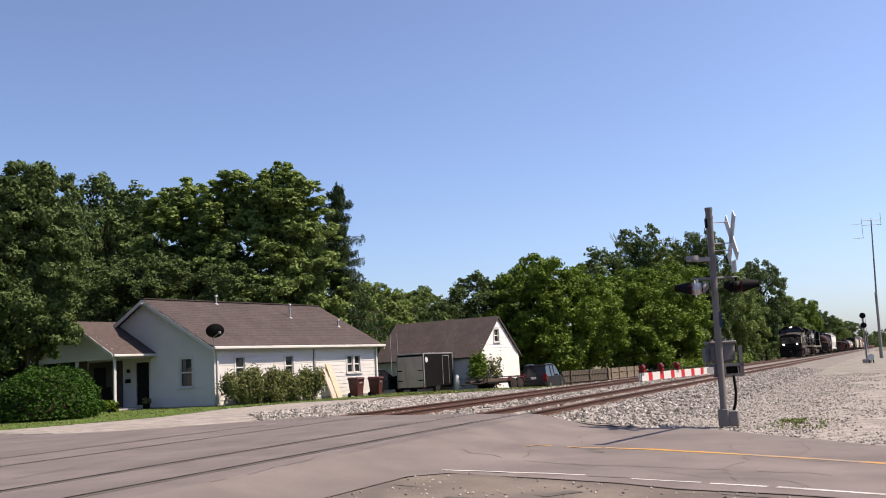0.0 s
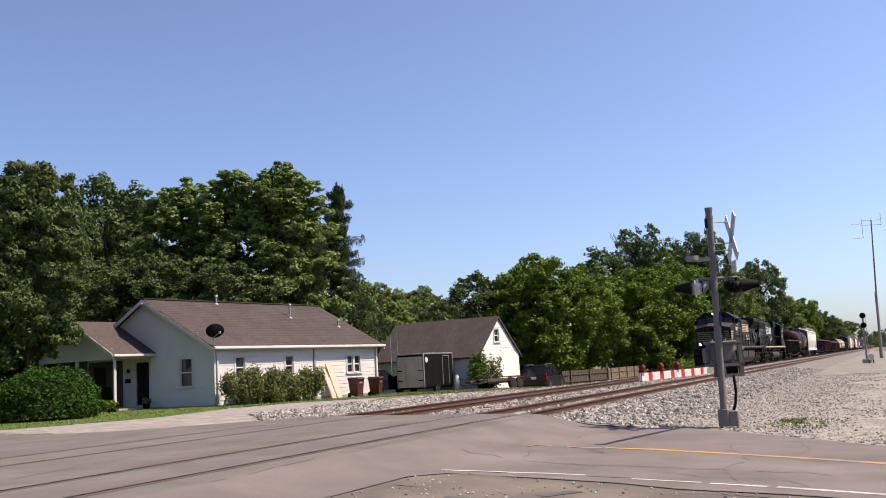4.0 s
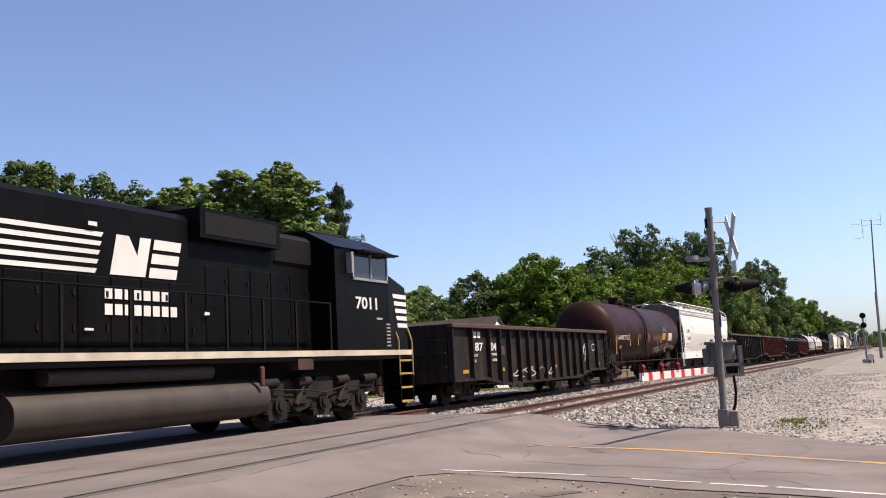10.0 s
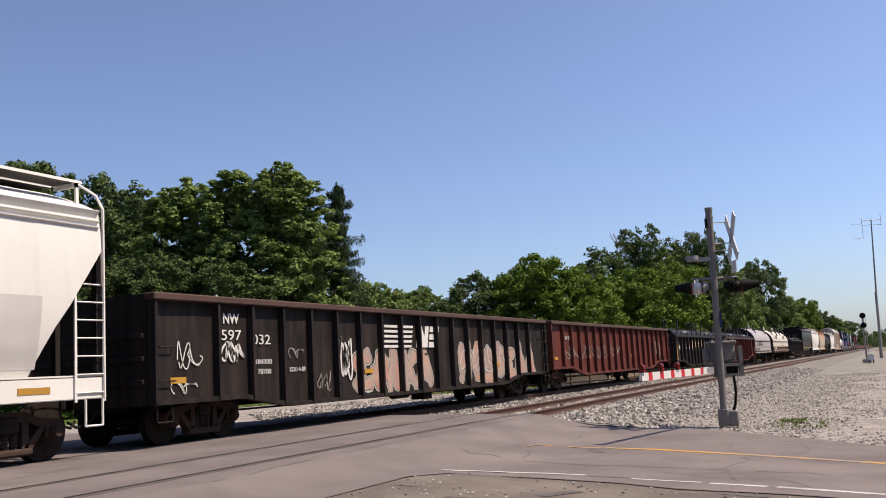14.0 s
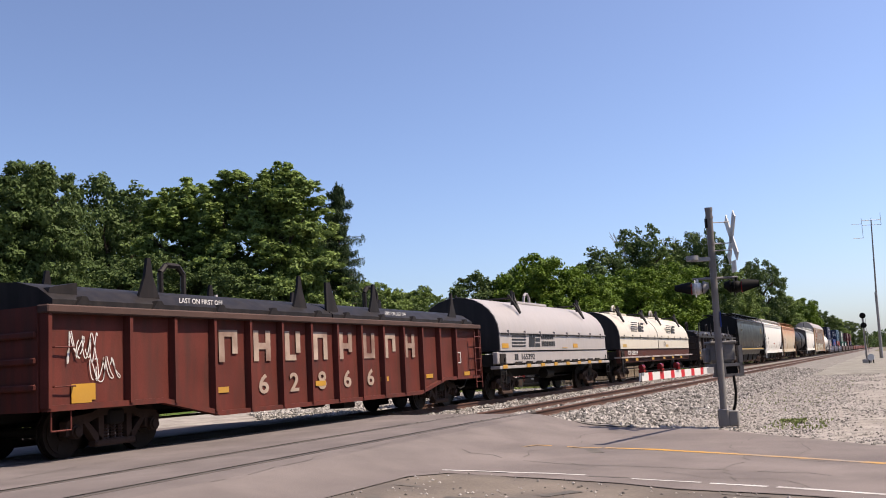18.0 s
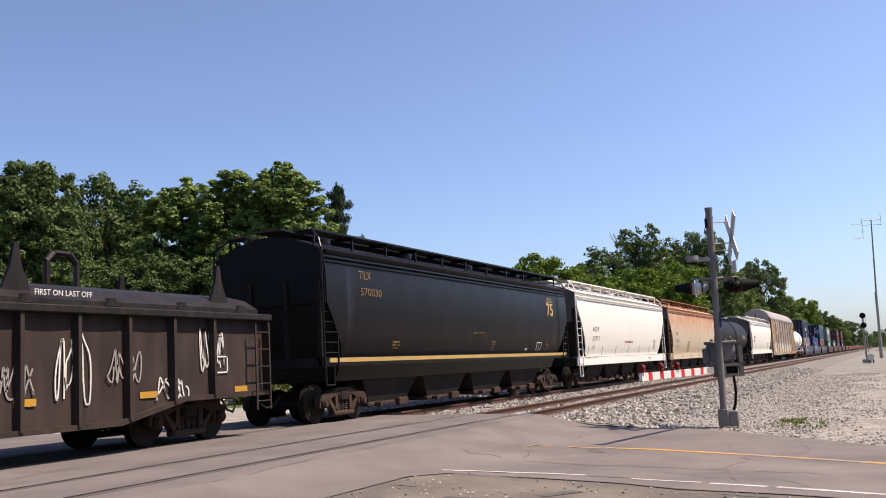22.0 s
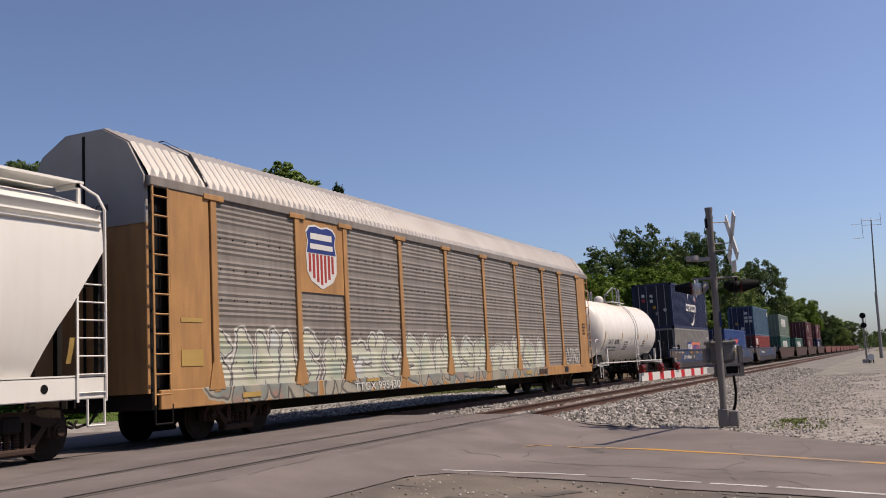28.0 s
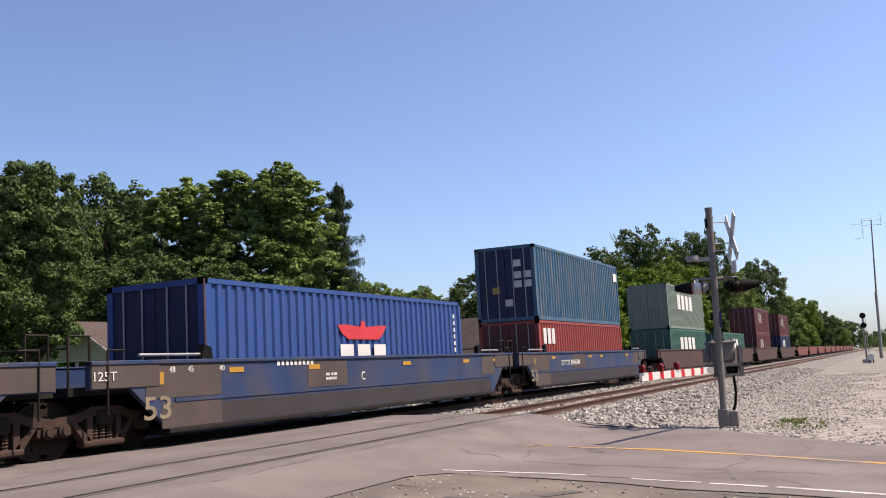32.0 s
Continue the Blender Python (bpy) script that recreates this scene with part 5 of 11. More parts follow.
def build_house():
    h = thing("house", HOUSE, "single-storey white-sided house with brown shingle roof and porch", "house")
    Lh, Wh, ze, zr = 12.6, 9.0, 2.86, 5.30
    wins = [(1.35, 1.95, 1.30, 2.30), (4.84, 5.42, 1.30, 2.30), (9.85, 10.35, 1.30, 2.22), (10.5, 11.0, 1.30, 2.22)]
    side = pose(0, 0, 0)
    flat = lambda x: ze
    lap_wall(h, side, Lh, flat, wins, "wall")
    for o in wins:
        window(h, side, *o)
    gable = pose(0, Wh, 0, 0, 0, -90)             # runs from the back corner to the front corner, facing the road
    tops = lambda x: ze + (zr - ze) * (1 - abs(x - Wh / 2) / (Wh / 2))
    gw = [(Wh - 2.25, Wh - 1.45, 1.02, 2.36), (Wh - 5.35, Wh - 4.4, 0.26, 2.34)]
    lap_wall(h, gable, Wh, tops, gw, "wall")
    window(h, gable, *gw[0])
    d = part("door", Shape().box(gw[1][0], gw[1][1], 0.03, 0.08, 0.26, 2.34), "dark", h, "dark front door", gable)
    part("door_frame", Shape().box(gw[1][0] - 0.1, gw[1][0], -0.05, 0.05, 0.2, 2.44).box(gw[1][1], gw[1][1] + 0.1, -0.05, 0.05, 0.2, 2.44).box(gw[1][0], gw[1][1], -0.05, 0.05, 2.34, 2.44), "trim", d)
    part("door_handle", Shape().ball((gw[1][0] + 0.1, -0.0, 1.25), 0.03, 0.03, 0.03, 8, 6), "chrome", d)
    lap_wall(h, pose(Lh, 0, 0, 0, 0, 90), Wh, tops, [], "wall")
    lap_wall(h, pose(Lh, Wh, 0, 0, 0, 180), Lh, flat, [], "wall")
    o = 0.35
    sl = (zr - ze) / (Wh / 2)
    for g in (0, 1):
        ya, yb = (-o, Wh / 2) if g == 0 else (Wh + o, Wh / 2)
        za = ze - o * sl + 0.1
        roof_slab(h, "roof", [(-o, ya, za), (Lh + o, ya, za), (Lh + o, yb, zr + 0.1), (-o, yb, zr + 0.1)], 0.08, "roof", "brown shingle roof slope")
    part("ridge_cap", Shape().xz([(-o, zr + 0.09), (Lh + o, zr + 0.09), (Lh + o, zr + 0.13), (-o, zr + 0.13)], Wh / 2 - 0.14, Wh / 2 + 0.14), "roof", h)
    # shingle courses
    for g in (0, 1):
        for i in range(1, 26):
            f = i / 26
            y = -o + (Wh / 2 + o) * f
            z = ze - o * sl + 0.1 + (zr - ze + o * sl) * f
            yy = y if g == 0 else Wh - y
            if g == 0:
                part("shingle_course", Shape().box(-o, Lh + o, yy - 0.01, yy + 0.16, z - 0.06, z + 0.004), "roof", h, at=None)
    for g in (-1, 1):
        yy = -o if g < 0 else Wh + o
        part("gutter", Shape().box(-o, Lh + o, min(yy, yy + g * 0.1), max(yy, yy + g * 0.1), ze - 0.19, ze - 0.06, 0.02), "trim", h, "white gutter")
        part("soffit", Shape().box(-o, Lh + o, min(yy, 0 if g < 0 else Wh), max(yy, 0 if g < 0 else Wh), ze - 0.2, ze - 0.17), "trim", h)
    for x in (-o, Lh + o):
        for g in (0, 1):
            ya, yb = (-o, Wh / 2) if g == 0 else (Wh + o, Wh / 2)
            z0, z1 = ze - o * sl, zr
            part("rake_board", Shape().loft([[(x - 0.02, ya, z0 - 0.12), (x + 0.02, ya, z0 - 0.12), (x + 0.02, ya, z0 + 0.06), (x - 0.02, ya, z0 + 0.06)], [(x - 0.02, yb, z1 - 0.12), (x + 0.02, yb, z1 - 0.12), (x + 0.02, yb, z1 + 0.06), (x - 0.02, yb, z1 + 0.06)]]), "trim", h, "white rake board", smooth=0)
    for x in (0.12, Lh - 0.15):
        part("downspout", Shape().box(x - 0.04, x + 0.04, -0.12, -0.04, 0.15, ze - 0.2).tube([(x, -0.08, ze - 0.25), (x, -o + 0.02, ze - 0.1)], 0.035), "trim", h, "white downspout")
    for x, y in ((0, 0), (Lh, 0), (0, Wh)):
        part("corner_board", Shape().box(x - 0.045, x + 0.045, y - 0.045, y + 0.045, 0.1, ze - 0.18), "trim", h)
    for x, y, r, hh in ((4.4, 4.3, 0.05, 0.45), (8.6, 2.9, 0.05, 0.75), (11.6, 1.9, 0.045, 0.4)):
        z = ze + sl * y
        v = part("vent_pipe", Shape().cyl((x, y, z), (x, y, z + hh), r, 10), "galv", h, "grey roof vent pipe")
        part("flashing", Shape().cyl((x, y, z + 0.02), (x, y, z + 0.12), 0.16, 12, 0.07), "galv", v)
        part("cap", Shape().cyl((x, y, z + hh), (x, y, z + hh + 0.1), r * 1.7, 10), "trim", v)
    part("gable_lamp", Shape().box(-o - 0.1, -o, Wh / 2 - 0.1, Wh / 2 + 0.1, zr - 0.2, zr - 0.1, 0.02), "trim", h)
    part("service_drop", Shape().box(7.0, 7.12, -0.1, -0.03, 1.2, 2.6).box(6.9, 7.25, -0.14, -0.03, 0.9, 1.3, 0.02), "galv", h, "grey electric meter")
    part("mailbox", Shape().box(-0.14, -0.02, 5.75, 6.05, 1.35, 1.55, 0.02), "black", h)
    part("porch_light", Shape().box(-0.14, -0.02, 5.8, 5.95, 1.85, 2.02, 0.03), "black", h)
    # porch: a small gable roof on posts
    py0, py1, px = 4.15, 9.9, -2.25
    pz, pr = 2.80, 4.35
    mid = (py0 + py1) / 2
    part("porch_slab", Shape().box(px, 0, py0 + 0.1, py1 - 0.1, -0.2, 0.16, 0.02), "concrete", h, "concrete porch floor")
    pw = part("porch_gable", Shape().loft([[(px, py0, pz - 0.1), (px, py1, pz - 0.1), (px, mid, pr - 0.05)], [(px + 0.1, py0, pz - 0.1), (px + 0.1, py1, pz - 0.1), (px + 0.1, mid, pr - 0.05)]]), "siding", h, smooth=0)
    for i in range(7):
        z = pz + i * 0.2
        f = (z + 0.1 - pz) / (pr - pz)
        a, b = py0 + (mid - py0) * f, py1 - (py1 - mid) * f
        if b - a > 0.2:
            part("board", Shape().loft([[(px, y, z), (px - 0.028, y, z), (px - 0.008, y, z + 0.2), (px, y, z + 0.2)] for y in (a, b)]), "siding", pw, smooth=0)
    part("porch_beam", Shape().box(px - 0.02, px + 0.16, py0, py1, pz - 0.3, pz - 0.08, 0.01).box(px, 0, py0, py0 + 0.14, pz - 0.3, pz - 0.08, 0.01), "trim", h)
    for g in (0, 1):
        ya, yb = (py0 - 0.25, mid) if g == 0 else (py1 + 0.25, mid)
        za = pz - 0.25 * (pr - pz) / (mid - py0)
        roof_slab(h, "porch_roof", [(px - 0.3, ya, za + 0.06), (2.6, ya, za + 0.06), (2.6, yb, pr + 0.1), (px - 0.3, yb, pr + 0.1)], 0.07, "roof_red", "reddish shingle porch roof")
        part("rake_board", Shape().loft([[(px - 0.33, ya, za - 0.12), (px - 0.29, ya, za - 0.12), (px - 0.29, ya, za + 0.04), (px - 0.33, ya, za + 0.04)], [(px - 0.33, yb, pr - 0.08), (px - 0.29, yb, pr - 0.08), (px - 0.29, yb, pr + 0.08), (px - 0.33, yb, pr + 0.08)]]), "trim", h, smooth=0)
    part("gutter", Shape().box(px - 0.3, 0.0, py0 - 0.36, py0 - 0.25, pz - 0.22, pz - 0.1, 0.02), "trim", h)
    for y in (py0 + 0.1, 7.0, py1 - 0.1):
        part("porch_post", Shape().box(px, px + 0.12, y - 0.06, y + 0.06, 0.16, pz - 0.28, 0.01), "trim", h, "white porch post")
    part("downspout", Shape().box(px - 0.06, px, py0 - 0.02, py0 + 0.05, 0.1, pz - 0.2), "trim", h)
    # brown wall and dark window carry the deep porch shade in their colours
    part("porch_shade_wall", Shape().box(-0.045, -0.025, 6.35, 9.85, 0.18, 2.48), "taupe", h, "brown boarded porch wall, deep shade put into its colour")
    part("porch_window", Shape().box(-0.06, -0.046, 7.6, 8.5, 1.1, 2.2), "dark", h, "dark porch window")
    return h


def build_garage():
    gar = thing("garage", Matrix.Translation((55.9, 23.55, -0.45)) @ pose(0, 0, 0, 0, 0, -7.607), "white garage with steep dark roof and small gable window", "garage")
    Wg, Lg, ze, zr = 5.4, 8.0, 2.35, 4.75
    tops = lambda x: ze + (zr - ze) * (1 - abs(x - Wg / 2) / (Wg / 2))
    win = (2.15, 2.75, 3.15, 3.95)
    wl = lap_wall(gar, pose(0, 0, 0), Wg, tops, [win], "wall", row=0.22, material="garage_white")
    part("plain_front", Shape().box(0.06, Wg - 0.06, -0.045, -0.01, 0.05, ze - 0.05), "garage_white", gar, "blank white overhead door")
    window(gar, pose(0, 0, 0), *win)
    part("foundation", Shape().box(0.02, Wg - 0.02, 0.02, Lg - 0.02, -0.6, 0.1), "concrete", gar)
    lap_wall(gar, pose(0, Lg, 0, 0, 0, -90), Lg, lambda x: ze, [], "wall", row=0.22)
    lap_wall(gar, pose(Wg, 0, 0, 0, 0, 90), Lg, lambda x: ze, [], "wall", row=0.22)
    part("wall", Shape().xz([(0, 0), (Wg, 0), (Wg, ze), (Wg / 2, zr), (0, ze)], Lg - 0.1, Lg), "siding", gar, smooth=0)
    o, sl = 0.12, (zr - ze) / (Wg / 2)
    for g in (0, 1):
        xa, xb = (-o * 2, Wg / 2) if g == 0 else (Wg + o * 2, Wg / 2)
        za = ze - 2 * o * sl + 0.08
        roof_slab(gar, "roof", [(xa, -o, za), (xa, Lg + o, za), (xb, Lg + o, zr + 0.08), (xb, -o, zr + 0.08)], 0.08, "roof", "dark shingle roof slope")
        part("rake_board", Shape().loft([[(xa, -o - 0.02, za - 0.14), (xa, -o + 0.02, za - 0.14), (xa, -o + 0.02, za), (xa, -o - 0.02, za)], [(xb, -o - 0.02, zr - 0.06), (xb, -o + 0.02, zr - 0.06), (xb, -o + 0.02, zr + 0.08), (xb, -o - 0.02, zr + 0.08)]]), "roof", gar, smooth=0)
    lad = thing("antenna_mast", Matrix.Translation((55.2, 28.9, -0.3)), "pair of thin pale poles standing at the garage eave", "pole")
    part("pole", Shape().cyl((0, 0, 0), (0, 0, 3.9), 0.03, 8), "galv", lad)
    part("pole", Shape().cyl((0.1, 0.55, 0), (0.1, 0.55, 3.85), 0.03, 8), "galv", lad)
    part("rung", Shape().cyl((0, 0, 2.9), (0.1, 0.55, 2.9), 0.015, 6).cyl((0, 0, 3.4), (0.1, 0.55, 3.4), 0.015, 6), "galv", lad)


# ---- yard things ----
def wheel_bin(x, y, turn, label):
    z = ground_z(x, y) + 0.03
    b = thing("wheelie_bin", pose(x, y, z, 0, 0, turn), label, "bin", "bins by the house")
    part("body", Shape().loft([[(-0.22, -0.25, 0.08), (0.22, -0.25, 0.08), (0.22, 0.25, 0.08), (-0.22, 0.25, 0.08)], [(-0.29, -0.33, 0.95), (0.29, -0.33, 0.95), (0.29, 0.33, 0.95), (-0.29, 0.33, 0.95)]]), "bin", b, smooth=0)
    part("lid", Shape().loft([[(-0.32, -0.38, 0.95), (0.32, -0.38, 0.95), (0.32, 0.36, 0.95), (-0.32, 0.36, 0.95)], [(-0.28, -0.33, 1.04), (0.28, -0.33, 1.04), (0.28, 0.33, 1.06), (-0.28, 0.33, 1.06)]]), "bin", b, smooth=0)
    part("handle", Shape().cyl((-0.25, 0.4, 0.95), (0.25, 0.4, 0.95), 0.02, 8), "bin", b)
    for g in (-1, 1):
        part("wheel", Shape().cyl((g * 0.24, 0.26, 0.12), (g * 0.3, 0.26, 0.12), 0.12, 14), "tyre", b)
    part("label_bar", Shape().box(-0.12, 0.12, -0.335, -0.325, 0.72, 0.8), "grey_paint", b)


def parked_car(x, y, turn, paint, label, tall, length, name):
    """A car along local x, nose to +x."""
    z = ground_z(x, y) + 0.02
    c = thing(name, pose(x, y, z, 0, 0, turn), label, "car")
    W, b, r = 0.92, 0.0, 0.34
    L = length
    belt, roof = (0.98, 1.72) if tall else (0.92, 1.44)
    prof_low = [(0.05, 0.42), (0.0, 0.62), (0.05, belt - 0.06), (0.25, belt), (L * 0.72, belt), (L * 0.80, belt - 0.06), (L - 0.15, belt - 0.2), (L, belt - 0.38), (L - 0.05, 0.38), (L - 0.5, 0.25), (0.4, 0.25)]
    rings = []
    for yy, sh in ((-W, 0.05), (-W + 0.06, 0.0), (W - 0.06, 0.0), (W, 0.05)):
        rings.append([(px + (sh if px < L / 2 else -sh), yy, pz - (sh * 0.6 if pz > 0.7 else 0)) for px, pz in prof_low])
    part("body", Shape().loft(rings), paint, c, smooth=30)
    if tall:
        cab = [(0.10, belt - 0.02), (0.40, roof - 0.10), (0.68, roof), (L * 0.52, roof), (L * 0.60, roof - 0.06), (L * 0.75, belt - 0.02)]
    else:
        cab = [(0.35, belt - 0.02), (0.95, roof - 0.05), (1.2, roof), (L * 0.50, roof), (L * 0.56, roof - 0.05), (L * 0.72, belt - 0.02)]
    rings = []
    for yy, k in ((-W + 0.03, 1.0), (-W + 0.17, 1.0), (W - 0.17, 1.0), (W - 0.03, 1.0)):
        inner = abs(yy) < W - 0.1
        rings.append([(px, yy if pz < belt else yy * (0.86 if not inner else 0.98), pz if inner or pz < belt else pz - 0.04) for px, pz in cab])
    part("greenhouse", Shape().loft(rings), "car_glass", c, "dark tinted windows", smooth=25)
    rf = Shape().loft([[(cab[1][0] + 0.05, yy, roof - 0.015), (cab[2][0], yy, roof + 0.025), (cab[3][0], yy, roof + 0.025), (cab[4][0], yy, roof - 0.02), (cab[4][0], yy, roof - 0.05), (cab[1][0] + 0.05, yy, roof - 0.05)] for yy in (-W * 0.84, -W * 0.7, W * 0.7, W * 0.84)])
    part("roof", rf, paint, c, smooth=40)
    for g in (-1, 1):
        ps = Shape()
        for px in (L * 0.30, L * 0.46):
            ps.loft([[(px - 0.05, g * (W - 0.02), belt), (px + 0.05, g * (W - 0.02), belt), (px + 0.03, g * (W * 0.85), roof), (px - 0.07, g * (W * 0.85), roof)], [(px - 0.05, g * (W - 0.06), belt), (px + 0.05, g * (W - 0.06), belt), (px + 0.03, g * (W * 0.82), roof), (px - 0.07, g * (W * 0.82), roof)]])
        part("pillar", ps, paint, c)
        part("tail_light", Shape().box(-0.01, 0.12, min(g * 0.66, g * 0.93), max(g * 0.66, g * 0.93), belt - 0.3 if tall else 0.62, belt + (0.16 if tall else -0.12), 0.02), "lamp_red", c, "red tail light")
        part("door_mirror", Shape().box(L * 0.66, L * 0.70, min(g * 0.94, g * 1.12), max(g * 0.94, g * 1.12), belt, belt + 0.14, 0.02), paint, c)
        if tall:
            part("roof_rack", Shape().tube([(0.7, g * 0.66, roof + 0.07), (L * 0.5, g * 0.66, roof + 0.07)], 0.022).box(0.7, 0.76, g * 0.66 - 0.02, g * 0.66 + 0.02, roof, roof + 0.07).box(L * 0.49, L * 0.5, g * 0.66 - 0.02, g * 0.66 + 0.02, roof, roof + 0.07), "chrome", c, "bright roof rack")
        for px in (L * 0.19, L * 0.80):
            w = part("wheel", Shape().cyl((px, g * 0.72, r), (px, g * 0.94, r), r, 22), "tyre", c)
            part("rim", Shape().cyl((px, g * 0.93, r), (px, g * 0.955, r), r * 0.62, 16), "chrome", w)
    part("number_plate", Shape().box(-0.025, 0.01, -0.16, 0.16, 0.62, 0.76) if not tall else Shape().box(-0.03, 0.06, -0.17, 0.17, 0.80, 0.95), "plate", c, "blank white number plate")
    part("bumper", Shape().box(-0.06, 0.18, -0.88, 0.88, 0.38, 0.58, 0.05), paint, c)


def box_trailer(x, y, turn):
    z = ground_z(x, y) + 0.02
    t = thing("box_trailer", pose(x, y, z, 0, 0, turn), "dark enclosed box trailer with a grimy pale rear door", "trailer")
    L, W, z0, z1 = 3.8, 0.93, 0.35, 2.35
    part("body", Shape().box(0, L, -W, W, z0, z1, 0.04), "black", t)
    part("roof", Shape().box(-0.02, L + 0.02, -W - 0.02, W + 0.02, z1 - 0.02, z1 + 0.06, 0.02), "galv", t, "pale metal trailer roof")
    d = part("rear_door", Shape().box(-0.05, 0.0, -W + 0.08, W - 0.08, z0 + 0.02, z1 - 0.14, 0.01), "ply", t, "grimy pale rear door")
    for z in (0.75, 1.35):
        part("hinge", Shape().box(-0.07, -0.04, -W + 0.05, -W + 0.4, z, z + 0.06).box(-0.07, -0.04, W - 0.4, W - 0.05, z, z + 0.06), "black", d)
    part("corner_trim", Shape().box(-0.03, 0.05, -W - 0.015, -W + 0.06, z0, z1).box(-0.03, 0.05, W - 0.06, W + 0.015, z0, z1).box(L - 0.06, L + 0.01, -W - 0.015, -W + 0.05, z0, z1), "galv", t)
    part("side_door", Shape().box(2.4, 3.2, -W - 0.02, -W, 0.5, 2.2, 0.01), "black", t)
    part("door_frame", Shape().box(2.36, 2.4, -W - 0.03, -W, 0.48, 2.24).box(3.2, 3.24, -W - 0.03, -W, 0.48, 2.24).box(2.36, 3.24, -W - 0.03, -W, 2.2, 2.24), "galv", t)
    part("side_vent", Shape().cyl((0.35, -W, 2.0), (0.35, -W - 0.03, 2.0), 0.16, 16), "tarp", t, "round white vent")
    part("chassis", Shape().box(-0.05, L + 0.05, -0.85, 0.85, 0.25, 0.36), "black", t)
    part("tongue", Shape().tube([(L, -0.5, 0.4), (L + 1.1, 0, 0.42)], 0.05).tube([(L, 0.5, 0.4), (L + 1.1, 0, 0.42)], 0.05).cyl((L + 0.9, 0, 0.0), (L + 0.9, 0, 0.75), 0.035, 8), "galv", t)
    for g in (-1, 1):
        w = part("wheel", Shape().cyl((1.7, g * 0.72, 0.3), (1.7, g * 0.92, 0.3), 0.3, 20), "tyre", t)
        part("rim", Shape().cyl((1.7, g * 0.915, 0.3), (1.7, g * 0.935, 0.3), 0.17, 14), "chrome", w)
        part("tail_light", Shape().box(-0.06, -0.02, min(g * 0.78, g * 0.9), max(g * 0.78, g * 0.9), 0.28, 0.36), "lamp_red", t)


def flat_trailer(x, y, turn):
    z = ground_z(x, y) + 0.02
    t = thing("utility_trailer", pose(x, y, z, 0, 0, turn), "low black utility trailer with tandem wheels", "trailer")
    part("deck", Shape().box(0, 3.6, -0.95, 0.95, 0.38, 0.46), "black", t)
    part("timber", Shape().box(-0.2, 3.2, -0.7, -0.45, 0.46, 0.62, 0.02), "tie", t, "dark old timber")
    part("timber", Shape().box(0.1, 3.4, -0.3, 0.0, 0.46, 0.66, 0.02), "tie", t)
    part("timber", Shape().box(-0.1, 2.9, 0.2, 0.6, 0.46, 0.60, 0.02), "tie", t)
    part("rail", Shape().tube([(0, -0.97, 0.75), (3.6, -0.97, 0.75)], 0.03).tube([(0, 0.97, 0.75), (3.6, 0.97, 0.75)], 0.03).tube([(0, -0.97, 0.4), (0, -0.97, 0.75)], 0.03).tube([(3.6, -0.97, 0.4), (3.6, -0.97, 0.75)], 0.03), "black", t)
    part("tongue", Shape().tube([(0, -0.8, 0.42), (-1.3, 0, 0.42)], 0.05).tube([(0, 0.8, 0.42), (-1.3, 0, 0.42)], 0.05).tube([(-0.3, -0.6, 0.42), (0.4, -0.9, 1.0)], 0.04).tube([(-0.7, -0.3, 0.42), (0.1, -0.9, 1.0)], 0.04), "under_dark", t)
    for px in (2.4, 3.1):
        for g in (-1, 1):
            w = part("wheel", Shape().cyl((px, g * 1.0, 0.33), (px, g * 1.2, 0.33), 0.33, 20), "tyre", t)
            part("rim", Shape().cyl((px, g * 1.19, 0.33), (px, g * 1.215, 0.33), 0.18, 14), "under", w)
    part("fender", Shape().xz([(1.95, 0.5), (2.15, 0.72), (3.35, 0.72), (3.6, 0.45), (3.56, 0.43), (3.32, 0.68), (2.18, 0.68), (1.99, 0.48)], -1.24, -0.98), "bin", t, "dark red fender")


def board_fence(x0, y0, x1, y1, h, material, label):
    n = int(math.hypot(x1 - x0, y1 - y0) / 0.2)
    z0 = ground_z((x0 + x1) / 2, (y0 + y1) / 2)
    ang = math.degrees(math.atan2(y1 - y0, x1 - x0))
    f = thing("board_fence", pose(x0, y0, z0, 0, 0, ang), label, "fence")
    me = Shape().xz([(0.01, 0.05), (0.185, 0.05), (0.185, h - 0.04), (0.15, h), (0.045, h), (0.01, h - 0.04)], -0.02, 0.0).mesh("board", material, 0)
    for i in range(n):
        part("board", me, None, f, at=pose(i * 0.2, 0, 0))
    for z in (0.4, h - 0.35):
        part("rail", Shape().box(0, n * 0.2, 0.0, 0.05, z, z + 0.09), material, f)
    for i in range(0, n + 1, 12):
        part("post", Shape().box(i * 0.2 - 0.05, i * 0.2 + 0.05, 0.0, 0.1, 0, h), material, f)


def satellite_dish():
    d = thing("satellite_dish", HOUSE @ Matrix.Translation((-0.30, -0.30, 2.80)), "dark oval satellite dish on the house eave", "satellite dish")
    rings = []
    for i in range(6):
        q = i / 5
        rings.append([(0.42 * q * math.cos(a), -0.12 + 0.10 * q * q, 0.34 * q * math.sin(a)) for a in [2 * math.pi * j / 20 for j in range(20)]])
    back = [[(x, y + 0.015, z) for x, y, z in r] for r in reversed(rings)]
    part("reflector", Shape().loft(rings + back, caps=False), "black", d, "dark oval reflector", at=Matrix.Translation((0.0, -0.1, 0.72)) @ pose(0, 0, 0, 20, 0, -35), smooth=60)
    part("mount", Shape().tube([(0, 0.0, 0.0), (0.0, -0.02, 0.45), (0, -0.1, 0.65)], 0.025).tube([(0, -0.05, 0.45), (-0.1, -0.5, 0.6)], 0.015).box(-0.15, -0.05, -0.55, -0.45, 0.56, 0.66, 0.01), "galv", d)


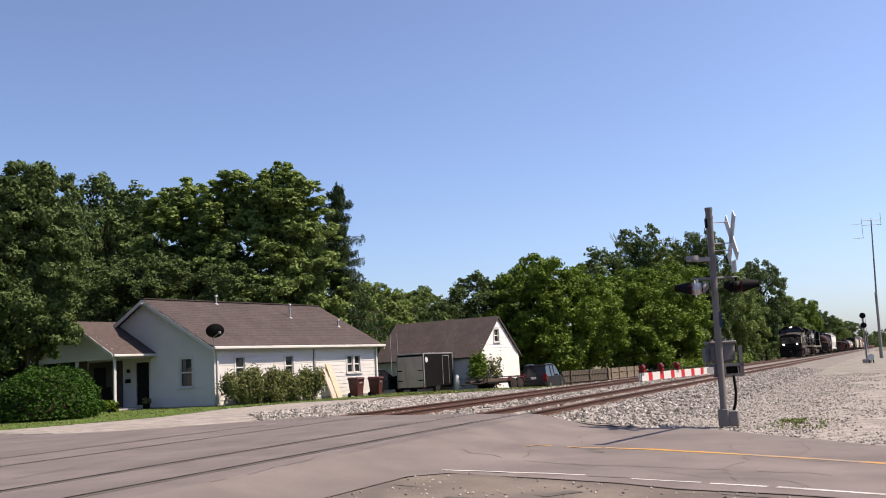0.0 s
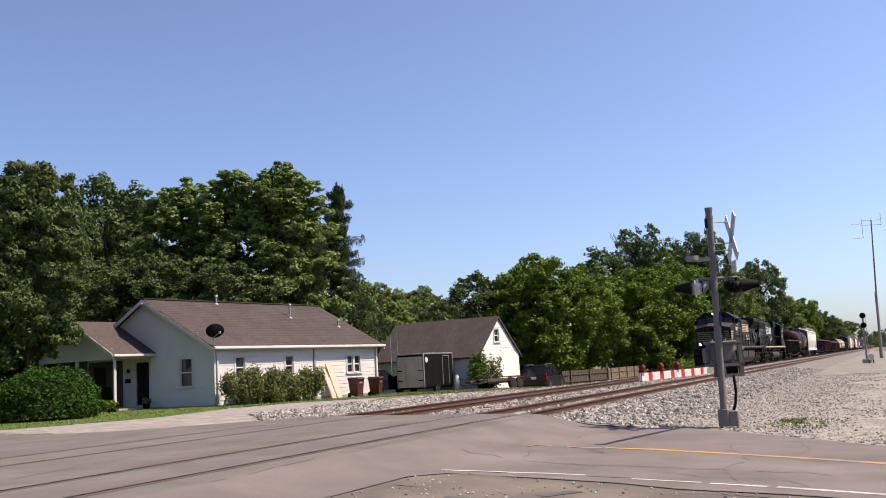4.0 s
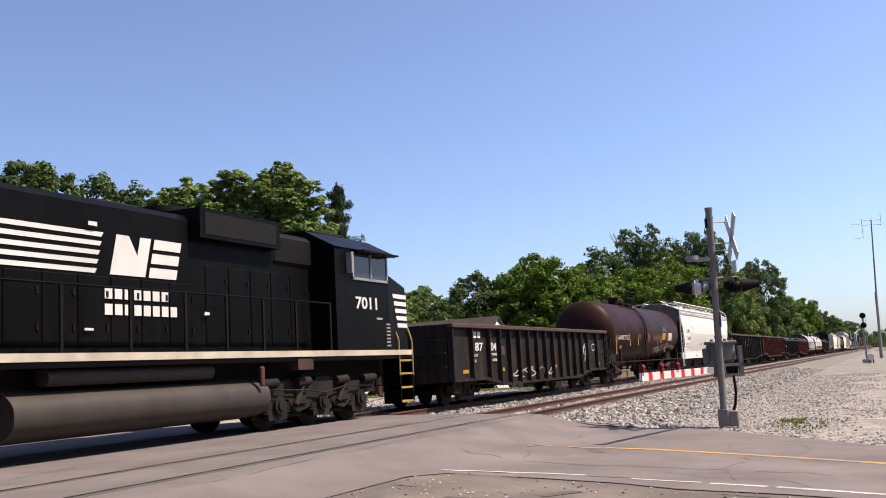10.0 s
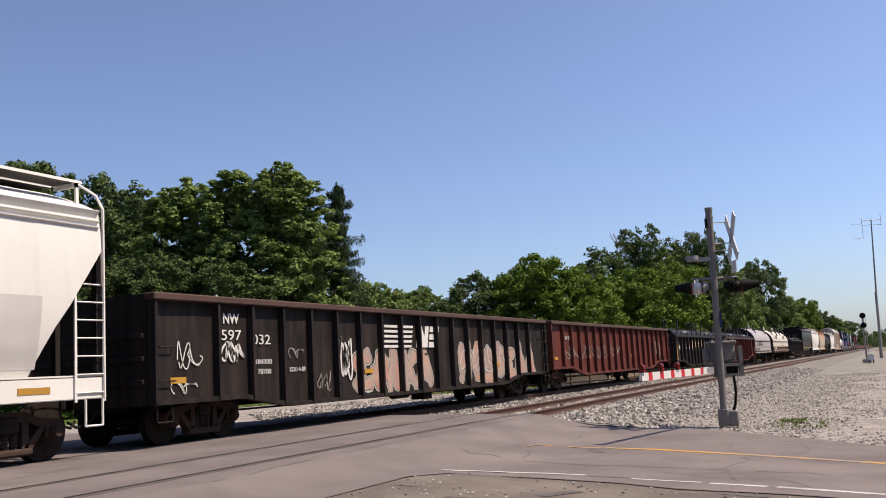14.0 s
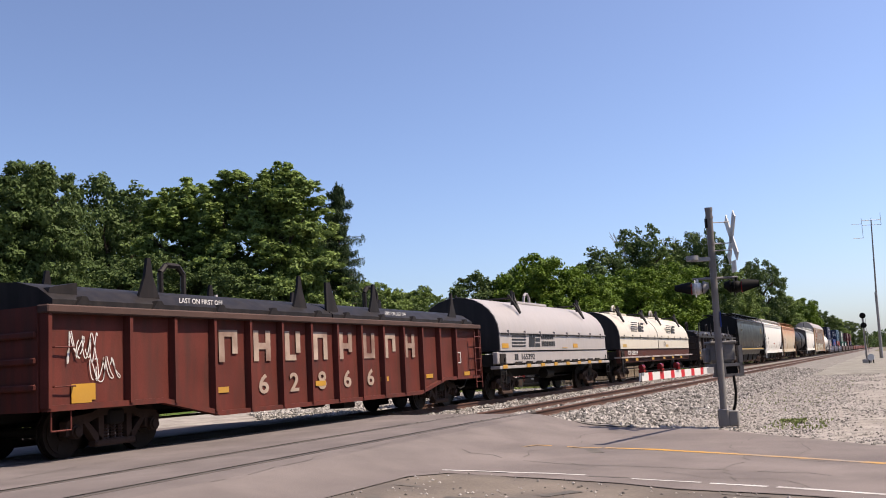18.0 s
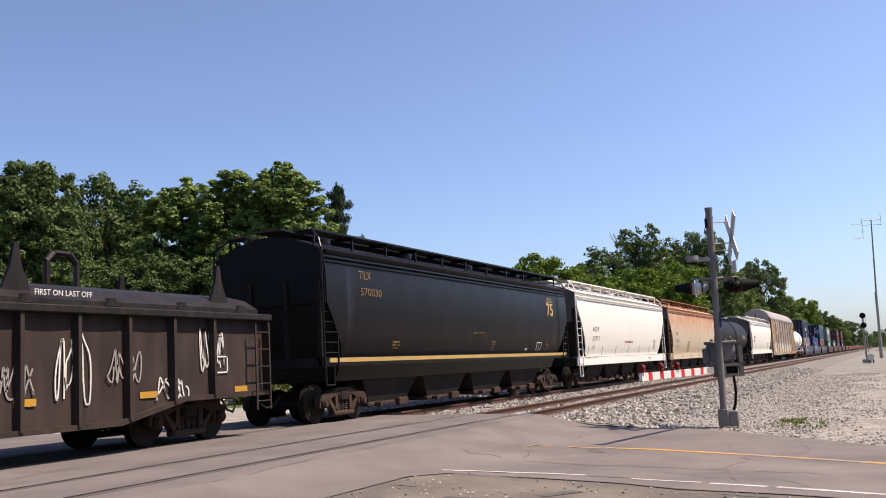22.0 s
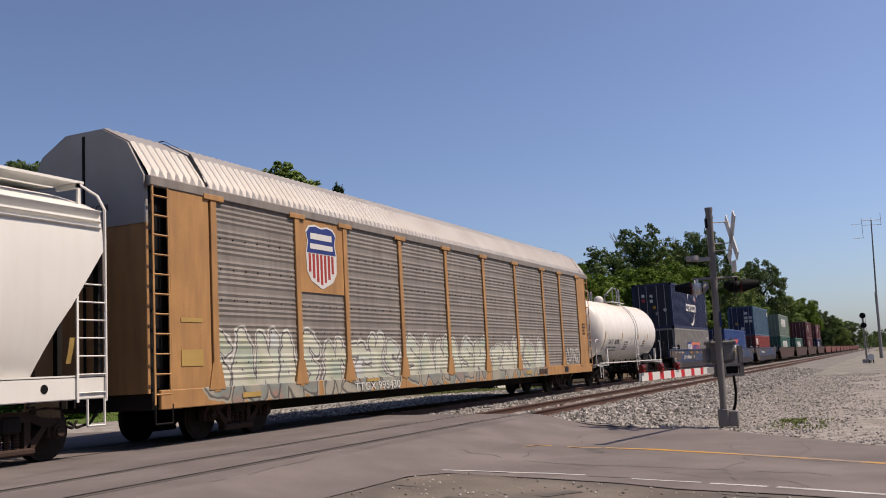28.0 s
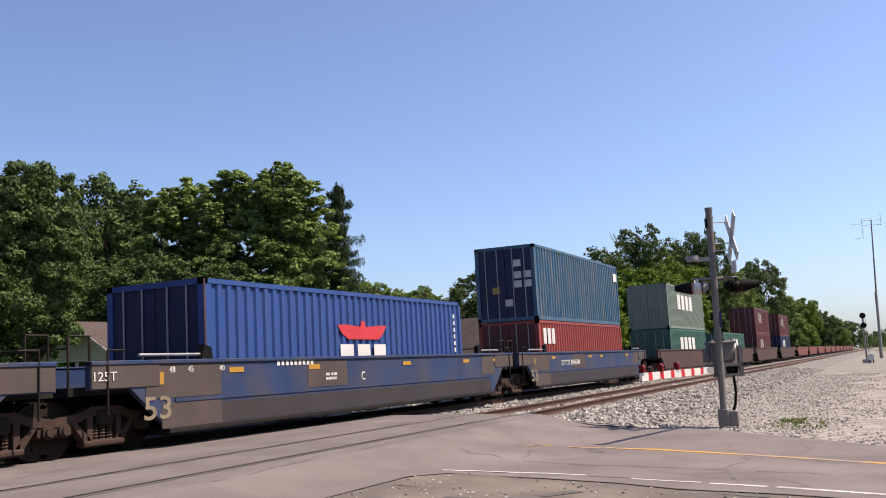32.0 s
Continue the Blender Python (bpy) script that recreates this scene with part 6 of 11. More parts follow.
def leaning_boards():
    b = thing("leaning_boards", HOUSE @ Matrix.Translation((8.2, -0.62, 0.0)) @ pose(0, 0, 0, -15, 0, 0), "pale speaker-shaped boards leaning on the house wall", "board")
    part("board", Shape().xz([(0.0, 0.0), (0.42, 0.0), (0.08, 1.86), (-0.34, 1.86)], 0, 0.05), "board", b)
    for z, x in ((0.35, 0.14), (1.5, -0.06)):
        part("dark_hole", Shape().cyl((x, -0.004, z), (x, 0.0, z), 0.12, 20), "ply", b)
    part("board", Shape().xz([(-0.35, 0.0), (-0.05, 0.0), (-0.4, 1.7), (-0.7, 1.65)], 0.06, 0.1), "ply", b)


def porch_things():
    for n, (x, y) in enumerate(((-0.9, 7.6), (-0.9, 6.2))):
        ch = thing("porch_chair", HOUSE @ Matrix.Translation((x, y, 0.16)) @ pose(0, 0, 0, 0, 0, 90 + 20 * n), "dark porch chair in the shade", "chair", "porch chairs")
        part("seat", Shape().box(-0.28, 0.28, -0.25, 0.25, 0.4, 0.46, 0.02), "black", ch)
        part("backrest", Shape().loft([[(-0.28, 0.22, 0.45), (0.28, 0.22, 0.45), (0.28, 0.27, 0.45), (-0.28, 0.27, 0.45)], [(-0.26, 0.36, 1.05), (0.26, 0.36, 1.05), (0.26, 0.4, 1.05), (-0.26, 0.4, 1.05)]]), "black", ch)
        for ax in (-0.25, 0.25):
            for ay in (-0.22, 0.22):
                part("leg", Shape().cyl((ax, ay, 0), (ax, ay, 0.42), 0.02, 6), "black", ch)
            part("armrest", Shape().box(ax - 0.03, ax + 0.03, -0.25, 0.28, 0.62, 0.66), "black", ch)
    pot = thing("flower_pot", HOUSE @ Matrix.Translation((-0.5, 4.1, 0.0)), "small dark flower pot by the front door", "pot")
    part("pot", Shape().cyl((0, 0, 0), (0, 0, 0.3), 0.13, 14, 0.18), "black", pot)
    part("plant", leaf_cloud("plant", [(0, 0, 0.4, 0.2, 0.2, 0.18)], 120, 0.07, "bush", 4), None, pot)


# ---- railway equipment ----
def crossing_signal():
    bx0, by0, bz = 20.87, 3.29, -0.40
    g = thing("crossing_signal", pose(bx0, by0, bz), "grey crossing signal mast with lamps, crossbuck and gate machine", "railway signal")
    lean = Vector((-0.30, -0.105, 4.58))
    at = lambda f: tuple(lean * f)
    R = Vector((0.416, -0.909, 0))       # to the right along the road edge
    Fw = Vector((0.909, 0.416, 0))
    turn = Matrix.Rotation(math.atan2(R.y, R.x), 4, "Z")
    part("mast", Shape().cyl(at(0.06), at(1.0), 0.072, 18).cyl(at(0.985), at(1.0), 0.08, 18), "mast_grey", g, "weathered grey tube mast")
    part("top_cap", Shape().cyl(at(0.985), at(1.002), 0.082, 18), "mast_grey", g)
    part("mast_mark", Shape().box(-0.09, -0.06, -0.05, 0.05, -0.10, 0.10), "black", g, at=Matrix.Translation(at(0.93)) @ turn)
    part("junction_base", Shape().box(-0.11, 0.11, -0.11, 0.11, 0.0, 0.36, 0.02), "mast_grey", g, "cast base")
    part("base_box", Shape().box(-0.08, 0.12, -0.30, -0.10, 0.0, 0.32, 0.02), "mast_grey", g)
    for f, nm in ((0.95, "clamp"), (0.83, "clamp"), (0.73, "clamp"), (0.40, "clamp")):
        part(nm, Shape().cyl(at(f), at(f + 0.012), 0.084, 16), "mast_grey", g)
    # crossbuck, seen almost edge on
    xb = part("crossbuck", Shape().box(0.0, 0.02, -0.03, 0.03, -0.03, 0.03), "galv", g, "white crossbuck sign", Matrix.Translation(at(0.86)) @ turn)
    for s in (-1, 1):
        part("blade", Shape().box(-0.012, 0.012, -0.61, 0.61, -0.115, 0.115), "sign_white", xb, at=Matrix.Translation((0.44, 0, 0.0)) @ pose(0, 0, 0, 0, 0, -4) @ pose(0, 0, 0, s * 48, 0, 0))
    part("track_plate", Shape().box(-0.01, 0.01, -0.18, 0.18, -0.12, 0.12), "sign_white", xb, at=Matrix.Translation((0.44, 0, -0.62)) @ pose(0, 0, 0, 0, 0, -4))
    part("arm_rod", Shape().cyl((0, 0, 0.33), (0.42, 0, 0.33), 0.012, 6).cyl((0, 0, -0.12), (0.42, 0, -0.12), 0.012, 6).cyl((0, 0, -0.27), (0.42, 0, -0.27), 0.012, 6), "galv", xb)
    part("bell", Shape().box(-0.45, -0.05, -0.05, 0.05, -0.04, 0.04).cyl((-0.42, 0, -0.02), (-0.42, 0, 0.08), 0.13, 16), "galv", g, at=Matrix.Translation(at(0.765)) @ turn)
    # cross arm with lamps facing both ways
    ca = part("cross_arm", Shape().cyl((-0.45, 0, 0), (0.5, 0, 0), 0.028, 10), "mast_grey", g, at=Matrix.Translation(at(0.675)) @ turn)
    for x in (-0.36, 0.46):
        lm = part("flashing_lamp", Shape().cyl((x, -0.02, -0.2), (x, -0.02, 0.0), 0.03, 8).ball((x, 0.02, -0.2), 0.14, 0.16, 0.14, 14, 8), "black" if x > 0 else "sign_white", ca)
        tilt = 1 if x < 0 else -1
        for d in ((1, -1) if x < 0 else (-1, 1)):
            far_hood = (d > 0) == (x > 0)
            hood = Shape()
            rings = []
            for i in range(5):
                yy = d * (0.12 + (0.03 if far_hood else 0.085) * i)
                q = 0.155 - 0.012 * i
                rings.append([(x + q * math.cos(a), yy, -0.2 + q * math.sin(a)) for a in [-0.9 + 0.18 * i + (4.94 - 0.36 * i) * j / 12 for j in range(13)]])
            hood.loft(rings, closed=False, caps=False)
            part("visor", hood, "mast_grey" if far_hood and x < 0 else "black", lm, "black visor", at=Matrix.Translation((x, 0, -0.2)) @ pose(0, 0, 0, 0, 0, 62 * d * 0 + (70 if x < 0 else 70)) @ Matrix.Translation((-x, 0, 0.2)))
            part("lens", Shape().cyl((x, d * 0.10, -0.2), (x, d * 0.13, -0.2), 0.13, 16), "black" if far_hood else "lamp_red", lm, at=Matrix.Translation((x, 0, -0.2)) @ pose(0, 0, 0, 0, 0, 70) @ Matrix.Translation((-x, 0, 0.2)))
        part("backing_disc", Shape().cyl((x, 0.03, -0.2), (x, 0.045, -0.2), 0.19, 20), "sign_white" if x < 0 else "black", lm, at=Matrix.Translation((x, 0, -0.2)) @ pose(0, 0, 0, 0, 0, 70) @ Matrix.Translation((-x, 0, 0.2)))
    part("emergency_sign", Shape().box(0.05, 0.065, -0.09, 0.09, -0.16, 0.16), "blue_sign", g, "small blue information sign", Matrix.Translation(at(0.485)) @ turn)
    # gate machine on the mast, and its arm across the lane
    gm = part("gate_machine", Shape().box(-0.14, 0.39, 0.06, 0.50, 1.31, 1.76, 0.07).box(-0.24, -0.14, 0.12, 0.42, 1.32, 1.64, 0.03), "gate_case", g, "grey gate mechanism case", turn)
    part("case_lid", Shape().box(-0.16, 0.41, 0.03, 0.53, 1.71, 1.775, 0.02), "gate_case", gm)
    for i in range(4):
        part("bolt", Shape().cyl((-0.09 + i * 0.14, 0.12, 1.77), (-0.09 + i * 0.14, 0.12, 1.82), 0.035, 8), "mast_grey", gm)
    part("gate_fork", Shape().box(-0.30, 0.50, -0.02, 0.05, 1.235, 1.30).box(0.42, 0.50, -0.02, 0.10, 1.02, 1.66).box(-0.12, 0.12, -0.04, 0.08, 1.06, 1.31).box(-0.15, 0.46, -0.03, 0.02, 1.02, 1.08), "gate_case", gm)
    part("counterweight", Shape().box(0.05, 0.40, 0.05, 0.22, 1.06, 1.26, 0.02), "black", gm)
    part("cable_hose", Shape().tube([(0.27, -0.02, 1.04), (0.29, -0.02, 0.70), (0.26, -0.02, 0.48), (0.20, -0.02, 0.28)], 0.03), "black", gm)
    a, b = Vector((20.66, 3.40, 0.78 + 0.40)) - Vector((bx0, by0, 0)), Vector((16.85, 4.02, 0.771 + 0.40)) - Vector((bx0, by0, 0))
    arm = part("gate_arm", Shape().box(0, 0.4, -0.02, 0.02, -0.06, 0.06), "galv", g, "red and white striped gate arm, lowered", Matrix.Translation(a) @ Matrix.Rotation(math.atan2((b - a).y, (b - a).x), 4, "Z") @ pose(0, 0, 0, 0, -math.degrees(math.atan2(b.z - a.z, (b - a).length)), 0))
    n = 13
    step = ((b - a).length - 0.3) / n
    for i in range(n):
        x = 0.3 + i * step + (0.16 * step if i % 2 else -0.16 * step if i else 0)
        h = 0.068 + 0.0002 * i
        part("stripe", Shape().box(x, x + step * (0.68 if i % 2 else 1.32), -0.016, 0.016, -h, h), "sign_red" if i % 2 else "sign_white", arm)
    part("tip", Shape().box(0.3 + n * step, 0.3 + n * step + 0.03, -0.02, 0.02, -0.08, 0.08), "black", arm)
    for x in (0.3 + step * 6.5, 0.3 + step * 9.5, 0.3 + step * 12.7):
        gl = part("gate_lamp", Shape().box(x - 0.05, x + 0.05, -0.05, 0.05, 0.08, 0.13).cyl((x - 0.05, 0, 0.17), (x + 0.05, 0, 0.17), 0.048, 12), "lamp_red", arm, "small red gate lamp")
    part("lamp_cable", Shape().tube([(0.3, 0.0, 0.10), (0.3 + step * 12.6, 0, 0.10)], 0.01), "black", arm)


def block_signal():
    s = thing("block_signal", pose(96.8, 2.0, -0.42), "tall railway signal with two black heads on a mast", "railway signal")
    part("mast", Shape().cyl((0, 0, 0), (0, 0, 4.6), 0.07, 12), "mast_grey", s)
    part("ladder", Shape().tube([(0.35, 0.1, 0), (0.2, 0.1, 4.2)], 0.018).tube([(0.35, -0.2, 0), (0.2, -0.2, 4.2)], 0.018), "galv", s)
    for z in (4.35, 3.45):
        hd = part("signal_head", Shape().cyl((-0.08, 0, z), (0.06, 0, z), 0.27, 24), "black", s, "black target signal head")
        part("hood", Shape().cyl((-0.40, 0, z + 0.05), (-0.08, 0, z + 0.05), 0.13, 14), "black", hd)
    part("base", Shape().box(-0.4, 0.4, -0.4, 0.4, 0, 0.35, 0.03), "concrete", s)
    c = thing("relay_case", pose(93.5, 1.6, -0.43), "small rounded grey relay case beside the signal", "cabinet")
    part("case", Shape().cyl((-0.4, 0, 0.55), (0.4, 0, 0.55), 0.27, 18), "mast_grey", c)
    for g in (-1, 1):
        part("leg", Shape().box(-0.4, 0.4, g * 0.18 - 0.04, g * 0.18 + 0.04, 0, 0.36), "black", c)
    part("lid", Shape().cyl((-0.46, 0, 0.55), (-0.40, 0, 0.55), 0.29, 18), "sign_white", c)


def radio_tower():
    t = thing("antenna_tower", pose(132.3, 1.15, -0.45), "slender leaning antenna mast with aerials on top", "mast")
    top = Vector((-1.7, -0.62, 17.2))
    part("mast", Shape().cyl((0, 0, 0), tuple(top * 0.6), 0.13, 12, 0.10).cyl(tuple(top * 0.6), tuple(top), 0.10, 12, 0.07), "mast_grey", t)
    part("stub_pole", Shape().cyl((-0.35, -0.15, 0), (-1.0, -0.25, 8.2), 0.16, 12), "galv", t)
    a = Shape()
    for z, w in ((0, 1.1), (-1.5, 1.3)):
        if z == 0:
            a.tube([tuple(top + Vector((-0.4, w, 0))), tuple(top + Vector((0.4, -w, 0)))], 0.04)
            a.tube([tuple(top + Vector((-0.4, w, -0.6))), tuple(top + Vector((0.4, -w, -0.6)))], 0.03)
    for y in (-1.1, 0.0, 1.1):
        a.tube([tuple(top + Vector((-0.36 * y, y, -0.7))), tuple(top + Vector((-0.36 * y, y, 0.9 if y < 0 else 0.3)))], 0.03)
    a.tube([tuple(top + Vector((-0.4, 1.1, -0.4))), tuple(top + Vector((-0.4, 1.1, -2.2))), tuple(top + Vector((-0.8, 2.3, -2.2)))], 0.03)
    a.tube([tuple(top + Vector((-0.4, 1.1, -0.4))), tuple(top + Vector((-0.8, 2.3, -0.4)))], 0.03)
    part("aerial", a, "galv", t, "small aerials on crossbars")


def build_place():
    for kind, x, y, h, r, turn, label in TREES:
        t = tree(kind, x, y, h, r, turn, label)
        if kind == "ash" and h > 17.5:
            tw = Shape()
            for i in range(9):
                a = i * 0.7
                tw.tube([(-0.4, 1.6, h - 5.0), (-0.5 + 0.2 * math.cos(a), 2.2 + 0.3 * math.sin(a), h - 2.6), (-0.6 + 0.7 * math.cos(a), 2.5 + 1.1 * math.sin(a), h - 1.0 + 0.25 * (i % 3))], 0.035, 5)
            part("dead_branch", tw, "mast_grey", t, "bare grey dead twigs")
    spruce(54.6, 32.6, 14.3, 3.3)
    woods("woodland_behind_house", 31, [(40, 52, 70, 50, 6, 9, 9, 24), (56, 43, 100, 47, 6, 6, 7, 26), (30, 44, 44, 50, 5, 5, 7, 10)], 16000, 0.34, "leaf_b", "dense dark trees behind the yards")
    woods("woodland_edge", 32, [(72, 36, 104, 29, 4, 6, 6, 22), (104, 22.5, 160, 21, 6, 8, 10, 36), (160, 21.5, 300, 23, 8, 10, 11, 40)], 26000, 0.36, "leaf_b", "dense green trees along the far side of the track")
    woods("far_woodland", 33, [(300, 24, 520, 28, 14, 12, 14, 34), (520, 28, 1300, 40, 40, 14, 18, 50), (260, -24, 700, -14, 10, 8, 11, 30), (700, -14, 1500, 10, 30, 14, 16, 40)], 20000, 0.9, "leaf_b", "far green woods along the line")
    woods("trackside_scrub", 34, [(96, 19.3, 140, 17.5, 1.2, 1.3, 1.6, 30)], 5000, 0.12, "leaf_c", "low green scrub beside the far track")
    # tree rows added out of view to dim sky fill and darken reflections
    woods("unseen_screen_woods", 36, [(-42, -46, -34, 24, 8, 13, 15, 24), (-16, 26, -8, 75, 7, 12, 15, 22), (-42, -40, 60, -34, 8, 13, 14, 36), (60, -34, 230, -32, 8, 12, 12, 40)], 17000, 0.75, "leaf_b", "dense trees added out of view to dim the sky light")
    build_house()
    build_garage()
    satellite_dish()
    leaning_boards()
    porch_things()
    clipped_yew(27.4, 29.7, 2.15, 2.0, 2.12)
    for i, (x, y, rx, h) in enumerate(((36.3, 27.4, 1.0, 1.75), (37.5, 27.25, 1.05, 1.8), (38.8, 27.05, 1.1, 1.75), (40.1, 26.9, 1.05, 1.8), (41.4, 26.7, 0.9, 1.75))):
        shrub("flowering_bush", x, y, rx, 0.6, h, 5200, 0.055, "bush", "loose green bush along the house wall", 42 + i, "bush", 10)
    shrub("porch_plant", 33.0, 32.0, 0.45, 0.4, 0.6, 260, 0.09, "leaf_c", "leafy plant at the porch post", 50, "plant", 6)
    shrub("garage_bush", 55.3, 23.3, 0.75, 0.6, 2.5, 1500, 0.09, "leaf_c", "tall leafy shrub at the garage corner", 51, "bush", 14)
    shrub("garage_sapling", 56.9, 22.9, 0.55, 0.5, 2.4, 500, 0.08, "bush", "thin pale sapling before the garage", 52, "bush", 14)
    shrub("roadside_weeds", 22.3, 2.05, 0.55, 0.35, 0.11, 120, 0.03, "blade", "low weeds growing in the gravel", 53, "weeds", 8)
    wheel_bin(45.1, 26.2, -10, "maroon wheeled bin by the house wall")
    wheel_bin(46.9, 26.0, 5, "maroon wheeled bin with a pale label")
    parked_car(49.4, 29.2, -12, "car_dark", "dark sedan parked behind the house", False, 4.6, "sedan")
    parked_car(61.6, 22.0, 2, "car_grey", "dark people carrier parked beside the garage", True, 4.5, "people_carrier")
    box_trailer(52.0, 26.4, -3)
    flat_trailer(52.8, 22.6, -14)
    tp = thing("tarp_bundle", pose(54.8, 24.6, ground_z(54.8, 24.6)), "white tarp-wrapped bundle beside the trailer", "bundle")
    part("wrapping", Shape().ball((0, 0, 0.55), 0.22, 0.2, 0.55, 12, 10).ball((0.1, 0.05, 0.8), 0.16, 0.15, 0.3, 10, 8), "tarp", tp)
    board_fence(86.5, 20.6, 76.0, 20.8, 1.28, "fence", "weathered board fence beyond the tracks")
    board_fence(76.0, 20.8, 70.5, 22.9, 1.28, "fence_grey", "weathered grey board fence, tree shade put into its colour")
    crossing_signal()
    block_signal()
    radio_tower()
    grass_tufts("lawn_grass", 11000, (19, 52, 22.8, 36), 0.06, 61, lambda x, y: y > np.interp(x, [19.6, 21.1, 23.5, 24.9, 26.9, 29.4, 32.3, 36.5, 52], [27.8, 25.1, 24.1, 23.7, 23.7, 24.4, 25.2, 25.0, 23.2]), 1.4)
    grass_tufts("yard_grass", 5000, (46, 74, 18.5, 27), 0.12, 62, None, 1.6)
    grass_tufts("verge_grass", 160, (20.4, 23.2, 1.3, 2.5), 0.06, 63)
    grass_tufts("ballast_weeds", 250, (24, 50, 1.5, 4.4), 0.05, 64)


build_place()

# ---- the train ----
MOVERS, WHEELS = [], []
ALIKE = {}


def vehicle(name, u, label, category, group=""):
    """A vehicle whose leading end lies u metres along the line at the start; it rolls with the train."""
    ob = thing(name, pose(u, YC, 0), label, category, group)
    MOVERS.append((ob, u, 0.0))
    return ob


def alike(key, maker):
    if key not in ALIKE:
        ALIKE[key] = maker()
    return ALIKE[key]


def wheelset_mesh(r):
    s = S()
    for g in (-1, 1):
        s.cyl((0, g * 0.69, 0), (0, g * 0.72, 0), r + 0.026, 28)
        s.cyl((0, g * 0.72, 0), (0, g * 0.82, 0), r, 28)
        s.cyl((0, g * 0.82, 0), (0, g * 0.835, 0), r * 0.84, 28)
        s.cyl((0, g * 0.80, 0), (0, g * 0.86, 0), 0.15, 14)
        for a in range(5):
            c, d = math.cos(a * 1.2566), math.sin(a * 1.2566)
            s.cyl((0.27 * c, g * 0.82, 0.27 * d), (0.27 * c, g * 0.842, 0.27 * d), 0.045, 8)
    s.cyl((0, -1.02, 0), (0, 1.02, 0), 0.085, 12)
    return s.mesh("wheelset", "steel_wheel")


def frame_mesh():
    """Cast side frame of a two-axle freight truck, spring window open."""
    s = S()
    s.xz([(-1.06, 0.58), (-0.95, 0.66), (-0.55, 0.70), (-0.3, 0.80), (0.3, 0.80), (0.55, 0.70), (0.95, 0.66), (1.06, 0.58), (1.06, 0.52), (0.62, 0.54), (0.36, 0.64), (-0.36, 0.64), (-0.62, 0.54), (-1.06, 0.52)], -0.09, 0.09)
    for g in (-1, 1):
        s.xz([(g * 0.72, 0.56), (g * 0.60, 0.56), (g * 0.30, 0.26), (g * 0.42, 0.20)], -0.08, 0.08)
        s.xz([(g * 0.26, 0.66), (g * 0.38, 0.66), (g * 0.38, 0.22), (g * 0.26, 0.22)], -0.08, 0.08)
        s.xz([(g * 1.06, 0.58), (g * 0.99, 0.58), (g * 1.0, 0.36), (g * 1.07, 0.36)], -0.07, 0.07)
        s.xz([(g * 0.72, 0.58), (g * 0.79, 0.58), (g * 0.78, 0.36), (g * 0.71, 0.40)], -0.07, 0.07)
    s.box(-0.46, 0.46, -0.11, 0.11, 0.14, 0.25, 0.03)
    return s.mesh("side_frame", "under")


def spring_mesh():
    rings = []
    for i in range(11):
        r, z = (0.072, 0.050)[i % 2], 0.25 + i * 0.0246
        rings.append([(r * math.cos(a * 0.8976), r * math.sin(a * 0.8976), z) for a in range(7)])
    return S().loft(rings).mesh("spring", "under")


def cap_mesh():
    return S().cyl((0, 0.02, 0), (0, -0.09, 0), 0.115, 14).cyl((0, -0.09, 0), (0, -0.13, 0), 0.08, 12).mesh("bearing_cap", "under")


def truck(car, x, r=0.457, spin=True):
    """A two-axle truck under a freight car."""
    b = part("truck", alike("bolster", lambda: S().box(-0.2, 0.2, -1.12, 1.12, 0.48, 0.74, 0.04).box(-0.75, 0.75, -0.08, 0.08, 0.42, 0.56, 0.02).box(-0.6, -0.5, -0.9, 0.9, 0.34, 0.44).box(0.5, 0.6, -0.9, 0.9, 0.34, 0.44).mesh("truck", "under_dark")), None, car, "dusty two-axle truck", pose(x, 0, 0))
    for g in (-1, 1):
        part("side_frame", alike("frame", frame_mesh), None, b, at=pose(0, g * 1.0, 0))
        for sx in (-0.16, 0, 0.16):
            part("spring", alike("spring", spring_mesh), None, b, at=pose(sx, g * 1.0, 0))
    for dx in (-0.89, 0.89):
        w = part("wheelset", alike("wheel%.2f" % r, lambda: wheelset_mesh(r)), None, b, at=pose(dx, 0, r))
        if spin:
            WHEELS.append((w, dx, r))
        for g in (-1, 1):
            part("bearing_cap", alike("cap", cap_mesh), None, b, at=pose(dx, g * 1.04, r, 0, 0, 0 if g < 0 else 180))
    return b


def coupler(car, x, way):
    s = S().box(x if way > 0 else x - 0.62, x + 0.62 if way > 0 else x, -0.08, 0.08, 0.78, 0.94, 0.02)
    s.box(x + way * 0.52 - 0.14, x + way * 0.52 + 0.14, -0.17, 0.15, 0.72, 1.0, 0.05)
    s.tube([(x, -0.32, 0.72), (x + way * 0.2, -0.3, 0.5), (x + way * 0.45, -0.25, 0.44), (x + way * 0.6, -0.2, 0.55)], 0.025)
    return part("coupler", s, "under_dark", car)


def ladder(car, x0, x1, y, z0, z1, material, n=None, name="ladder", r=0.014):
    s = S()
    n = n or max(2, int((z1 - z0) / 0.38))
    for x in (x0, x1):
        s.box(x - 0.022, x + 0.022, y - 0.012, y + 0.012, z0, z1)
    for i in range(n):
        z = z0 + (i + 0.5) * (z1 - z0) / n
        s.cyl((x0, y, z), (x1, y, z), r, 6)
    return part(name, s, material, car)


def reflectors(car, xs, y, z, w=0.42, h=0.11, material="yellow"):
    for x in xs:
        bars([(x, x + w, z, z + h)], y, material, car, "reflector")


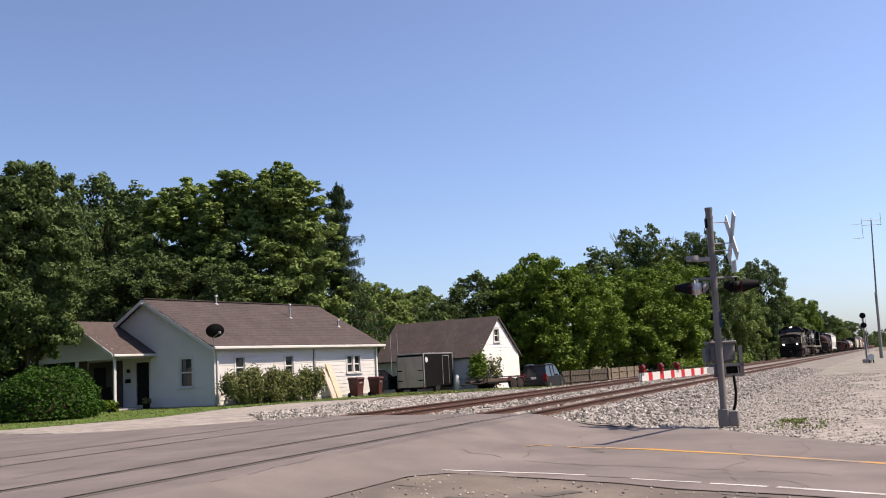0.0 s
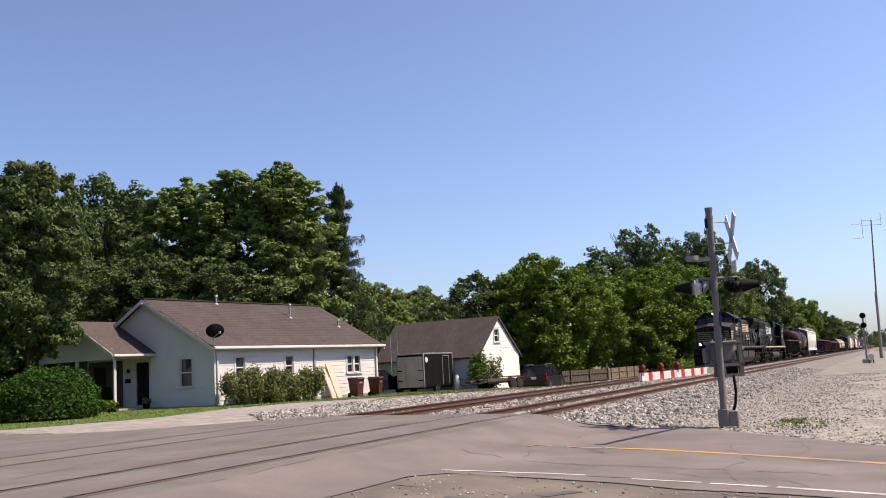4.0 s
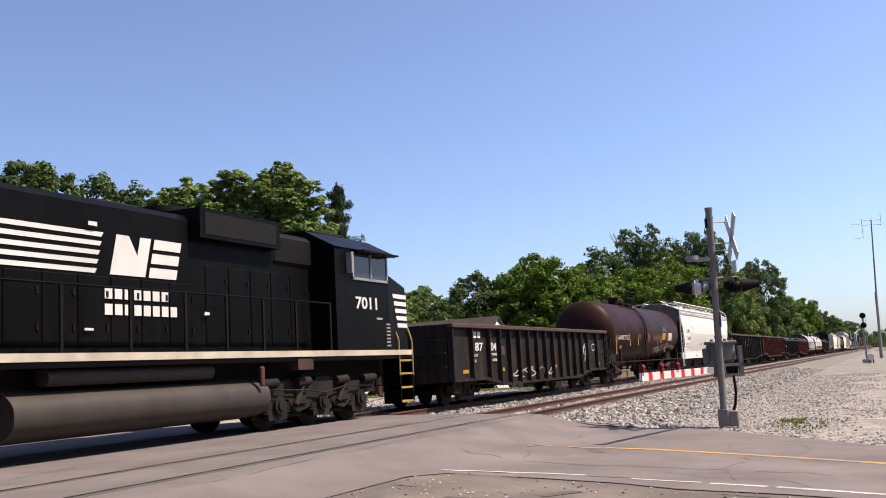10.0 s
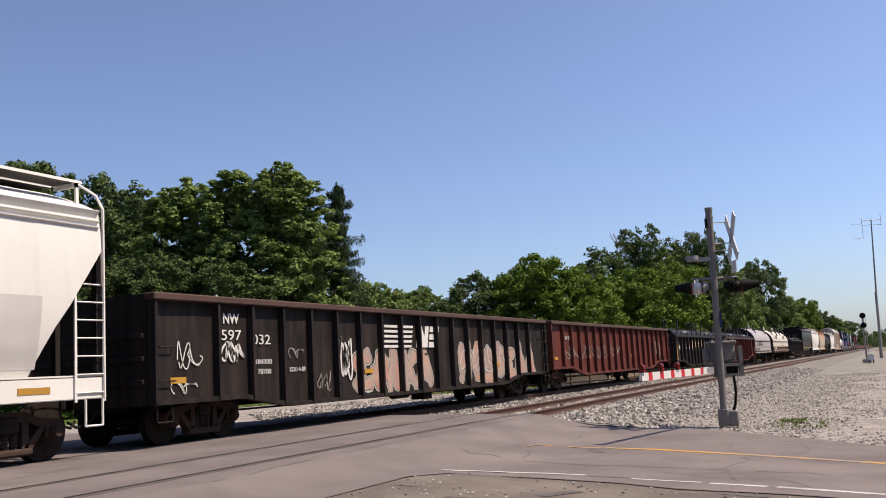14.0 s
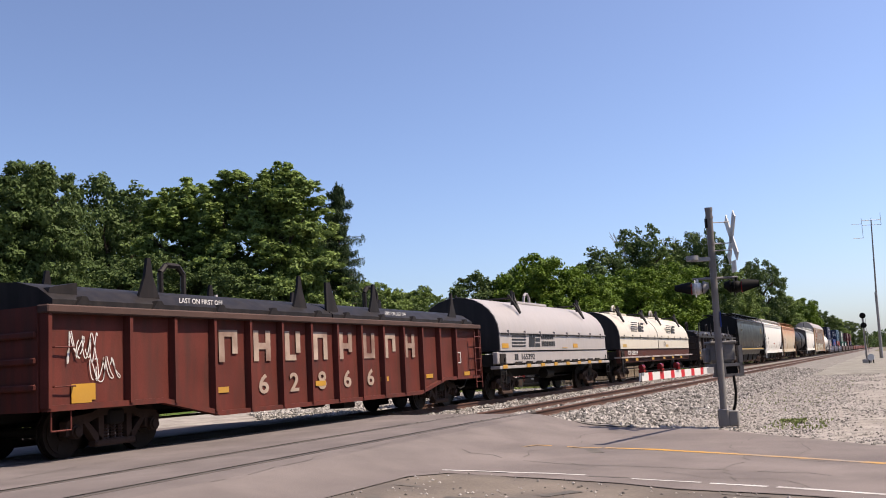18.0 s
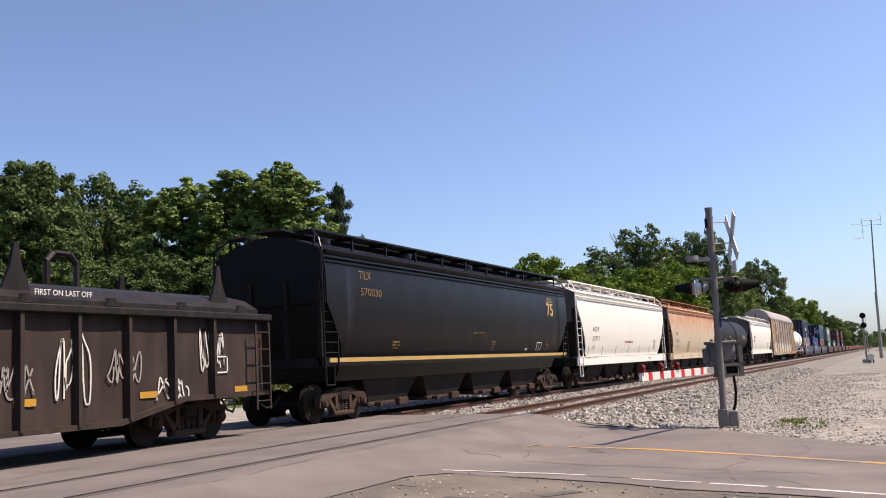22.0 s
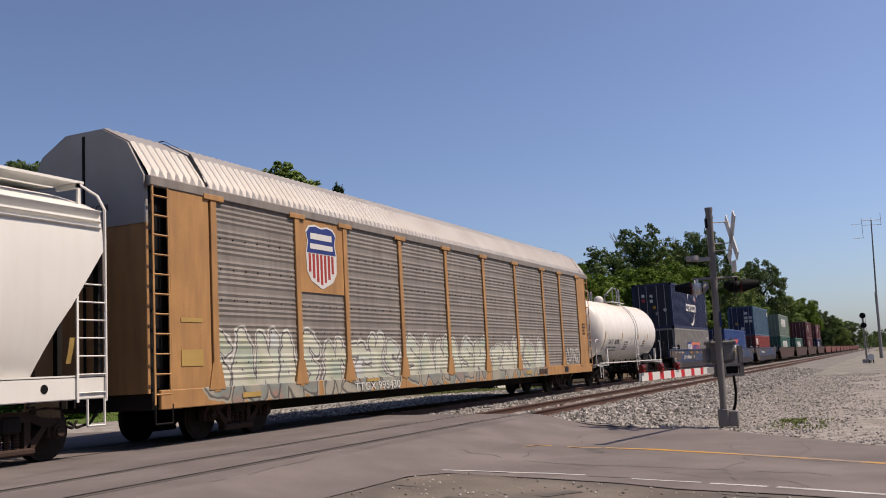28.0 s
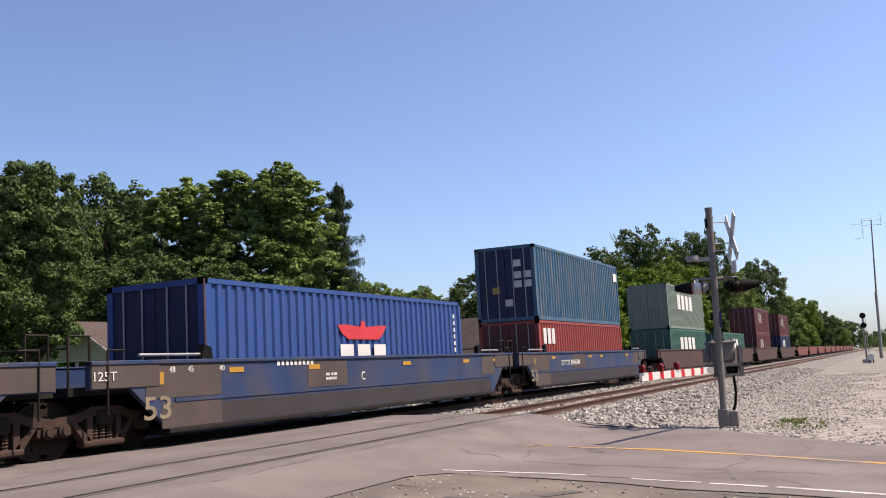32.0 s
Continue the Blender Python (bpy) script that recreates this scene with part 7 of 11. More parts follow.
# -- emblems drawn as plain shapes --
def emblem(car, x0, z0, h, y, material, stripes=3.0, gap=0.15, mark=True, rows=5):
    """A striped flag with slanted blocks, in the livery's colour."""
    step = h / (rows * 2 - 1)
    for i in range(rows):
        z = z0 + 2 * i * step
        d = 0.5 * i * step
        part("stripe", S().xz([(x0 + d * 0.3, z), (x0 + stripes - 0.2 + d, z), (x0 + stripes - 0.15 + d, z + step), (x0 + d * 0.3, z + step)], y, y - 0.006), material, car)
    if mark:
        a = x0 + stripes + gap
        w = h * 1.32
        part("emblem", S().xz([(a, z0), (a + w * 0.92, z0), (a + w * 1.10, z0 + h), (a + w * 0.80, z0 + h), (a + w * 0.72, z0 + h * 0.52), (a + w * 0.50, z0 + h), (a + w * 0.18, z0 + h)], y, y - 0.006), material, car)
        b = a + w * 1.02
        q = h / 5
        for f0, f1 in ((0.0, 1.3), (1.85, 3.15), (3.7, 5.0)):
            part("emblem_block", S().xz([(b + w * 0.036 * f0, z0 + f0 * q), (b + w * (0.78 + 0.036 * f0), z0 + f0 * q), (b + w * (0.78 + 0.036 * f1), z0 + f1 * q), (b + w * 0.036 * f1, z0 + f1 * q)], y, y - 0.006), material, car)


def word(car, x, z, h, n, y, material, wide=0.75, name="lettering", gap=0.25):
    """n upright blocks in a row: a word of n characters."""
    bars([(x + i * h * wide, x + i * h * wide + h * wide * (1 - gap), z, z + h) for i in range(n)], y, material, car, name)


def smallprint(car, x, z, y, material, rows=2, chars=7, h=0.06, seed=1):
    rng = random.Random(seed)
    cells = []
    for r in range(rows):
        xx = x
        for _ in range(chars):
            w = h * rng.uniform(0.4, 0.8)
            if rng.random() > 0.15:
                cells.append((xx, xx + w, z - r * h * 1.6, z - r * h * 1.6 + h))
            xx += w + h * 0.25
    bars(cells, y, material, car, "small_print", 0.004)


def scrawl(car, x0, x1, z0, z1, y, material, seed, n=6, width=0.05, name="spray_scrawl"):
    """Looping spray-paint strokes without any readable word."""
    rng = random.Random(seed)
    s = S()
    for i in range(n):
        cx = x0 + (x1 - x0) * (i + 0.5) / n
        px, pz = None, None
        a0, k, ph = rng.uniform(0, 6.28), rng.uniform(1.1, 2.2), rng.uniform(0, 3)
        ra, rb, sw = rng.uniform(0.5, 0.75), rng.uniform(0.6, 1.0), rng.uniform(-0.25, 0.25)
        for j in range(24):
            a = a0 + j * 0.26
            x = cx + (x1 - x0) / n * (ra * math.cos(a) + sw * math.sin(2.3 * a))
            z = (z0 + z1) / 2 + (z1 - z0) / 2 * (rb * math.sin(a * k + ph) + sw * math.cos(3.1 * a))
            z = min(max(z, z0), z1)
            if px is not None:
                d = Vector((x - px, 0, z - pz))
                if d.length > 1e-3:
                    p = Vector((-d.z, 0, d.x)).normalized() * width * 0.5
                    s.add([(px + p.x, y - 0.006, pz + p.z), (px - p.x, y - 0.006, pz - p.z), (x - p.x, y - 0.006, z - p.z), (x + p.x, y - 0.006, z + p.z)], [(0, 1, 2, 3)])
            px, pz = x, z
    return tagged(part(name, s, material, car), kind="stuff")


def loco_truck(car, x, gap, dusty, r=0.533):
    mat = "under" if dusty else "under_dark"
    b = part("truck", S().box(-gap - 0.7, gap + 0.7, -0.5, 0.5, 0.6, 0.95, 0.05).box(-0.5, 0.5, -0.95, 0.95, 0.75, 1.2, 0.05), "under_dark", car, "three-axle locomotive truck", pose(x, 0, 0))
    for g in (-1, 1):
        s = S()
        y0, y1 = (g * 1.05, g * 1.2) if g > 0 else (-1.2, -1.05)
        prof = [(-gap - 0.75, 0.66), (-gap - 0.70, 0.98), (-gap + 0.40, 1.06), (-gap * 0.55, 0.94), (-0.40, 0.94), (-0.15, 1.10), (gap * 0.45, 1.06), (gap - 0.4, 0.94), (gap + 0.70, 0.98), (gap + 0.75, 0.66),
                (gap + 0.36, 0.64), (gap - 0.36, 0.64), (gap - 0.55, 0.42), (gap * 0.55, 0.34), (0.55, 0.42), (0.36, 0.62), (-0.36, 0.62), (-0.55, 0.42), (-gap * 0.55, 0.34), (-gap + 0.55, 0.42), (-gap + 0.36, 0.64), (-gap - 0.36, 0.64)]
        s.xz(prof, y0, y1)
        part("side_frame", s, mat, b)
        for dx in (-gap * 0.52, gap * 0.52):
            o = g * 1.2
            part("frame_pocket", S().box(dx - 0.20, dx + 0.20, min(o, o + g * 0.05), max(o, o + g * 0.05), 0.50, 0.84, 0.03), "under_dark", b, "dark recess plate")
            part("damper", S().cyl((dx - 0.28, g * 1.27, 0.50), (dx + 0.05, g * 1.27, 0.92), 0.05, 10).cyl((dx - 0.28, g * 1.27, 0.50), (dx - 0.12, g * 1.27, 0.70), 0.07, 10), mat, b)
        for dx in (-gap, 0, gap):
            j = S()
            j.xz([(dx - 0.34, 0.22), (dx + 0.34, 0.22), (dx + 0.36, 0.50), (dx + 0.26, 0.72), (dx + 0.16, 0.86), (dx - 0.16, 0.86), (dx - 0.26, 0.72), (dx - 0.36, 0.50)], g * 1.04, g * 1.18)
            j.cyl((dx, g * 1.17, r), (dx, g * 1.26, r), 0.19, 18).cyl((dx, g * 1.26, r), (dx, g * 1.30, r), 0.11, 12)
            for q in (-0.40, 0.40):
                for i in range(4):
                    j.cyl((dx + q, g * 1.12, 0.36 + i * 0.06), (dx + q, g * 1.12, 0.40 + i * 0.06), 0.075, 9)
            part("journal_box", j, mat, b)
            part("brake_shoe", S().xz([(dx + 0.58, 0.30), (dx + 0.68, 0.34), (dx + 0.66, 0.80), (dx + 0.54, 0.74)], g * 0.70, g * 0.86), "under_dark", b)
        part("brake_hanger", S().box(-gap - 0.62, gap + 0.62, min(g * 0.88, g * 0.96), max(g * 0.88, g * 0.96), 0.24, 0.34, 0.02), "under_dark", b)
        for dx, w in ((-gap - 0.45, 0.3), (gap + 0.35, 0.3), (-gap * 0.5, 0.25), (gap * 0.45, 0.25)):
            c = S().cyl((dx - w, g * 1.25, 0.98), (dx + w, g * 1.25, 1.0), 0.105, 12).cyl((dx + w, g * 1.25, 1.0), (dx + w + 0.1, g * 1.25, 1.0), 0.05, 8)
            part("brake_cylinder", c, mat, b)
        t = S().tube([(-gap - 0.5, g * 1.28, 0.86), (-gap * 0.4, g * 1.3, 0.8), (0, g * 1.3, 0.72), (gap * 0.5, g * 1.3, 0.84), (gap + 0.4, g * 1.28, 0.8)], 0.018)
        part("sand_hose", t, "under_dark", b)
    for dx in (-gap, 0, gap):
        w = part("wheelset", alike("wheel%.2f" % r, lambda: wheelset_mesh(r)), None, b, at=pose(dx, 0, r))
        WHEELS.append((w, dx, r))


def handrail(car, xs, z0, z1, y, material, posts="black"):
    s = S().tube([(x, y, z1) for x in (xs[0], xs[-1])], 0.022)
    part("handrail", s, material, car)
    for x in xs:
        part("stanchion", S().box(x - 0.028, x + 0.028, y - 0.02, y + 0.02, z0 - 0.1, z1 + 0.02), posts, car)


def step_well(car, x0, x1, y, material, edge, rail):
    g = -1 if y < 0 else 1
    for x in (x0, x1 - 0.05):
        part("step_frame", S().box(x, x + 0.05, min(y, y - g * 0.5), max(y, y - g * 0.5), 0.28, 1.55), material, car)
    for z in (0.30, 0.66, 1.02, 1.36):
        part("step", S().box(x0, x1, min(y, y - g * 0.35), max(y, y - g * 0.35), z, z + 0.05), edge, car)
    for x in (x0, x1):
        part("grab_rail", S().tube([(x, y, 1.0), (x, y, 1.9), (x - 0.25 * (1 if x == x0 else -1) * 0, y - g * 0.25, 2.65), (x, y - g * 0.55, 2.75)], 0.022), rail, car)


def door_row(car, x0, x1, n, z0, z1, y, material):
    w = (x1 - x0) / n
    for i in range(n):
        a = x0 + i * w
        d = part("hood_door", S().box(a + 0.02, a + w - 0.02, y - 0.022, y + 0.01, z0, z1, 0.012), material, car)
        for zl in (z0 + 0.25, z1 - 0.36):
            part("latch", S().box(a + w - 0.12, a + w - 0.07, y - 0.045, y - 0.02, zl, zl + 0.11), "black", d)


def grille(car, x0, x1, z0, z1, y, n=14, upright=False, name="radiator_grille"):
    f = S().box(x0, x1, y - 0.03, y, z0, z0 + 0.05).box(x0, x1, y - 0.03, y, z1 - 0.05, z1).box(x0, x0 + 0.05, y - 0.03, y, z0, z1).box(x1 - 0.05, x1, y - 0.03, y, z0, z1)
    for i in range(n):
        if upright:
            x = x0 + (i + 0.5) * (x1 - x0) / n
            f.box(x - 0.012, x + 0.012, y - 0.02, y - 0.003, z0, z1)
        else:
            z = z0 + (i + 0.5) * (z1 - z0) / n
            f.box(x0, x1, y - 0.02, y - 0.003, z - 0.008, z + 0.008)
    g = part(name, f, "black", car)
    part("screen", S().box(x0 + 0.02, x1 - 0.02, y - 0.006, y + 0.004, z0 + 0.02, z1 - 0.02), "dark", g)


def lead_locomotive(u):
    c = vehicle("locomotive", u, "sooty black wide-cab diesel locomotive with cream stripes, headlights lit", "locomotive", "locomotives")
    k = "loco_black"
    part("frame", S().box(0.05, 21.5, -1.5, 1.5, 1.46, 1.66, 0.02), "under_dark", c)
    part("sill", S().box(1.1, 7.0, -1.56, -1.49, 1.38, 1.72).box(7.0, 21.4, -1.56, -1.49, 1.56, 1.70).box(1.1, 21.4, 1.49, 1.56, 1.5, 1.7), "loco_tan", c, "sill coated in tan dust")
    part("centre_sill", S().box(0.6, 21, -0.75, 0.75, 0.95, 1.5), "under_dark", c)
    # plow and front platform
    plow = S()
    plow.loft([[(0.05, -1.5, 0.15), (-0.45, 0, 0.15), (0.05, 1.5, 0.15), (0.25, 1.5, 0.15), (0.25, -1.5, 0.15)], [(0.1, -1.5, 0.95), (-0.12, 0, 0.95), (0.1, 1.5, 0.95), (0.25, 1.5, 0.95), (0.25, -1.5, 0.95)]])
    part("snow_plow", plow, "black", c, "black snow plow")
    part("pilot", S().box(0.1, 0.3, -1.52, 1.52, 0.9, 1.66, 0.04), "black", c)
    for g in (-1, 1):
        step_well(c, 0.3, 1.05, g * 1.5, k, "loco_tan", "under")
        dl = part("ditch_light", S().cyl((0.32, g * 0.95, 1.95), (0.20, g * 0.95, 1.95), 0.14, 16).cyl((0.20, g * 0.95, 1.95), (0.04, g * 0.95, 1.95), 0.14, 16, 0.14, False), "black", c)
        part("lens", S().cyl((0.20, g * 0.95, 1.95), (0.18, g * 0.95, 1.95), 0.085, 16), "headlight", dl, "lit ditch light")
    for g in (-1, 1):
        part("front_rail", S().tube([(0.15, g * 1.3, 1.66), (0.15, g * 1.3, 2.65), (0.15, g * 1.22, 2.75), (0.15, g * 0.62, 2.75), (0.15, g * 0.55, 2.65), (0.15, g * 0.55, 1.66)], 0.022), "under", c)
        part("air_hose", S().tube([(0.08, g * 0.45, 1.05), (-0.1, g * 0.46, 0.85), (-0.16, g * 0.5, 0.55), (-0.1, g * 0.55, 0.42)], 0.03), "dark", c)
        for j, y in enumerate((0.7, 0.82, 0.94)):
            part("jumper_hose", S().tube([(0.08, g * y, 1.42), (-0.06, g * y, 1.30), (-0.10, g * y, 1.05), (-0.04, g * y, 0.85)], 0.026), "dark", c)
    part("cut_lever", S().tube([(0.0, -1.4, 1.30), (-0.06, -1.2, 1.22), (-0.06, 1.2, 1.22), (0.0, 1.4, 1.30)], 0.02), "under", c)
    part("anticlimber", S().box(-0.12, 0.15, -0.75, 0.75, 1.56, 1.68, 0.02), "black", c)
    part("nose_lamp", S().box(1.02, 1.10, -0.2, 0.2, 3.22, 3.34, 0.02), "black", c)
    # nose, cab and windshield
    nose = S().loft([[(1.12, -1.42, 1.66), (1.12, 1.42, 1.66), (1.15, 1.42, 3.24), (1.05, 0.5, 3.42), (1.05, -0.5, 3.42), (1.15, -1.42, 3.24)],
                     [(2.75, -1.54, 1.66), (2.75, 1.54, 1.66), (2.6, 1.54, 3.62), (2.6, 0.5, 3.74), (2.6, -0.5, 3.74), (2.6, -1.54, 3.62)]])
    part("nose", nose, k, c, smooth=0)
    # dusty plate over the nose top, its sunlight put into a paler colour
    part("nose_top", S().loft([[(1.06, -0.5, 3.425), (1.06, 0.5, 3.425), (2.52, 0.5, 3.73), (2.52, -0.5, 3.73)], [(1.06, -0.5, 3.435), (1.06, 0.5, 3.435), (2.52, 0.5, 3.74), (2.52, -0.5, 3.74)]]).loft([[(1.16, -1.40, 3.25), (1.06, -0.5, 3.427), (2.52, -0.5, 3.732), (2.52, -1.5, 3.615)], [(1.16, -1.40, 3.26), (1.06, -0.5, 3.437), (2.52, -0.5, 3.742), (2.52, -1.5, 3.625)]]), "tank_dust", c, "dusty nose top, sunlight put into its paler colour", smooth=0)
    cab = S().loft([[(x, -1.55, 1.66), (x, 1.55, 1.66), (x + a, 1.55, 4.12), (x + a, 0.85, 4.58), (x + a, -0.85, 4.58), (x + a, -1.55, 4.12)] for x, a in ((2.55, 0.28), (4.74, 0.0))])
    part("cab", cab, k, c, smooth=0)
    roof = S().loft([[(x, -1.60, 4.10), (x, -0.87, 4.60), (x, 0.87, 4.60), (x, 1.60, 4.10), (x, 1.55, 4.06), (x, 0.85, 4.55), (x, -0.85, 4.55), (x, -1.55, 4.06)] for x in (2.62, 4.78)])
    part("cab_roof", roof, k, c, smooth=0)
    for i, (y0, y1) in enumerate(((-1.40, -0.78), (-0.70, 0.70), (0.78, 1.40))):
        t = 4.10 if i != 1 else 4.28
        part("windshield", S().loft([[(2.50, y0, 3.70), (2.50, y1, 3.70), (2.72, y1, t), (2.72, y0, t)], [(2.58, y0, 3.70), (2.58, y1, 3.70), (2.8, y1, t), (2.8, y0, t)]]), "window", c)
    part("headlight_box", S().box(2.62, 2.85, -0.32, 0.32, 4.34, 4.60, 0.03), "black", c)
    for y in (-0.14, 0.14):
        part("headlight", S().cyl((2.64, y, 4.47), (2.60, y, 4.47), 0.062, 16), "headlight", c, "lit headlight")
        part("headlight_hood", S().cyl((2.64, y, 4.47), (2.48, y, 4.47), 0.115, 16, 0.115, False), "black", c)
    for y in (-0.95, 0.42):
        part("number_board", S().box(2.62, 2.80, y, y + 0.53, 4.36, 4.56), "under_dark", c)
    part("wiper", S().tube([(2.46, -0.3, 3.72), (2.56, -1.1, 3.95)], 0.012).tube([(2.46, 0.3, 3.72), (2.56, 1.0, 3.95)], 0.012), "black", c)
    part("horn", S().cyl((3.4, 0, 4.66), (3.0, 0.05, 4.68), 0.03, 8, 0.08).cyl((3.4, 0.15, 4.66), (3.05, 0.2, 4.66), 0.03, 8, 0.07).box(3.3, 3.5, -0.1, 0.25, 4.56, 4.66), "black", c)
    part("antenna", S().box(3.7, 4.3, -0.3, 0.3, 4.58, 4.68, 0.03), "loco_black", c)
    for g in (-1, 1):
        y = g * 1.55
        w = part("side_window", S().box(3.4, 4.5, min(y, y + g * 0.03), max(y, y + g * 0.03), 3.5, 4.06), "window", c)
        fs = S()
        for x in (3.38, 3.95, 4.50):
            fs.box(x - 0.035, x + 0.035, min(y, y + g * 0.055), max(y, y + g * 0.055), 3.46, 4.1)
        fs.box(3.36, 4.52, min(y, y + g * 0.05), max(y, y + g * 0.05), 3.44, 3.5).box(3.36, 4.52, min(y, y + g * 0.05), max(y, y + g * 0.05), 4.06, 4.1)
        part("window_frame", fs, "galv", w, "bright window frame")
        part("mirror", S().box(3.16, 3.24, min(y, y + g * 0.25), max(y, y + g * 0.25), 3.6, 4.0), "black", c)
    letters("8893", 3.13, 2.98, 0.30, -1.557, "white_paint", c, 1.38, bold=0.02, name="road_number")
    bars([(3.65, 3.76, 2.82, 2.88), (3.8, 3.9, 2.82, 2.88)], -1.556, "white_paint", c, "small_print")
    bars([(4.2, 4.55, 2.62, 2.67)], -1.556, "grey_paint", c, "small_print")
    part("side_door_line", S().box(2.5, 4.6, -1.575, -1.55, 2.50, 2.54).box(2.85, 4.6, -1.57, -1.55, 1.78, 1.81), "black", c)
    for x in (2.9, 3.4, 3.9, 4.5):
        part("hinge", S().box(x, x + 0.07, -1.585, -1.55, 2.44, 2.60), "black", c)
        part("hinge", S().box(x, x + 0.07, -1.58, -1.55, 1.82, 1.94), "black", c)
    # cream stripes round the nose
    st = S()
    for i in range(6):
        z = 2.10 + i * 0.155
        st.add([(1.085 - 0.0 * i, -1.30, z), (1.085, 1.30, z), (1.09, 1.30, z + 0.085), (1.09, -1.30, z + 0.085)], [(0, 1, 2, 3)])
    # darker cream than the side stripes: shade of the nose front put into colour
    part("nose_stripes", st, "nose_cream", c, "faded cream nose stripes, nose shade put into the colour", smooth=0)
    part("nose_emblem", S().xz([(0, 0), (0.1, 0), (0.3, 0.5), (0.38, 0.85), (0.2, 0.78), (0.06, 0.4)], 0, 0.004), "black_paint", c, at=Matrix.Translation((1.078, -0.15, 2.1)) @ pose(0, 0, 0, 0, 0, 90))
    sd = S()
    for i in range(5):
        z = 2.12 + i * 0.18
        e = 1.60 + i * 0.10
        ya, yb = -1.43, -1.43 - (e - 1.13) * 0.075
        sd.add([(1.13, ya - 0.012, z), (e, yb - 0.014, z), (e + 0.06, yb - 0.018, z + 0.105), (1.14, ya - 0.012, z + 0.105)], [(0, 1, 2, 3)])
    part("side_stripes", sd, "livery", c, "faded cream side stripes", smooth=0)
    # hoods
    part("equipment_cabinet", S().box(4.78, 7.0, -1.42, 1.42, 1.66, 3.36, 0.05), k, c)
    part("louvre_cabinet", S().box(4.76, 6.9, -1.15, 1.15, 3.36, 4.40, 0.06), k, c)
    for x0 in (4.95, 5.78):
        lv = S().box(x0, x0 + 0.05, -1.2, -1.15, 3.72, 4.3).box(x0 + 0.72, x0 + 0.77, -1.2, -1.15, 3.72, 4.3)
        for i in range(8):
            lv.box(x0, x0 + 0.77, -1.19, -1.15, 3.74 + i * 0.07, 3.77 + i * 0.07)
        part("louvre", lv, "under", c)
    part("cabinet_grille", S().box(5.75, 6.7, -1.44, -1.42, 2.42, 3.15), "dark", c)
    part("latch_plate", S().box(5.0, 5.1, -1.44, -1.42, 2.6, 2.9), "dark", c)
    part("hood", S().loft([[(x, -0.9, 1.66), (x, 0.9, 1.66), (x, 0.9, 4.30), (x, 0.72, 4.54), (x, -0.72, 4.54), (x, -0.9, 4.30)] for x in (6.9, 11.0)]), k, c, smooth=0)
    part("engine_hood", S().loft([[(x, -0.9, 1.66), (x, 0.9, 1.66), (x, 0.9, 4.02), (x, 0.80, 4.16), (x, 0.62, 4.24), (x, -0.62, 4.24), (x, -0.80, 4.16), (x, -0.9, 4.02)] for x in (11.0, 16.6)]), k, c, smooth=0)
    part("radiator_hood", S().box(16.6, 21.4, -0.88, 0.88, 1.66, 4.1, 0.05), k, c)
    part("radiator_wing", S().loft([[(x, -1.40, 4.05), (x, 1.40, 4.05), (x, 1.40, 4.34), (x, 1.0, 4.50), (x, -1.0, 4.50), (x, -1.40, 4.34)] for x in (16.85, 21.75)]).loft([[(x, -0.9, 3.4), (x, 0.9, 3.4), (x, 1.36, 4.05), (x, -1.36, 4.05)] for x in (17.0, 21.5)]), "under_dark", c, smooth=0)
    part("exhaust_housing", S().box(13.0, 15.0, -0.5, 0.5, 4.2, 4.52, 0.06), "black", c)
    part("exhaust_outlet", S().box(13.4, 14.6, -0.32, 0.32, 4.5, 4.66, 0.03), "black", c)
    part("bell_horn", S().box(11.3, 12.3, -0.12, 0.12, 4.22, 4.34).cyl((11.4, -0.05, 4.42), (11.9, -0.05, 4.42), 0.12, 10).cyl((12.0, 0.05, 4.42), (12.35, 0.05, 4.42), 0.12, 10), "black", c)
    grille(c, 9.2, 10.85, 3.86, 4.28, -0.9, 10)
    door_row(c, 7.3, 11.0, 5, 1.95, 3.75, -0.9, k)
    door_row(c, 11.1, 16.4, 7, 1.95, 3.95, -0.9, k)
    door_row(c, 17.0, 18.9, 2, 2.0, 3.25, -0.88, k)
    door_row(c, 19.6, 21.2, 3, 2.0, 3.25, -0.88, k)
    for x in (17.15, 18.1):
        bars([(x, x + 0.7, 2.55, 3.1), (x, x + 0.7, 2.05, 2.5)], -0.905, "dark", c, "door_screen")
    wheel = S()
    for i in range(16):
        a, b2 = i * math.pi / 8, (i + 1) * math.pi / 8
        wheel.cyl((19.25 + 0.27 * math.cos(a), -1.0, 2.75 + 0.27 * math.sin(a)), (19.25 + 0.27 * math.cos(b2), -1.0, 2.75 + 0.27 * math.sin(b2)), 0.025, 6)
    for a in (0.5, 2.6, 4.7):
        wheel.cyl((19.25, -1.0, 2.75), (19.25 + 0.27 * math.cos(a), -1.0, 2.75 + 0.27 * math.sin(a)), 0.02, 6)
    wheel.cyl((19.25, -0.88, 2.75), (19.25, -1.02, 2.75), 0.06, 10)
    part("brake_wheel", wheel, "grey_paint", c, "pale hand brake wheel")
    part("brake_box", S().box(19.0, 19.5, -0.97, -0.88, 2.0, 3.0, 0.02), "black", c)
    emblem(c, 11.15, 3.06, 0.68, -0.926, "livery", 3.2, 0.02)
    word(c, 14.2, 2.58, 0.22, 7, -0.926, "livery", 1.15)
    word(c, 14.25, 2.29, 0.22, 8, -0.926, "livery", 1.15)
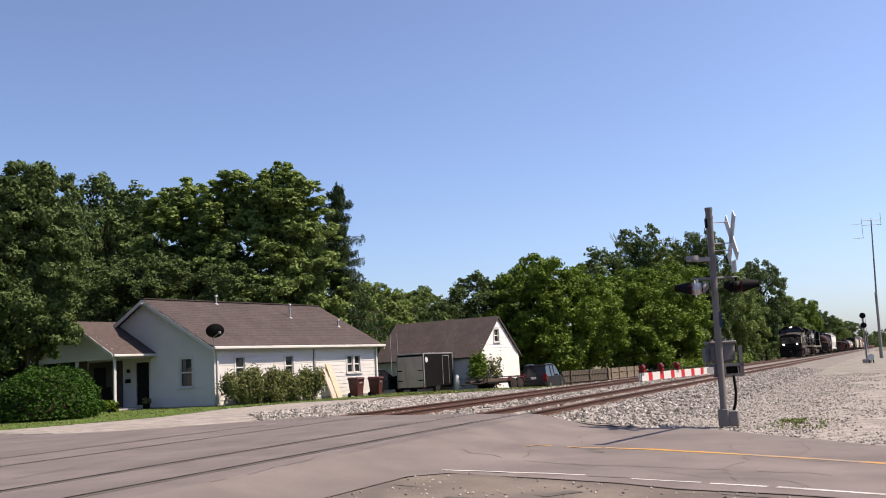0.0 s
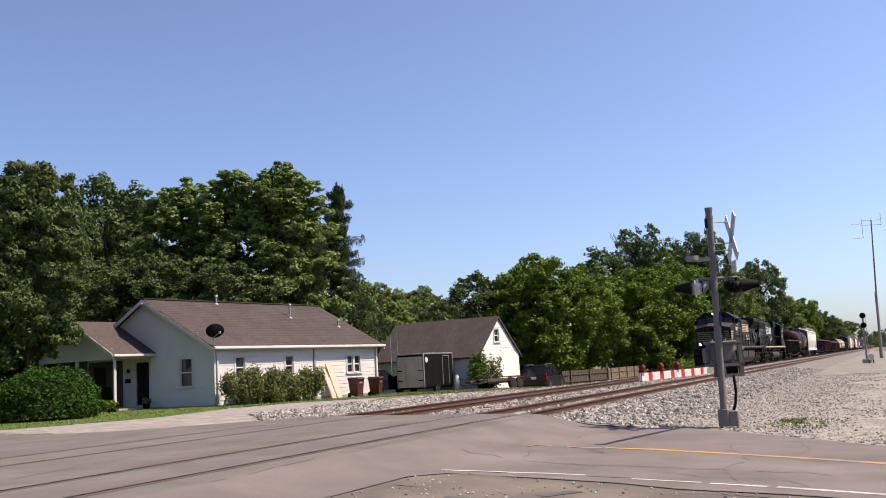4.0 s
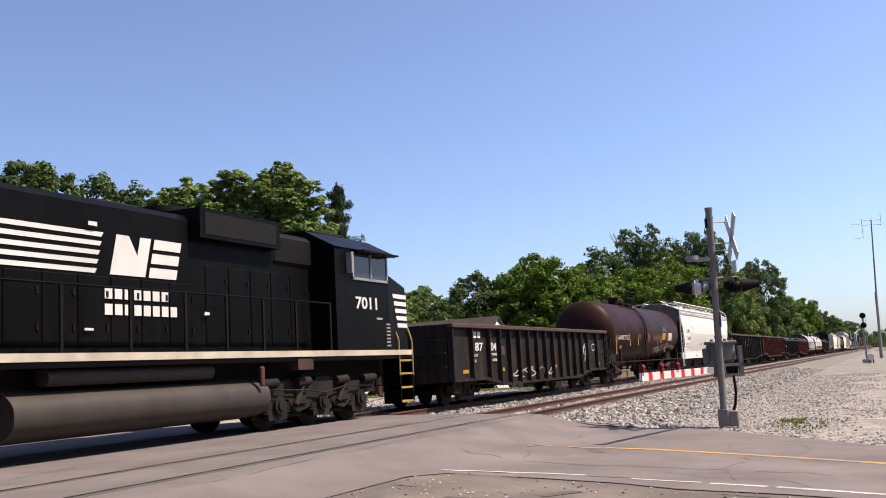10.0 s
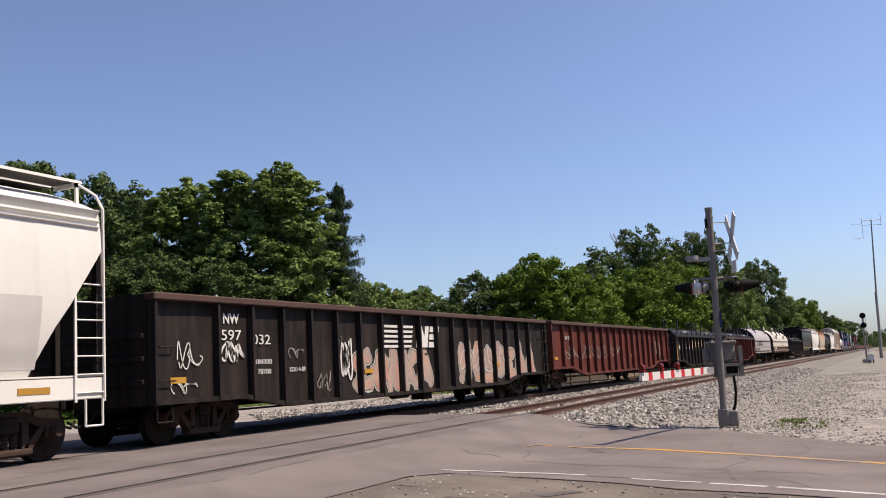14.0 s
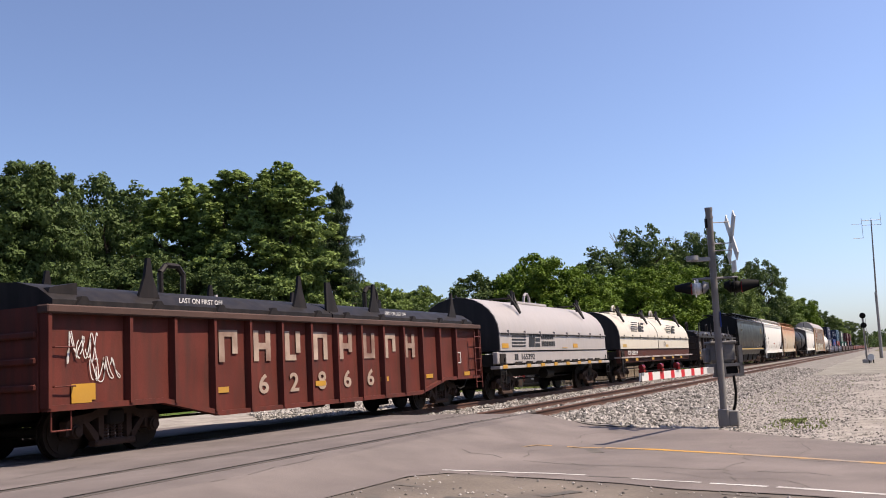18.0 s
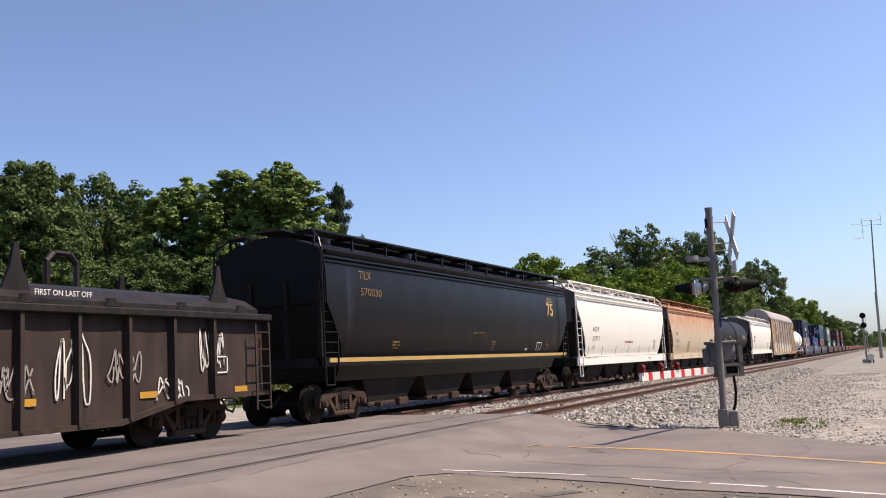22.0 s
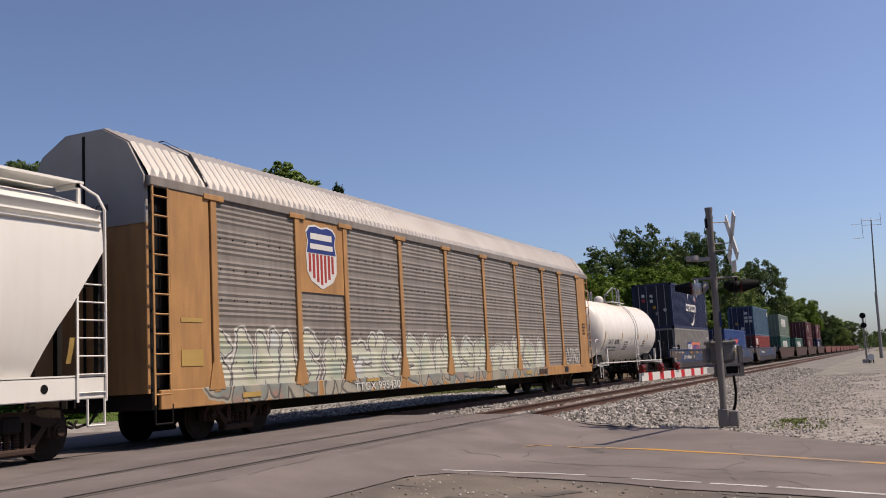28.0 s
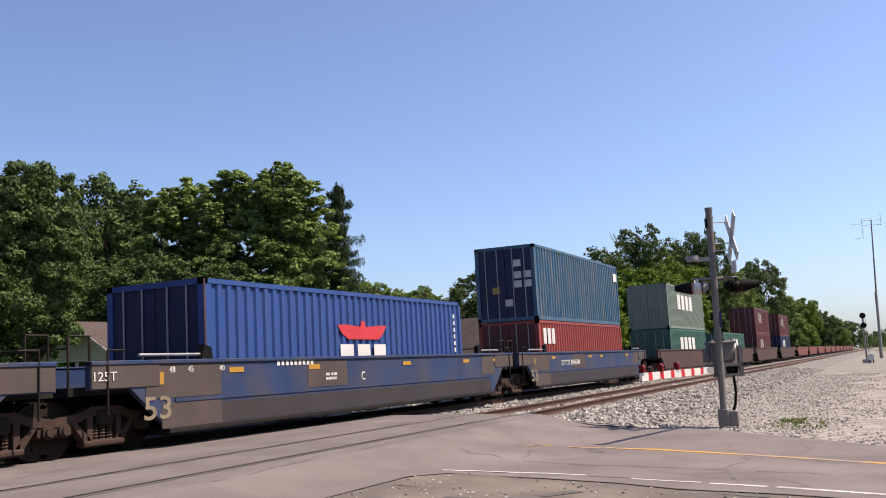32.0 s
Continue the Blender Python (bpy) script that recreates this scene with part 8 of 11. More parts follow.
    bars([(7.75, 8.0, 3.40, 3.46), (9.6, 9.8, 3.36, 3.42), (10.6, 10.75, 3.33, 3.39), (14.8, 15.0, 1.98, 2.03), (15.8, 16.1, 1.96, 2.04), (17.5, 17.7, 3.35, 3.4), (19.3, 19.45, 3.35, 3.42), (20.3, 20.7, 3.33, 3.37)], -0.927, "white_paint", c, "warning_label")
    rs = S()
    for i in range(5):
        rs.xz([(20.85 + i * 0.03, 2.1 + i * 0.18), (21.38, 2.1 + i * 0.18), (21.38, 2.2 + i * 0.18), (20.87 + i * 0.03, 2.2 + i * 0.18)], -0.89, -0.91)
    part("rear_stripes", rs, "livery", c)
    handrail(c, [7.15, 8.9, 10.6, 12.3, 14.0, 15.6, 16.2, 17.6, 19.0, 20.4, 21.3], 1.72, 2.78, -1.52, k)
    part("cab_rail", S().tube([(4.9, -1.5, 4.05), (6.9, -1.5, 3.98), (7.05, -1.5, 3.85), (7.1, -1.5, 2.85)], 0.022).tube([(7.1, -1.5, 2.1), (7.1, -1.5, 1.7)], 0.02), k, c)
    handrail(c, [7.15, 10.6, 14.0, 17.6, 21.3], 1.72, 2.78, 1.52, k)
    # fuel tank and gear under the frame
    tank = S().loft([[(x, -1.18, 0.28), (x, 1.18, 0.28), (x, 1.45, 0.72), (x, 1.45, 1.26), (x, -1.45, 1.26), (x, -1.45, 0.72)] for x in (7.15, 14.9)])
    part("fuel_tank", tank, "tank_dust", c, "dust-coated fuel tank", smooth=0)
    part("tank_bracket", S().box(10.4, 10.55, -1.49, -1.44, 0.75, 1.3), "black", c)
    part("bell", S().cyl((6.75, -1.3, 1.25), (6.75, -1.3, 1.0), 0.06, 12, 0.19), "under", c)
    part("lubricator", S().box(4.1, 4.5, -1.58, -1.5, 1.42, 1.66, 0.02), "loco_tan", c)
    loco_truck(c, 3.9, 1.98, True)
    loco_truck(c, 18.35, 1.90, True)
    step_well(c, 20.75, 21.45, -1.5, k, "loco_tan", "loco_tan")
    part("rear_chain", S().tube([(17.6, -1.35, 1.4), (18.1, -1.35, 1.05), (18.7, -1.35, 1.0), (19.2, -1.35, 1.35)], 0.03), "under_dark", c)
    coupler(c, 21.45, 1)
    coupler(c, 0.0, -1)
    return c


def second_locomotive(u):
    c = vehicle("locomotive", u, "clean glossy black diesel locomotive running long hood first, white stripes", "locomotive", "locomotives")
    k = "loco_clean"
    part("frame", S().box(0.0, 21.6, -1.5, 1.5, 1.44, 1.62, 0.02), "under_dark", c)
    part("sill", S().box(1.3, 21.4, -1.55, -1.49, 1.53, 1.66).box(1.3, 21.4, 1.49, 1.55, 1.53, 1.66), "loco_cream", c, "cream-painted sill edge")
    part("centre_sill", S().box(0.5, 21, -0.75, 0.75, 0.95, 1.46), "under_dark", c)
    part("pilot", S().box(-0.05, 0.12, -1.5, 1.5, 0.35, 1.6, 0.03), "black", c)
    for g in (-1, 1):
        step_well(c, 0.15, 1.15, g * 1.5, k, "loco_tan", "loco_tan")
        step_well(c, 20.75, 21.5, g * 1.5, k, "safety", "safety")
    part("end_rail", S().tube([(0.0, -1.2, 1.6), (0.0, -1.2, 2.7), (0.0, 1.2, 2.7), (0.0, 1.2, 1.6)], 0.022), "galv", c)
    hood = S().loft([[(x, -0.9, 1.62), (x, 0.9, 1.62), (x, 0.9, 4.24), (x, 0.78, 4.36), (x, -0.78, 4.36), (x, -0.9, 4.24)] for x in (7.2, 17.7)])
    part("hood", hood, k, c, smooth=0)
    rad = S().loft([[(1.45, -0.86, 1.62), (1.45, 0.86, 1.62), (1.45, 0.86, 4.20), (1.45, 0.78, 4.32), (1.45, -0.78, 4.32), (1.45, -0.86, 4.20)], [(1.62, -0.96, 1.62), (1.62, 0.96, 1.62), (1.62, 0.96, 4.28), (1.62, 0.82, 4.40), (1.62, -0.82, 4.40), (1.62, -0.96, 4.28)],
                    [(7.2, -0.96, 1.62), (7.2, 0.96, 1.62), (7.2, 0.96, 4.28), (7.2, 0.82, 4.40), (7.2, -0.82, 4.40), (7.2, -0.96, 4.28)]])
    part("radiator_hood", rad, k, c, smooth=0)
    grille(c, 1.75, 6.75, 3.50, 4.18, -0.96, 7, True)
    for x in (2.4, 3.9, 5.4):
        f = part("cooling_fan", S().cyl((x, 0, 4.38), (x, 0, 4.54), 0.62, 24), "black", c)
        part("fan_grille", S().cyl((x, 0, 4.54), (x, 0, 4.56), 0.5, 20), "under_dark", f)
    part("exhaust", S().box(11.4, 12.6, -0.3, 0.3, 4.34, 4.52, 0.04), "black", c)
    part("dynamic_brake", S().loft([[(x, -1.15, 3.9), (x, 1.15, 3.9), (x, 1.15, 4.5), (x, -1.15, 4.5)] for x in (13.3, 16.0)]), k, c, smooth=0)
    part("brake_screen", S().box(13.45, 15.85, -1.158, -1.15, 3.98, 4.42), "dark", c)
    part("intake", S().box(16.0, 17.6, -0.96, 0.96, 3.6, 4.3, 0.08), "black", c)
    for x in (13.6, 14.6):
        part("brake_fan", S().cyl((x, 0, 4.5), (x, 0, 4.62), 0.5, 20), "black", c)
    es = S()
    for i in range(5):
        z = 2.2 + i * 0.2
        es.add([(1.444, -0.80, z), (1.444, 0.80, z), (1.444, 0.80, z + 0.11), (1.444, -0.80, z + 0.11)], [(0, 1, 2, 3)])
        es.add([(1.63, -0.966, z), (1.95 + i * 0.05, -0.966, z), (1.98 + i * 0.05, -0.966, z + 0.11), (1.63, -0.966, z + 0.11)], [(0, 1, 2, 3)])
    part("end_stripes", es, "white_paint", c, "white stripes on the hood end", smooth=0)
    part("end_emblem", S().box(1.436, 1.445, -0.30, 0.30, 2.55, 3.15), "white_paint", c)
    for y in (-0.52, 0.52):
        nb = part("number_board", S().box(1.40, 1.46, y - 0.30, y + 0.30, 3.42, 3.64, 0.02), "black_paint", c, "black number board")
        letters("7011", 0, 0, 0.15, 0, "white_paint", nb, 0.46, name="road_number", turn=Matrix.Translation((1.394, y + 0.23, 3.45)) @ pose(0, 0, 0, 0, 0, -90))
    nb = part("number_board", S().box(1.66, 2.3, -0.985, -0.955, 3.30, 3.52, 0.01), "black_paint", c)
    letters("7011", 1.72, 3.335, 0.15, -0.988, "white_paint", nb, 0.5, name="road_number")
    part("headlight", S().cyl((1.46, -0.12, 3.85), (1.40, -0.12, 3.85), 0.1, 14).cyl((1.46, 0.14, 3.85), (1.40, 0.14, 3.85), 0.1, 14), "chrome", c)
    for x0, n in ((5.0, 1), (5.75, 1), (6.45, 1)):
        door_row(c, x0, x0 + 0.62, n, 1.85, 3.35, -0.96, k)
    door_row(c, 13.7, 17.4, 5, 1.8, 3.4, -0.9, k)
    door_row(c, 7.4, 13.4, 8, 1.8, 3.0, -0.9, k)
    for x in (2.2, 2.85):
        bars([(x, x + 0.5, 1.9 + i * 0.06, 1.93 + i * 0.06) for i in range(8)], -0.965, "grey_paint", c, "vent")
    emblem(c, 8.1, 3.05, 0.72, -0.905, "white_paint", 2.9, 0.15)
    word(c, 11.0, 2.62, 0.19, 7, -0.93, "white_paint", 1.25)
    word(c, 11.0, 2.34, 0.19, 8, -0.93, "white_paint", 1.25)
    bars([(3.3, 3.75, 3.36, 3.44), (3.85, 4.3, 3.36, 3.44), (5.2, 5.35, 3.44, 3.5), (5.95, 6.1, 3.44, 3.5), (6.6, 6.75, 3.44, 3.5), (7.9, 8.05, 3.3, 3.4), (10.6, 10.8, 3.85, 3.92), (3.9, 4.05, 1.9, 1.98), (10.5, 10.7, 2.06, 2.1), (13.6, 13.75, 2.4, 2.46)], -0.968, "white_paint", c, "warning_label")
    # cab and short hood
    cab = S().loft([[(x, -1.5, 1.62), (x, 1.5, 1.62), (x, 1.5, 4.12), (x, 0.7, 4.52), (x, -0.7, 4.52), (x, -1.5, 4.12)] for x in (17.7, 20.3)])
    part("cab", cab, k, c, smooth=0)
    part("cab_roof", S().loft([[(x, -1.56, 4.10), (x, -0.72, 4.54), (x, 0.72, 4.54), (x, 1.56, 4.10), (x, 1.5, 4.06), (x, 0.7, 4.48), (x, -0.7, 4.48), (x, -1.5, 4.06)] for x in (17.62, 20.75)]), k, c, smooth=0)
    part("air_conditioner", S().box(18.6, 19.9, -0.5, 0.5, 4.5, 4.68, 0.05), "black", c)
    part("nose", S().loft([[(20.3, -1.48, 1.62), (20.3, 1.48, 1.62), (20.3, 1.48, 3.6), (20.3, -1.48, 3.6)], [(21.5, -1.38, 1.62), (21.5, 1.38, 1.62), (21.45, 1.38, 3.32), (21.45, -1.38, 3.32)]]), k, c, smooth=0)
    part("windshield", S().box(20.3, 20.42, -1.3, 1.3, 3.66, 4.1), "window", c)
    for g in (-1, 1):
        y = g * 1.5
        w = part("side_window", S().box(18.5, 20.2, min(y, y + g * 0.025), max(y, y + g * 0.025), 3.42, 4.0), "window", c)
        fs = S()
        for x in (18.48, 19.35, 20.2):
            fs.box(x - 0.03, x + 0.03, min(y, y + g * 0.045), max(y, y + g * 0.045), 3.38, 4.04)
        fs.box(18.45, 20.23, min(y, y + g * 0.045), max(y, y + g * 0.045), 3.36, 3.42)
        part("window_frame", fs, "galv", w, "bright window frame")
        part("awning", S().xz([(18.5, 4.02), (20.3, 4.02), (20.3, 4.06), (18.5, 4.06)], min(y, y + g * 0.35), max(y, y + g * 0.35)), k, c)
        part("mirror", S().box(18.22, 18.32, min(y, y + g * 0.16), max(y, y + g * 0.16), 3.5, 4.0), "galv", c)
    letters("7011", 18.6, 2.66, 0.30, -1.506, "white_paint", c, 1.05, bold=0.02, name="road_number")
    bars([(19.6, 19.9, 2.42, 2.47)], -1.506, "grey_paint", c, "small_print")
    bars([(20.1, 20.3, 1.75 + i * 0.09, 1.79 + i * 0.09) for i in range(7)], -1.506, "grey_paint", c, "vent")
    ns = S()
    for i in range(5):
        z = 2.25 + i * 0.19
        a = 20.62 + (4 - i) * 0.06
        ns.add([(a, -1.48 + (a - 20.3) * 0.083 - 0.008, z), (21.49, -1.392, z), (21.49, -1.392, z + 0.11), (a - 0.03, -1.48 + (a - 20.3) * 0.083 - 0.01, z + 0.11)], [(0, 1, 2, 3)])
    part("nose_stripes", ns, "white_paint", c, smooth=0)
    handrail(c, [1.35, 2.6, 3.9, 5.2, 6.6, 8.1, 9.5, 11.0, 12.4, 13.6, 14.8, 16.0, 17.4], 1.66, 2.74, -1.5, k)
    handrail(c, [1.35, 5.2, 9.5, 13.6, 17.4], 1.66, 2.74, 1.5, k)
    tank = S().loft([[(x, math.copysign(abs(math.cos(a)) ** 0.55, math.cos(a)) * 1.42, 0.73 + 0.44 * math.copysign(abs(math.sin(a)) ** 0.8, math.sin(a))) for a in [math.pi * j / 14 for j in range(28)]] for x in (8.7, 15.1)])
    part("fuel_tank", tank, "tank_dust", c, "grey fuel tank", smooth=40)
    part("air_reservoir", S().cyl((9.4, -1.2, 1.30), (13.4, -1.2, 1.30), 0.15, 14), "tank_dust", c)
    part("red_valve", S().box(14.7, 14.82, -1.5, -1.42, 0.95, 1.35, 0.02), "bin", c)
    part("jacking_pad", S().box(3.8, 4.4, -1.52, -1.3, 1.25, 1.5).box(5.0, 5.35, -1.52, -1.3, 1.28, 1.5).box(16.0, 16.6, -1.52, -1.3, 1.25, 1.5), "under", c)
    loco_truck(c, 4.25, 1.72, False)
    loco_truck(c, 17.4, 1.72, False)
    coupler(c, 21.55, 1)
    coupler(c, 0.0, -1)
    return c


# -- freight cars --
def hopper(u, L, mat, roof, sill_mat, label, z_sill=(0.93, 1.30), bins=4, eave=3.97, top=4.42, stripe=None, sheets=9, group="covered hoppers", cut=1.30, notch=3.3):
    c = vehicle("covered_hopper", u, label, "freight car", group)
    prof = [(1.12, 0.95), (1.36, z_sill[1]), (1.48, 1.75), (1.545, 2.2), (1.575, 2.6), (1.575, 3.2), (1.555, 3.6), (1.50, eave), (1.25, eave + 0.13), (0.8, eave + 0.30), (0.35, top), (0, top + 0.02)]
    side = lambda z: max(float(np.interp(z, [q[1] for q in prof], [q[0] for q in prof])), 1.502 if z_sill[0] <= z <= z_sill[1] else 0)
    zs = [q[1] for q in prof if q[1] <= eave + 0.001]

    def ring(x, zb):
        r = []
        near = [(-float(np.interp(max(z, zb), [q[1] for q in prof], [q[0] for q in prof])), max(z, zb)) for z in zs]
        roofs = [(-1.25, eave + 0.13), (-0.8, eave + 0.30), (-0.35, top), (0.35, top), (0.8, eave + 0.30), (1.25, eave + 0.13)]
        far = [(-y, z) for y, z in reversed(near)]
        return [(x, y, z) for y, z in near + roofs + far]
    edge = [(0.0, notch), (0.25, notch - 0.22 * (notch - 1.3)), (0.5, notch - 0.45 * (notch - 1.3)), (0.7, notch - 0.62 * (notch - 1.3)), (0.85, notch - 0.78 * (notch - 1.3)), (0.95, notch - 0.92 * (notch - 1.3)), (1.0, 1.28)]
    n = int((L - 0.34 - 2 * cut) / 0.32)
    rings = [ring(0.15 + cut * f, z) for f, z in edge]
    for i in range(n + 1):                                        # sheets that have buckled a little between the seams
        x = 0.17 + cut + (L - 0.34 - 2 * cut) * i / n
        q = ring(x, 0.95)
        rings.append([(xx, y + (0.006 + 0.006 * noise.noise(Vector((x * 1.6, z * 0.35, 7.0))) if 1.8 < z < eave - 0.2 and y < 0 else 0.0), z) for xx, y, z in q])
    rings += [ring(L - 0.15 - cut * f, z) for f, z in reversed(edge)]
    part("body", S().loft(rings), mat, c, smooth=40)
    for x, g in ((0.0, 1), (L, -1)):
        # dark lining under the slope: shade of the cut-away put into colour
        part("slope_shade_sheet", S().loft([[(x + g * (0.13 + cut * f), -side(z) + 0.03, z - 0.025), (x + g * (0.13 + cut * f), side(z) - 0.03, z - 0.025)] for f, z in edge], closed=False), "under_dark", c, "dark slope sheet, cut-away shade put into its colour")
    for i in range(1, sheets):                                    # weld seams
        x = 1.6 + (L - 3.2) * i / sheets
        sm = S()
        for a, b in zip(zs, zs[1:]):
            if a >= 1.7:
                sm.add([(x - 0.006, -side(a) - 0.003, a), (x + 0.006, -side(a) - 0.003, a), (x + 0.006, -side(b) - 0.003, b), (x - 0.006, -side(b) - 0.003, b)], [(0, 1, 2, 3)])
        part("weld_seam", sm, mat, c)
    for g in (-1, 1):
        y = g * 1.50
        part("side_sill", S().box(0.0, L, min(y, y - g * 0.12), max(y, y - g * 0.12), z_sill[0], z_sill[1], 0.015).box(0, L, min(y, y - g * 0.2), max(y, y - g * 0.2), z_sill[1] - 0.03, z_sill[1] + 0.01), sill_mat, c)
        if stripe:
            part("sill_stripe", S().box(0.3, L - 0.3, min(y, y + g * 0.006), max(y, y + g * 0.006), z_sill[1] - 0.11, z_sill[1] - 0.01), stripe, c, "gold stripe")
        ch = S()
        for i in range(3):
            zt, dz = eave - (0.0, 0.17, 0.27)[i], (0.14, 0.07, 0.07)[i]
            lip = [(g * 1.45, zt), (g * 1.592, zt), (g * 1.592, zt - 0.012), (g * 1.50, zt - dz), (g * 1.45, zt - dz)]
            ch.loft([[(x, y, z) for y, z in (lip if g > 0 else lip[::-1])] for x in (0.2, L - 0.2)])
        part("eave_rib", ch, mat, c)
    # running board along the roof, with its posts
    # darker walk plates: shade of their undersides put into colour, not on cream cars
    part("running_board", S().box(0.1, L - 0.1, -0.38, 0.38, eave + 0.56, eave + 0.585), roof if mat == "hop_cream" else "walk_grate", c, "grating walk")
    for y in (-0.40, 0.40):
        part("board_edge", S().box(0.1, L - 0.1, y - 0.012, y + 0.012, eave + 0.55, eave + 0.60), roof, c)
    for y in (-0.95, 0.95):
        part("roof_walk", S().box(0.2, L - 0.2, y - 0.24, y + 0.24, eave + 0.50, eave + 0.525), roof if mat == "hop_cream" else "walk_grate", c, "grating walk")
        part("walk_edge", S().box(0.2, L - 0.2, y - 0.26, y - 0.24, eave + 0.495, eave + 0.54).box(0.2, L - 0.2, y + 0.24, y + 0.26, eave + 0.495, eave + 0.54), roof, c)
        n = 11
        for i in range(n):
            x = 0.3 + (L - 0.6) * i / (n - 1)
            part("walk_bracket", S().box(x - 0.03, x + 0.03, y - 0.26, y + 0.24, eave + 0.42, eave + 0.5).box(x - 0.03, x + 0.03, y + (-0.26 if y < 0 else 0.22), y + (-0.22 if y < 0 else 0.26), eave + 0.10, eave + 0.5), roof, c)
    for i in range(4):
        x = 2.2 + (L - 4.4) * i / 3
        part("roof_hatch", S().cyl((x, 0, top), (x, 0, top + 0.14), 0.42, 20), roof, c)
    # discharge bins
    step = (L - 4.6) / bins
    for i in range(bins):
        x = 2.3 + step * (i + 0.5)
        b = S().loft([[(x - step * 0.46, -1.1, 1.0), (x + step * 0.46, -1.1, 1.0), (x + step * 0.46, 1.1, 1.0), (x - step * 0.46, 1.1, 1.0)], [(x - step * 0.30, -0.95, 0.36), (x + step * 0.30, -0.95, 0.36), (x + step * 0.30, 0.95, 0.36), (x - step * 0.30, 0.95, 0.36)]])
        bn = part("discharge_bin", b, "under_dark", c)
        part("outlet_gate", S().box(x - step * 0.33, x + step * 0.33, -1.0, 1.0, 0.27, 0.37, 0.02).cyl((x - step * 0.22, -1.18, 0.32), (x - step * 0.22, 1.18, 0.32), 0.07, 10).box(x + step * 0.1, x + step * 0.26, -1.12, -1.0, 0.22, 0.42, 0.02), "under", bn)
    # end frames, ladders, grab irons
    for x, g in ((0.0, 1), (L, -1)):
        # end frame and wall colours hold grime and the shade of the sunless end
        e = S().box(min(x, x + g * 0.1), max(x, x + g * 0.1), -1.45, 1.45, z_sill[0], z_sill[1], 0.01)
        for y in (-1.4, -0.5, 0.5, 1.4):
            e.box(min(x + g * 0.05, x + g * 0.15), max(x + g * 0.05, x + g * 0.15), y - 0.05, y + 0.05, z_sill[1], 3.3)
        part("end_frame", e, "under_dark", c, "grimy end frame, end shade put into its colour")
        part("end_wall", S().loft([[(xe, y * 0.985, z - 0.02 * (z > eave)) for _, y, z in ring(0, 2.75)] for xe in (x + g * 0.110, x + g * 0.146)]), "hop_end" if mat != "hop_black" else "hop_black", c, "grimy upper end wall, end shade put into its colour")
        for y in (-1.52, 1.52):
            part("corner_post", S().tube([(x + g * 0.06, y, z_sill[0]), (x + g * 0.06, y, eave + 0.05), (x + g * 0.12, y * 0.94, eave + 0.28), (x + g * 0.3, y * 0.75, eave + 0.52)], 0.026), roof, c)
            ladder(c, x + g * 0.06, x + g * 0.66, y, z_sill[0] - 0.04, 2.9 if y < 0 else 3.6, roof, 7)
            part("step_stirrup", S().tube([(x + g * 0.10, y, z_sill[0]), (x + g * 0.10, y, z_sill[0] - 0.42), (x + g * 0.46, y, z_sill[0] - 0.42), (x + g * 0.46, y, z_sill[0])], 0.02), roof, c)
        xa = x + g * (cut + 0.1)
        # added dark sheet that stands for the shade deep in the cut-away
        part("end_shade_sheet", S().box(min(xa, xa + g * 0.045), max(xa, xa + g * 0.045), -1.36, 1.36, 1.32, 2.35), "under_dark", c, "dark sheet added for the shade in the cut-away")
        truck(c, 1.55 if g > 0 else L - 1.55, spin=True)
        coupler(c, x, -g)
    return c, side


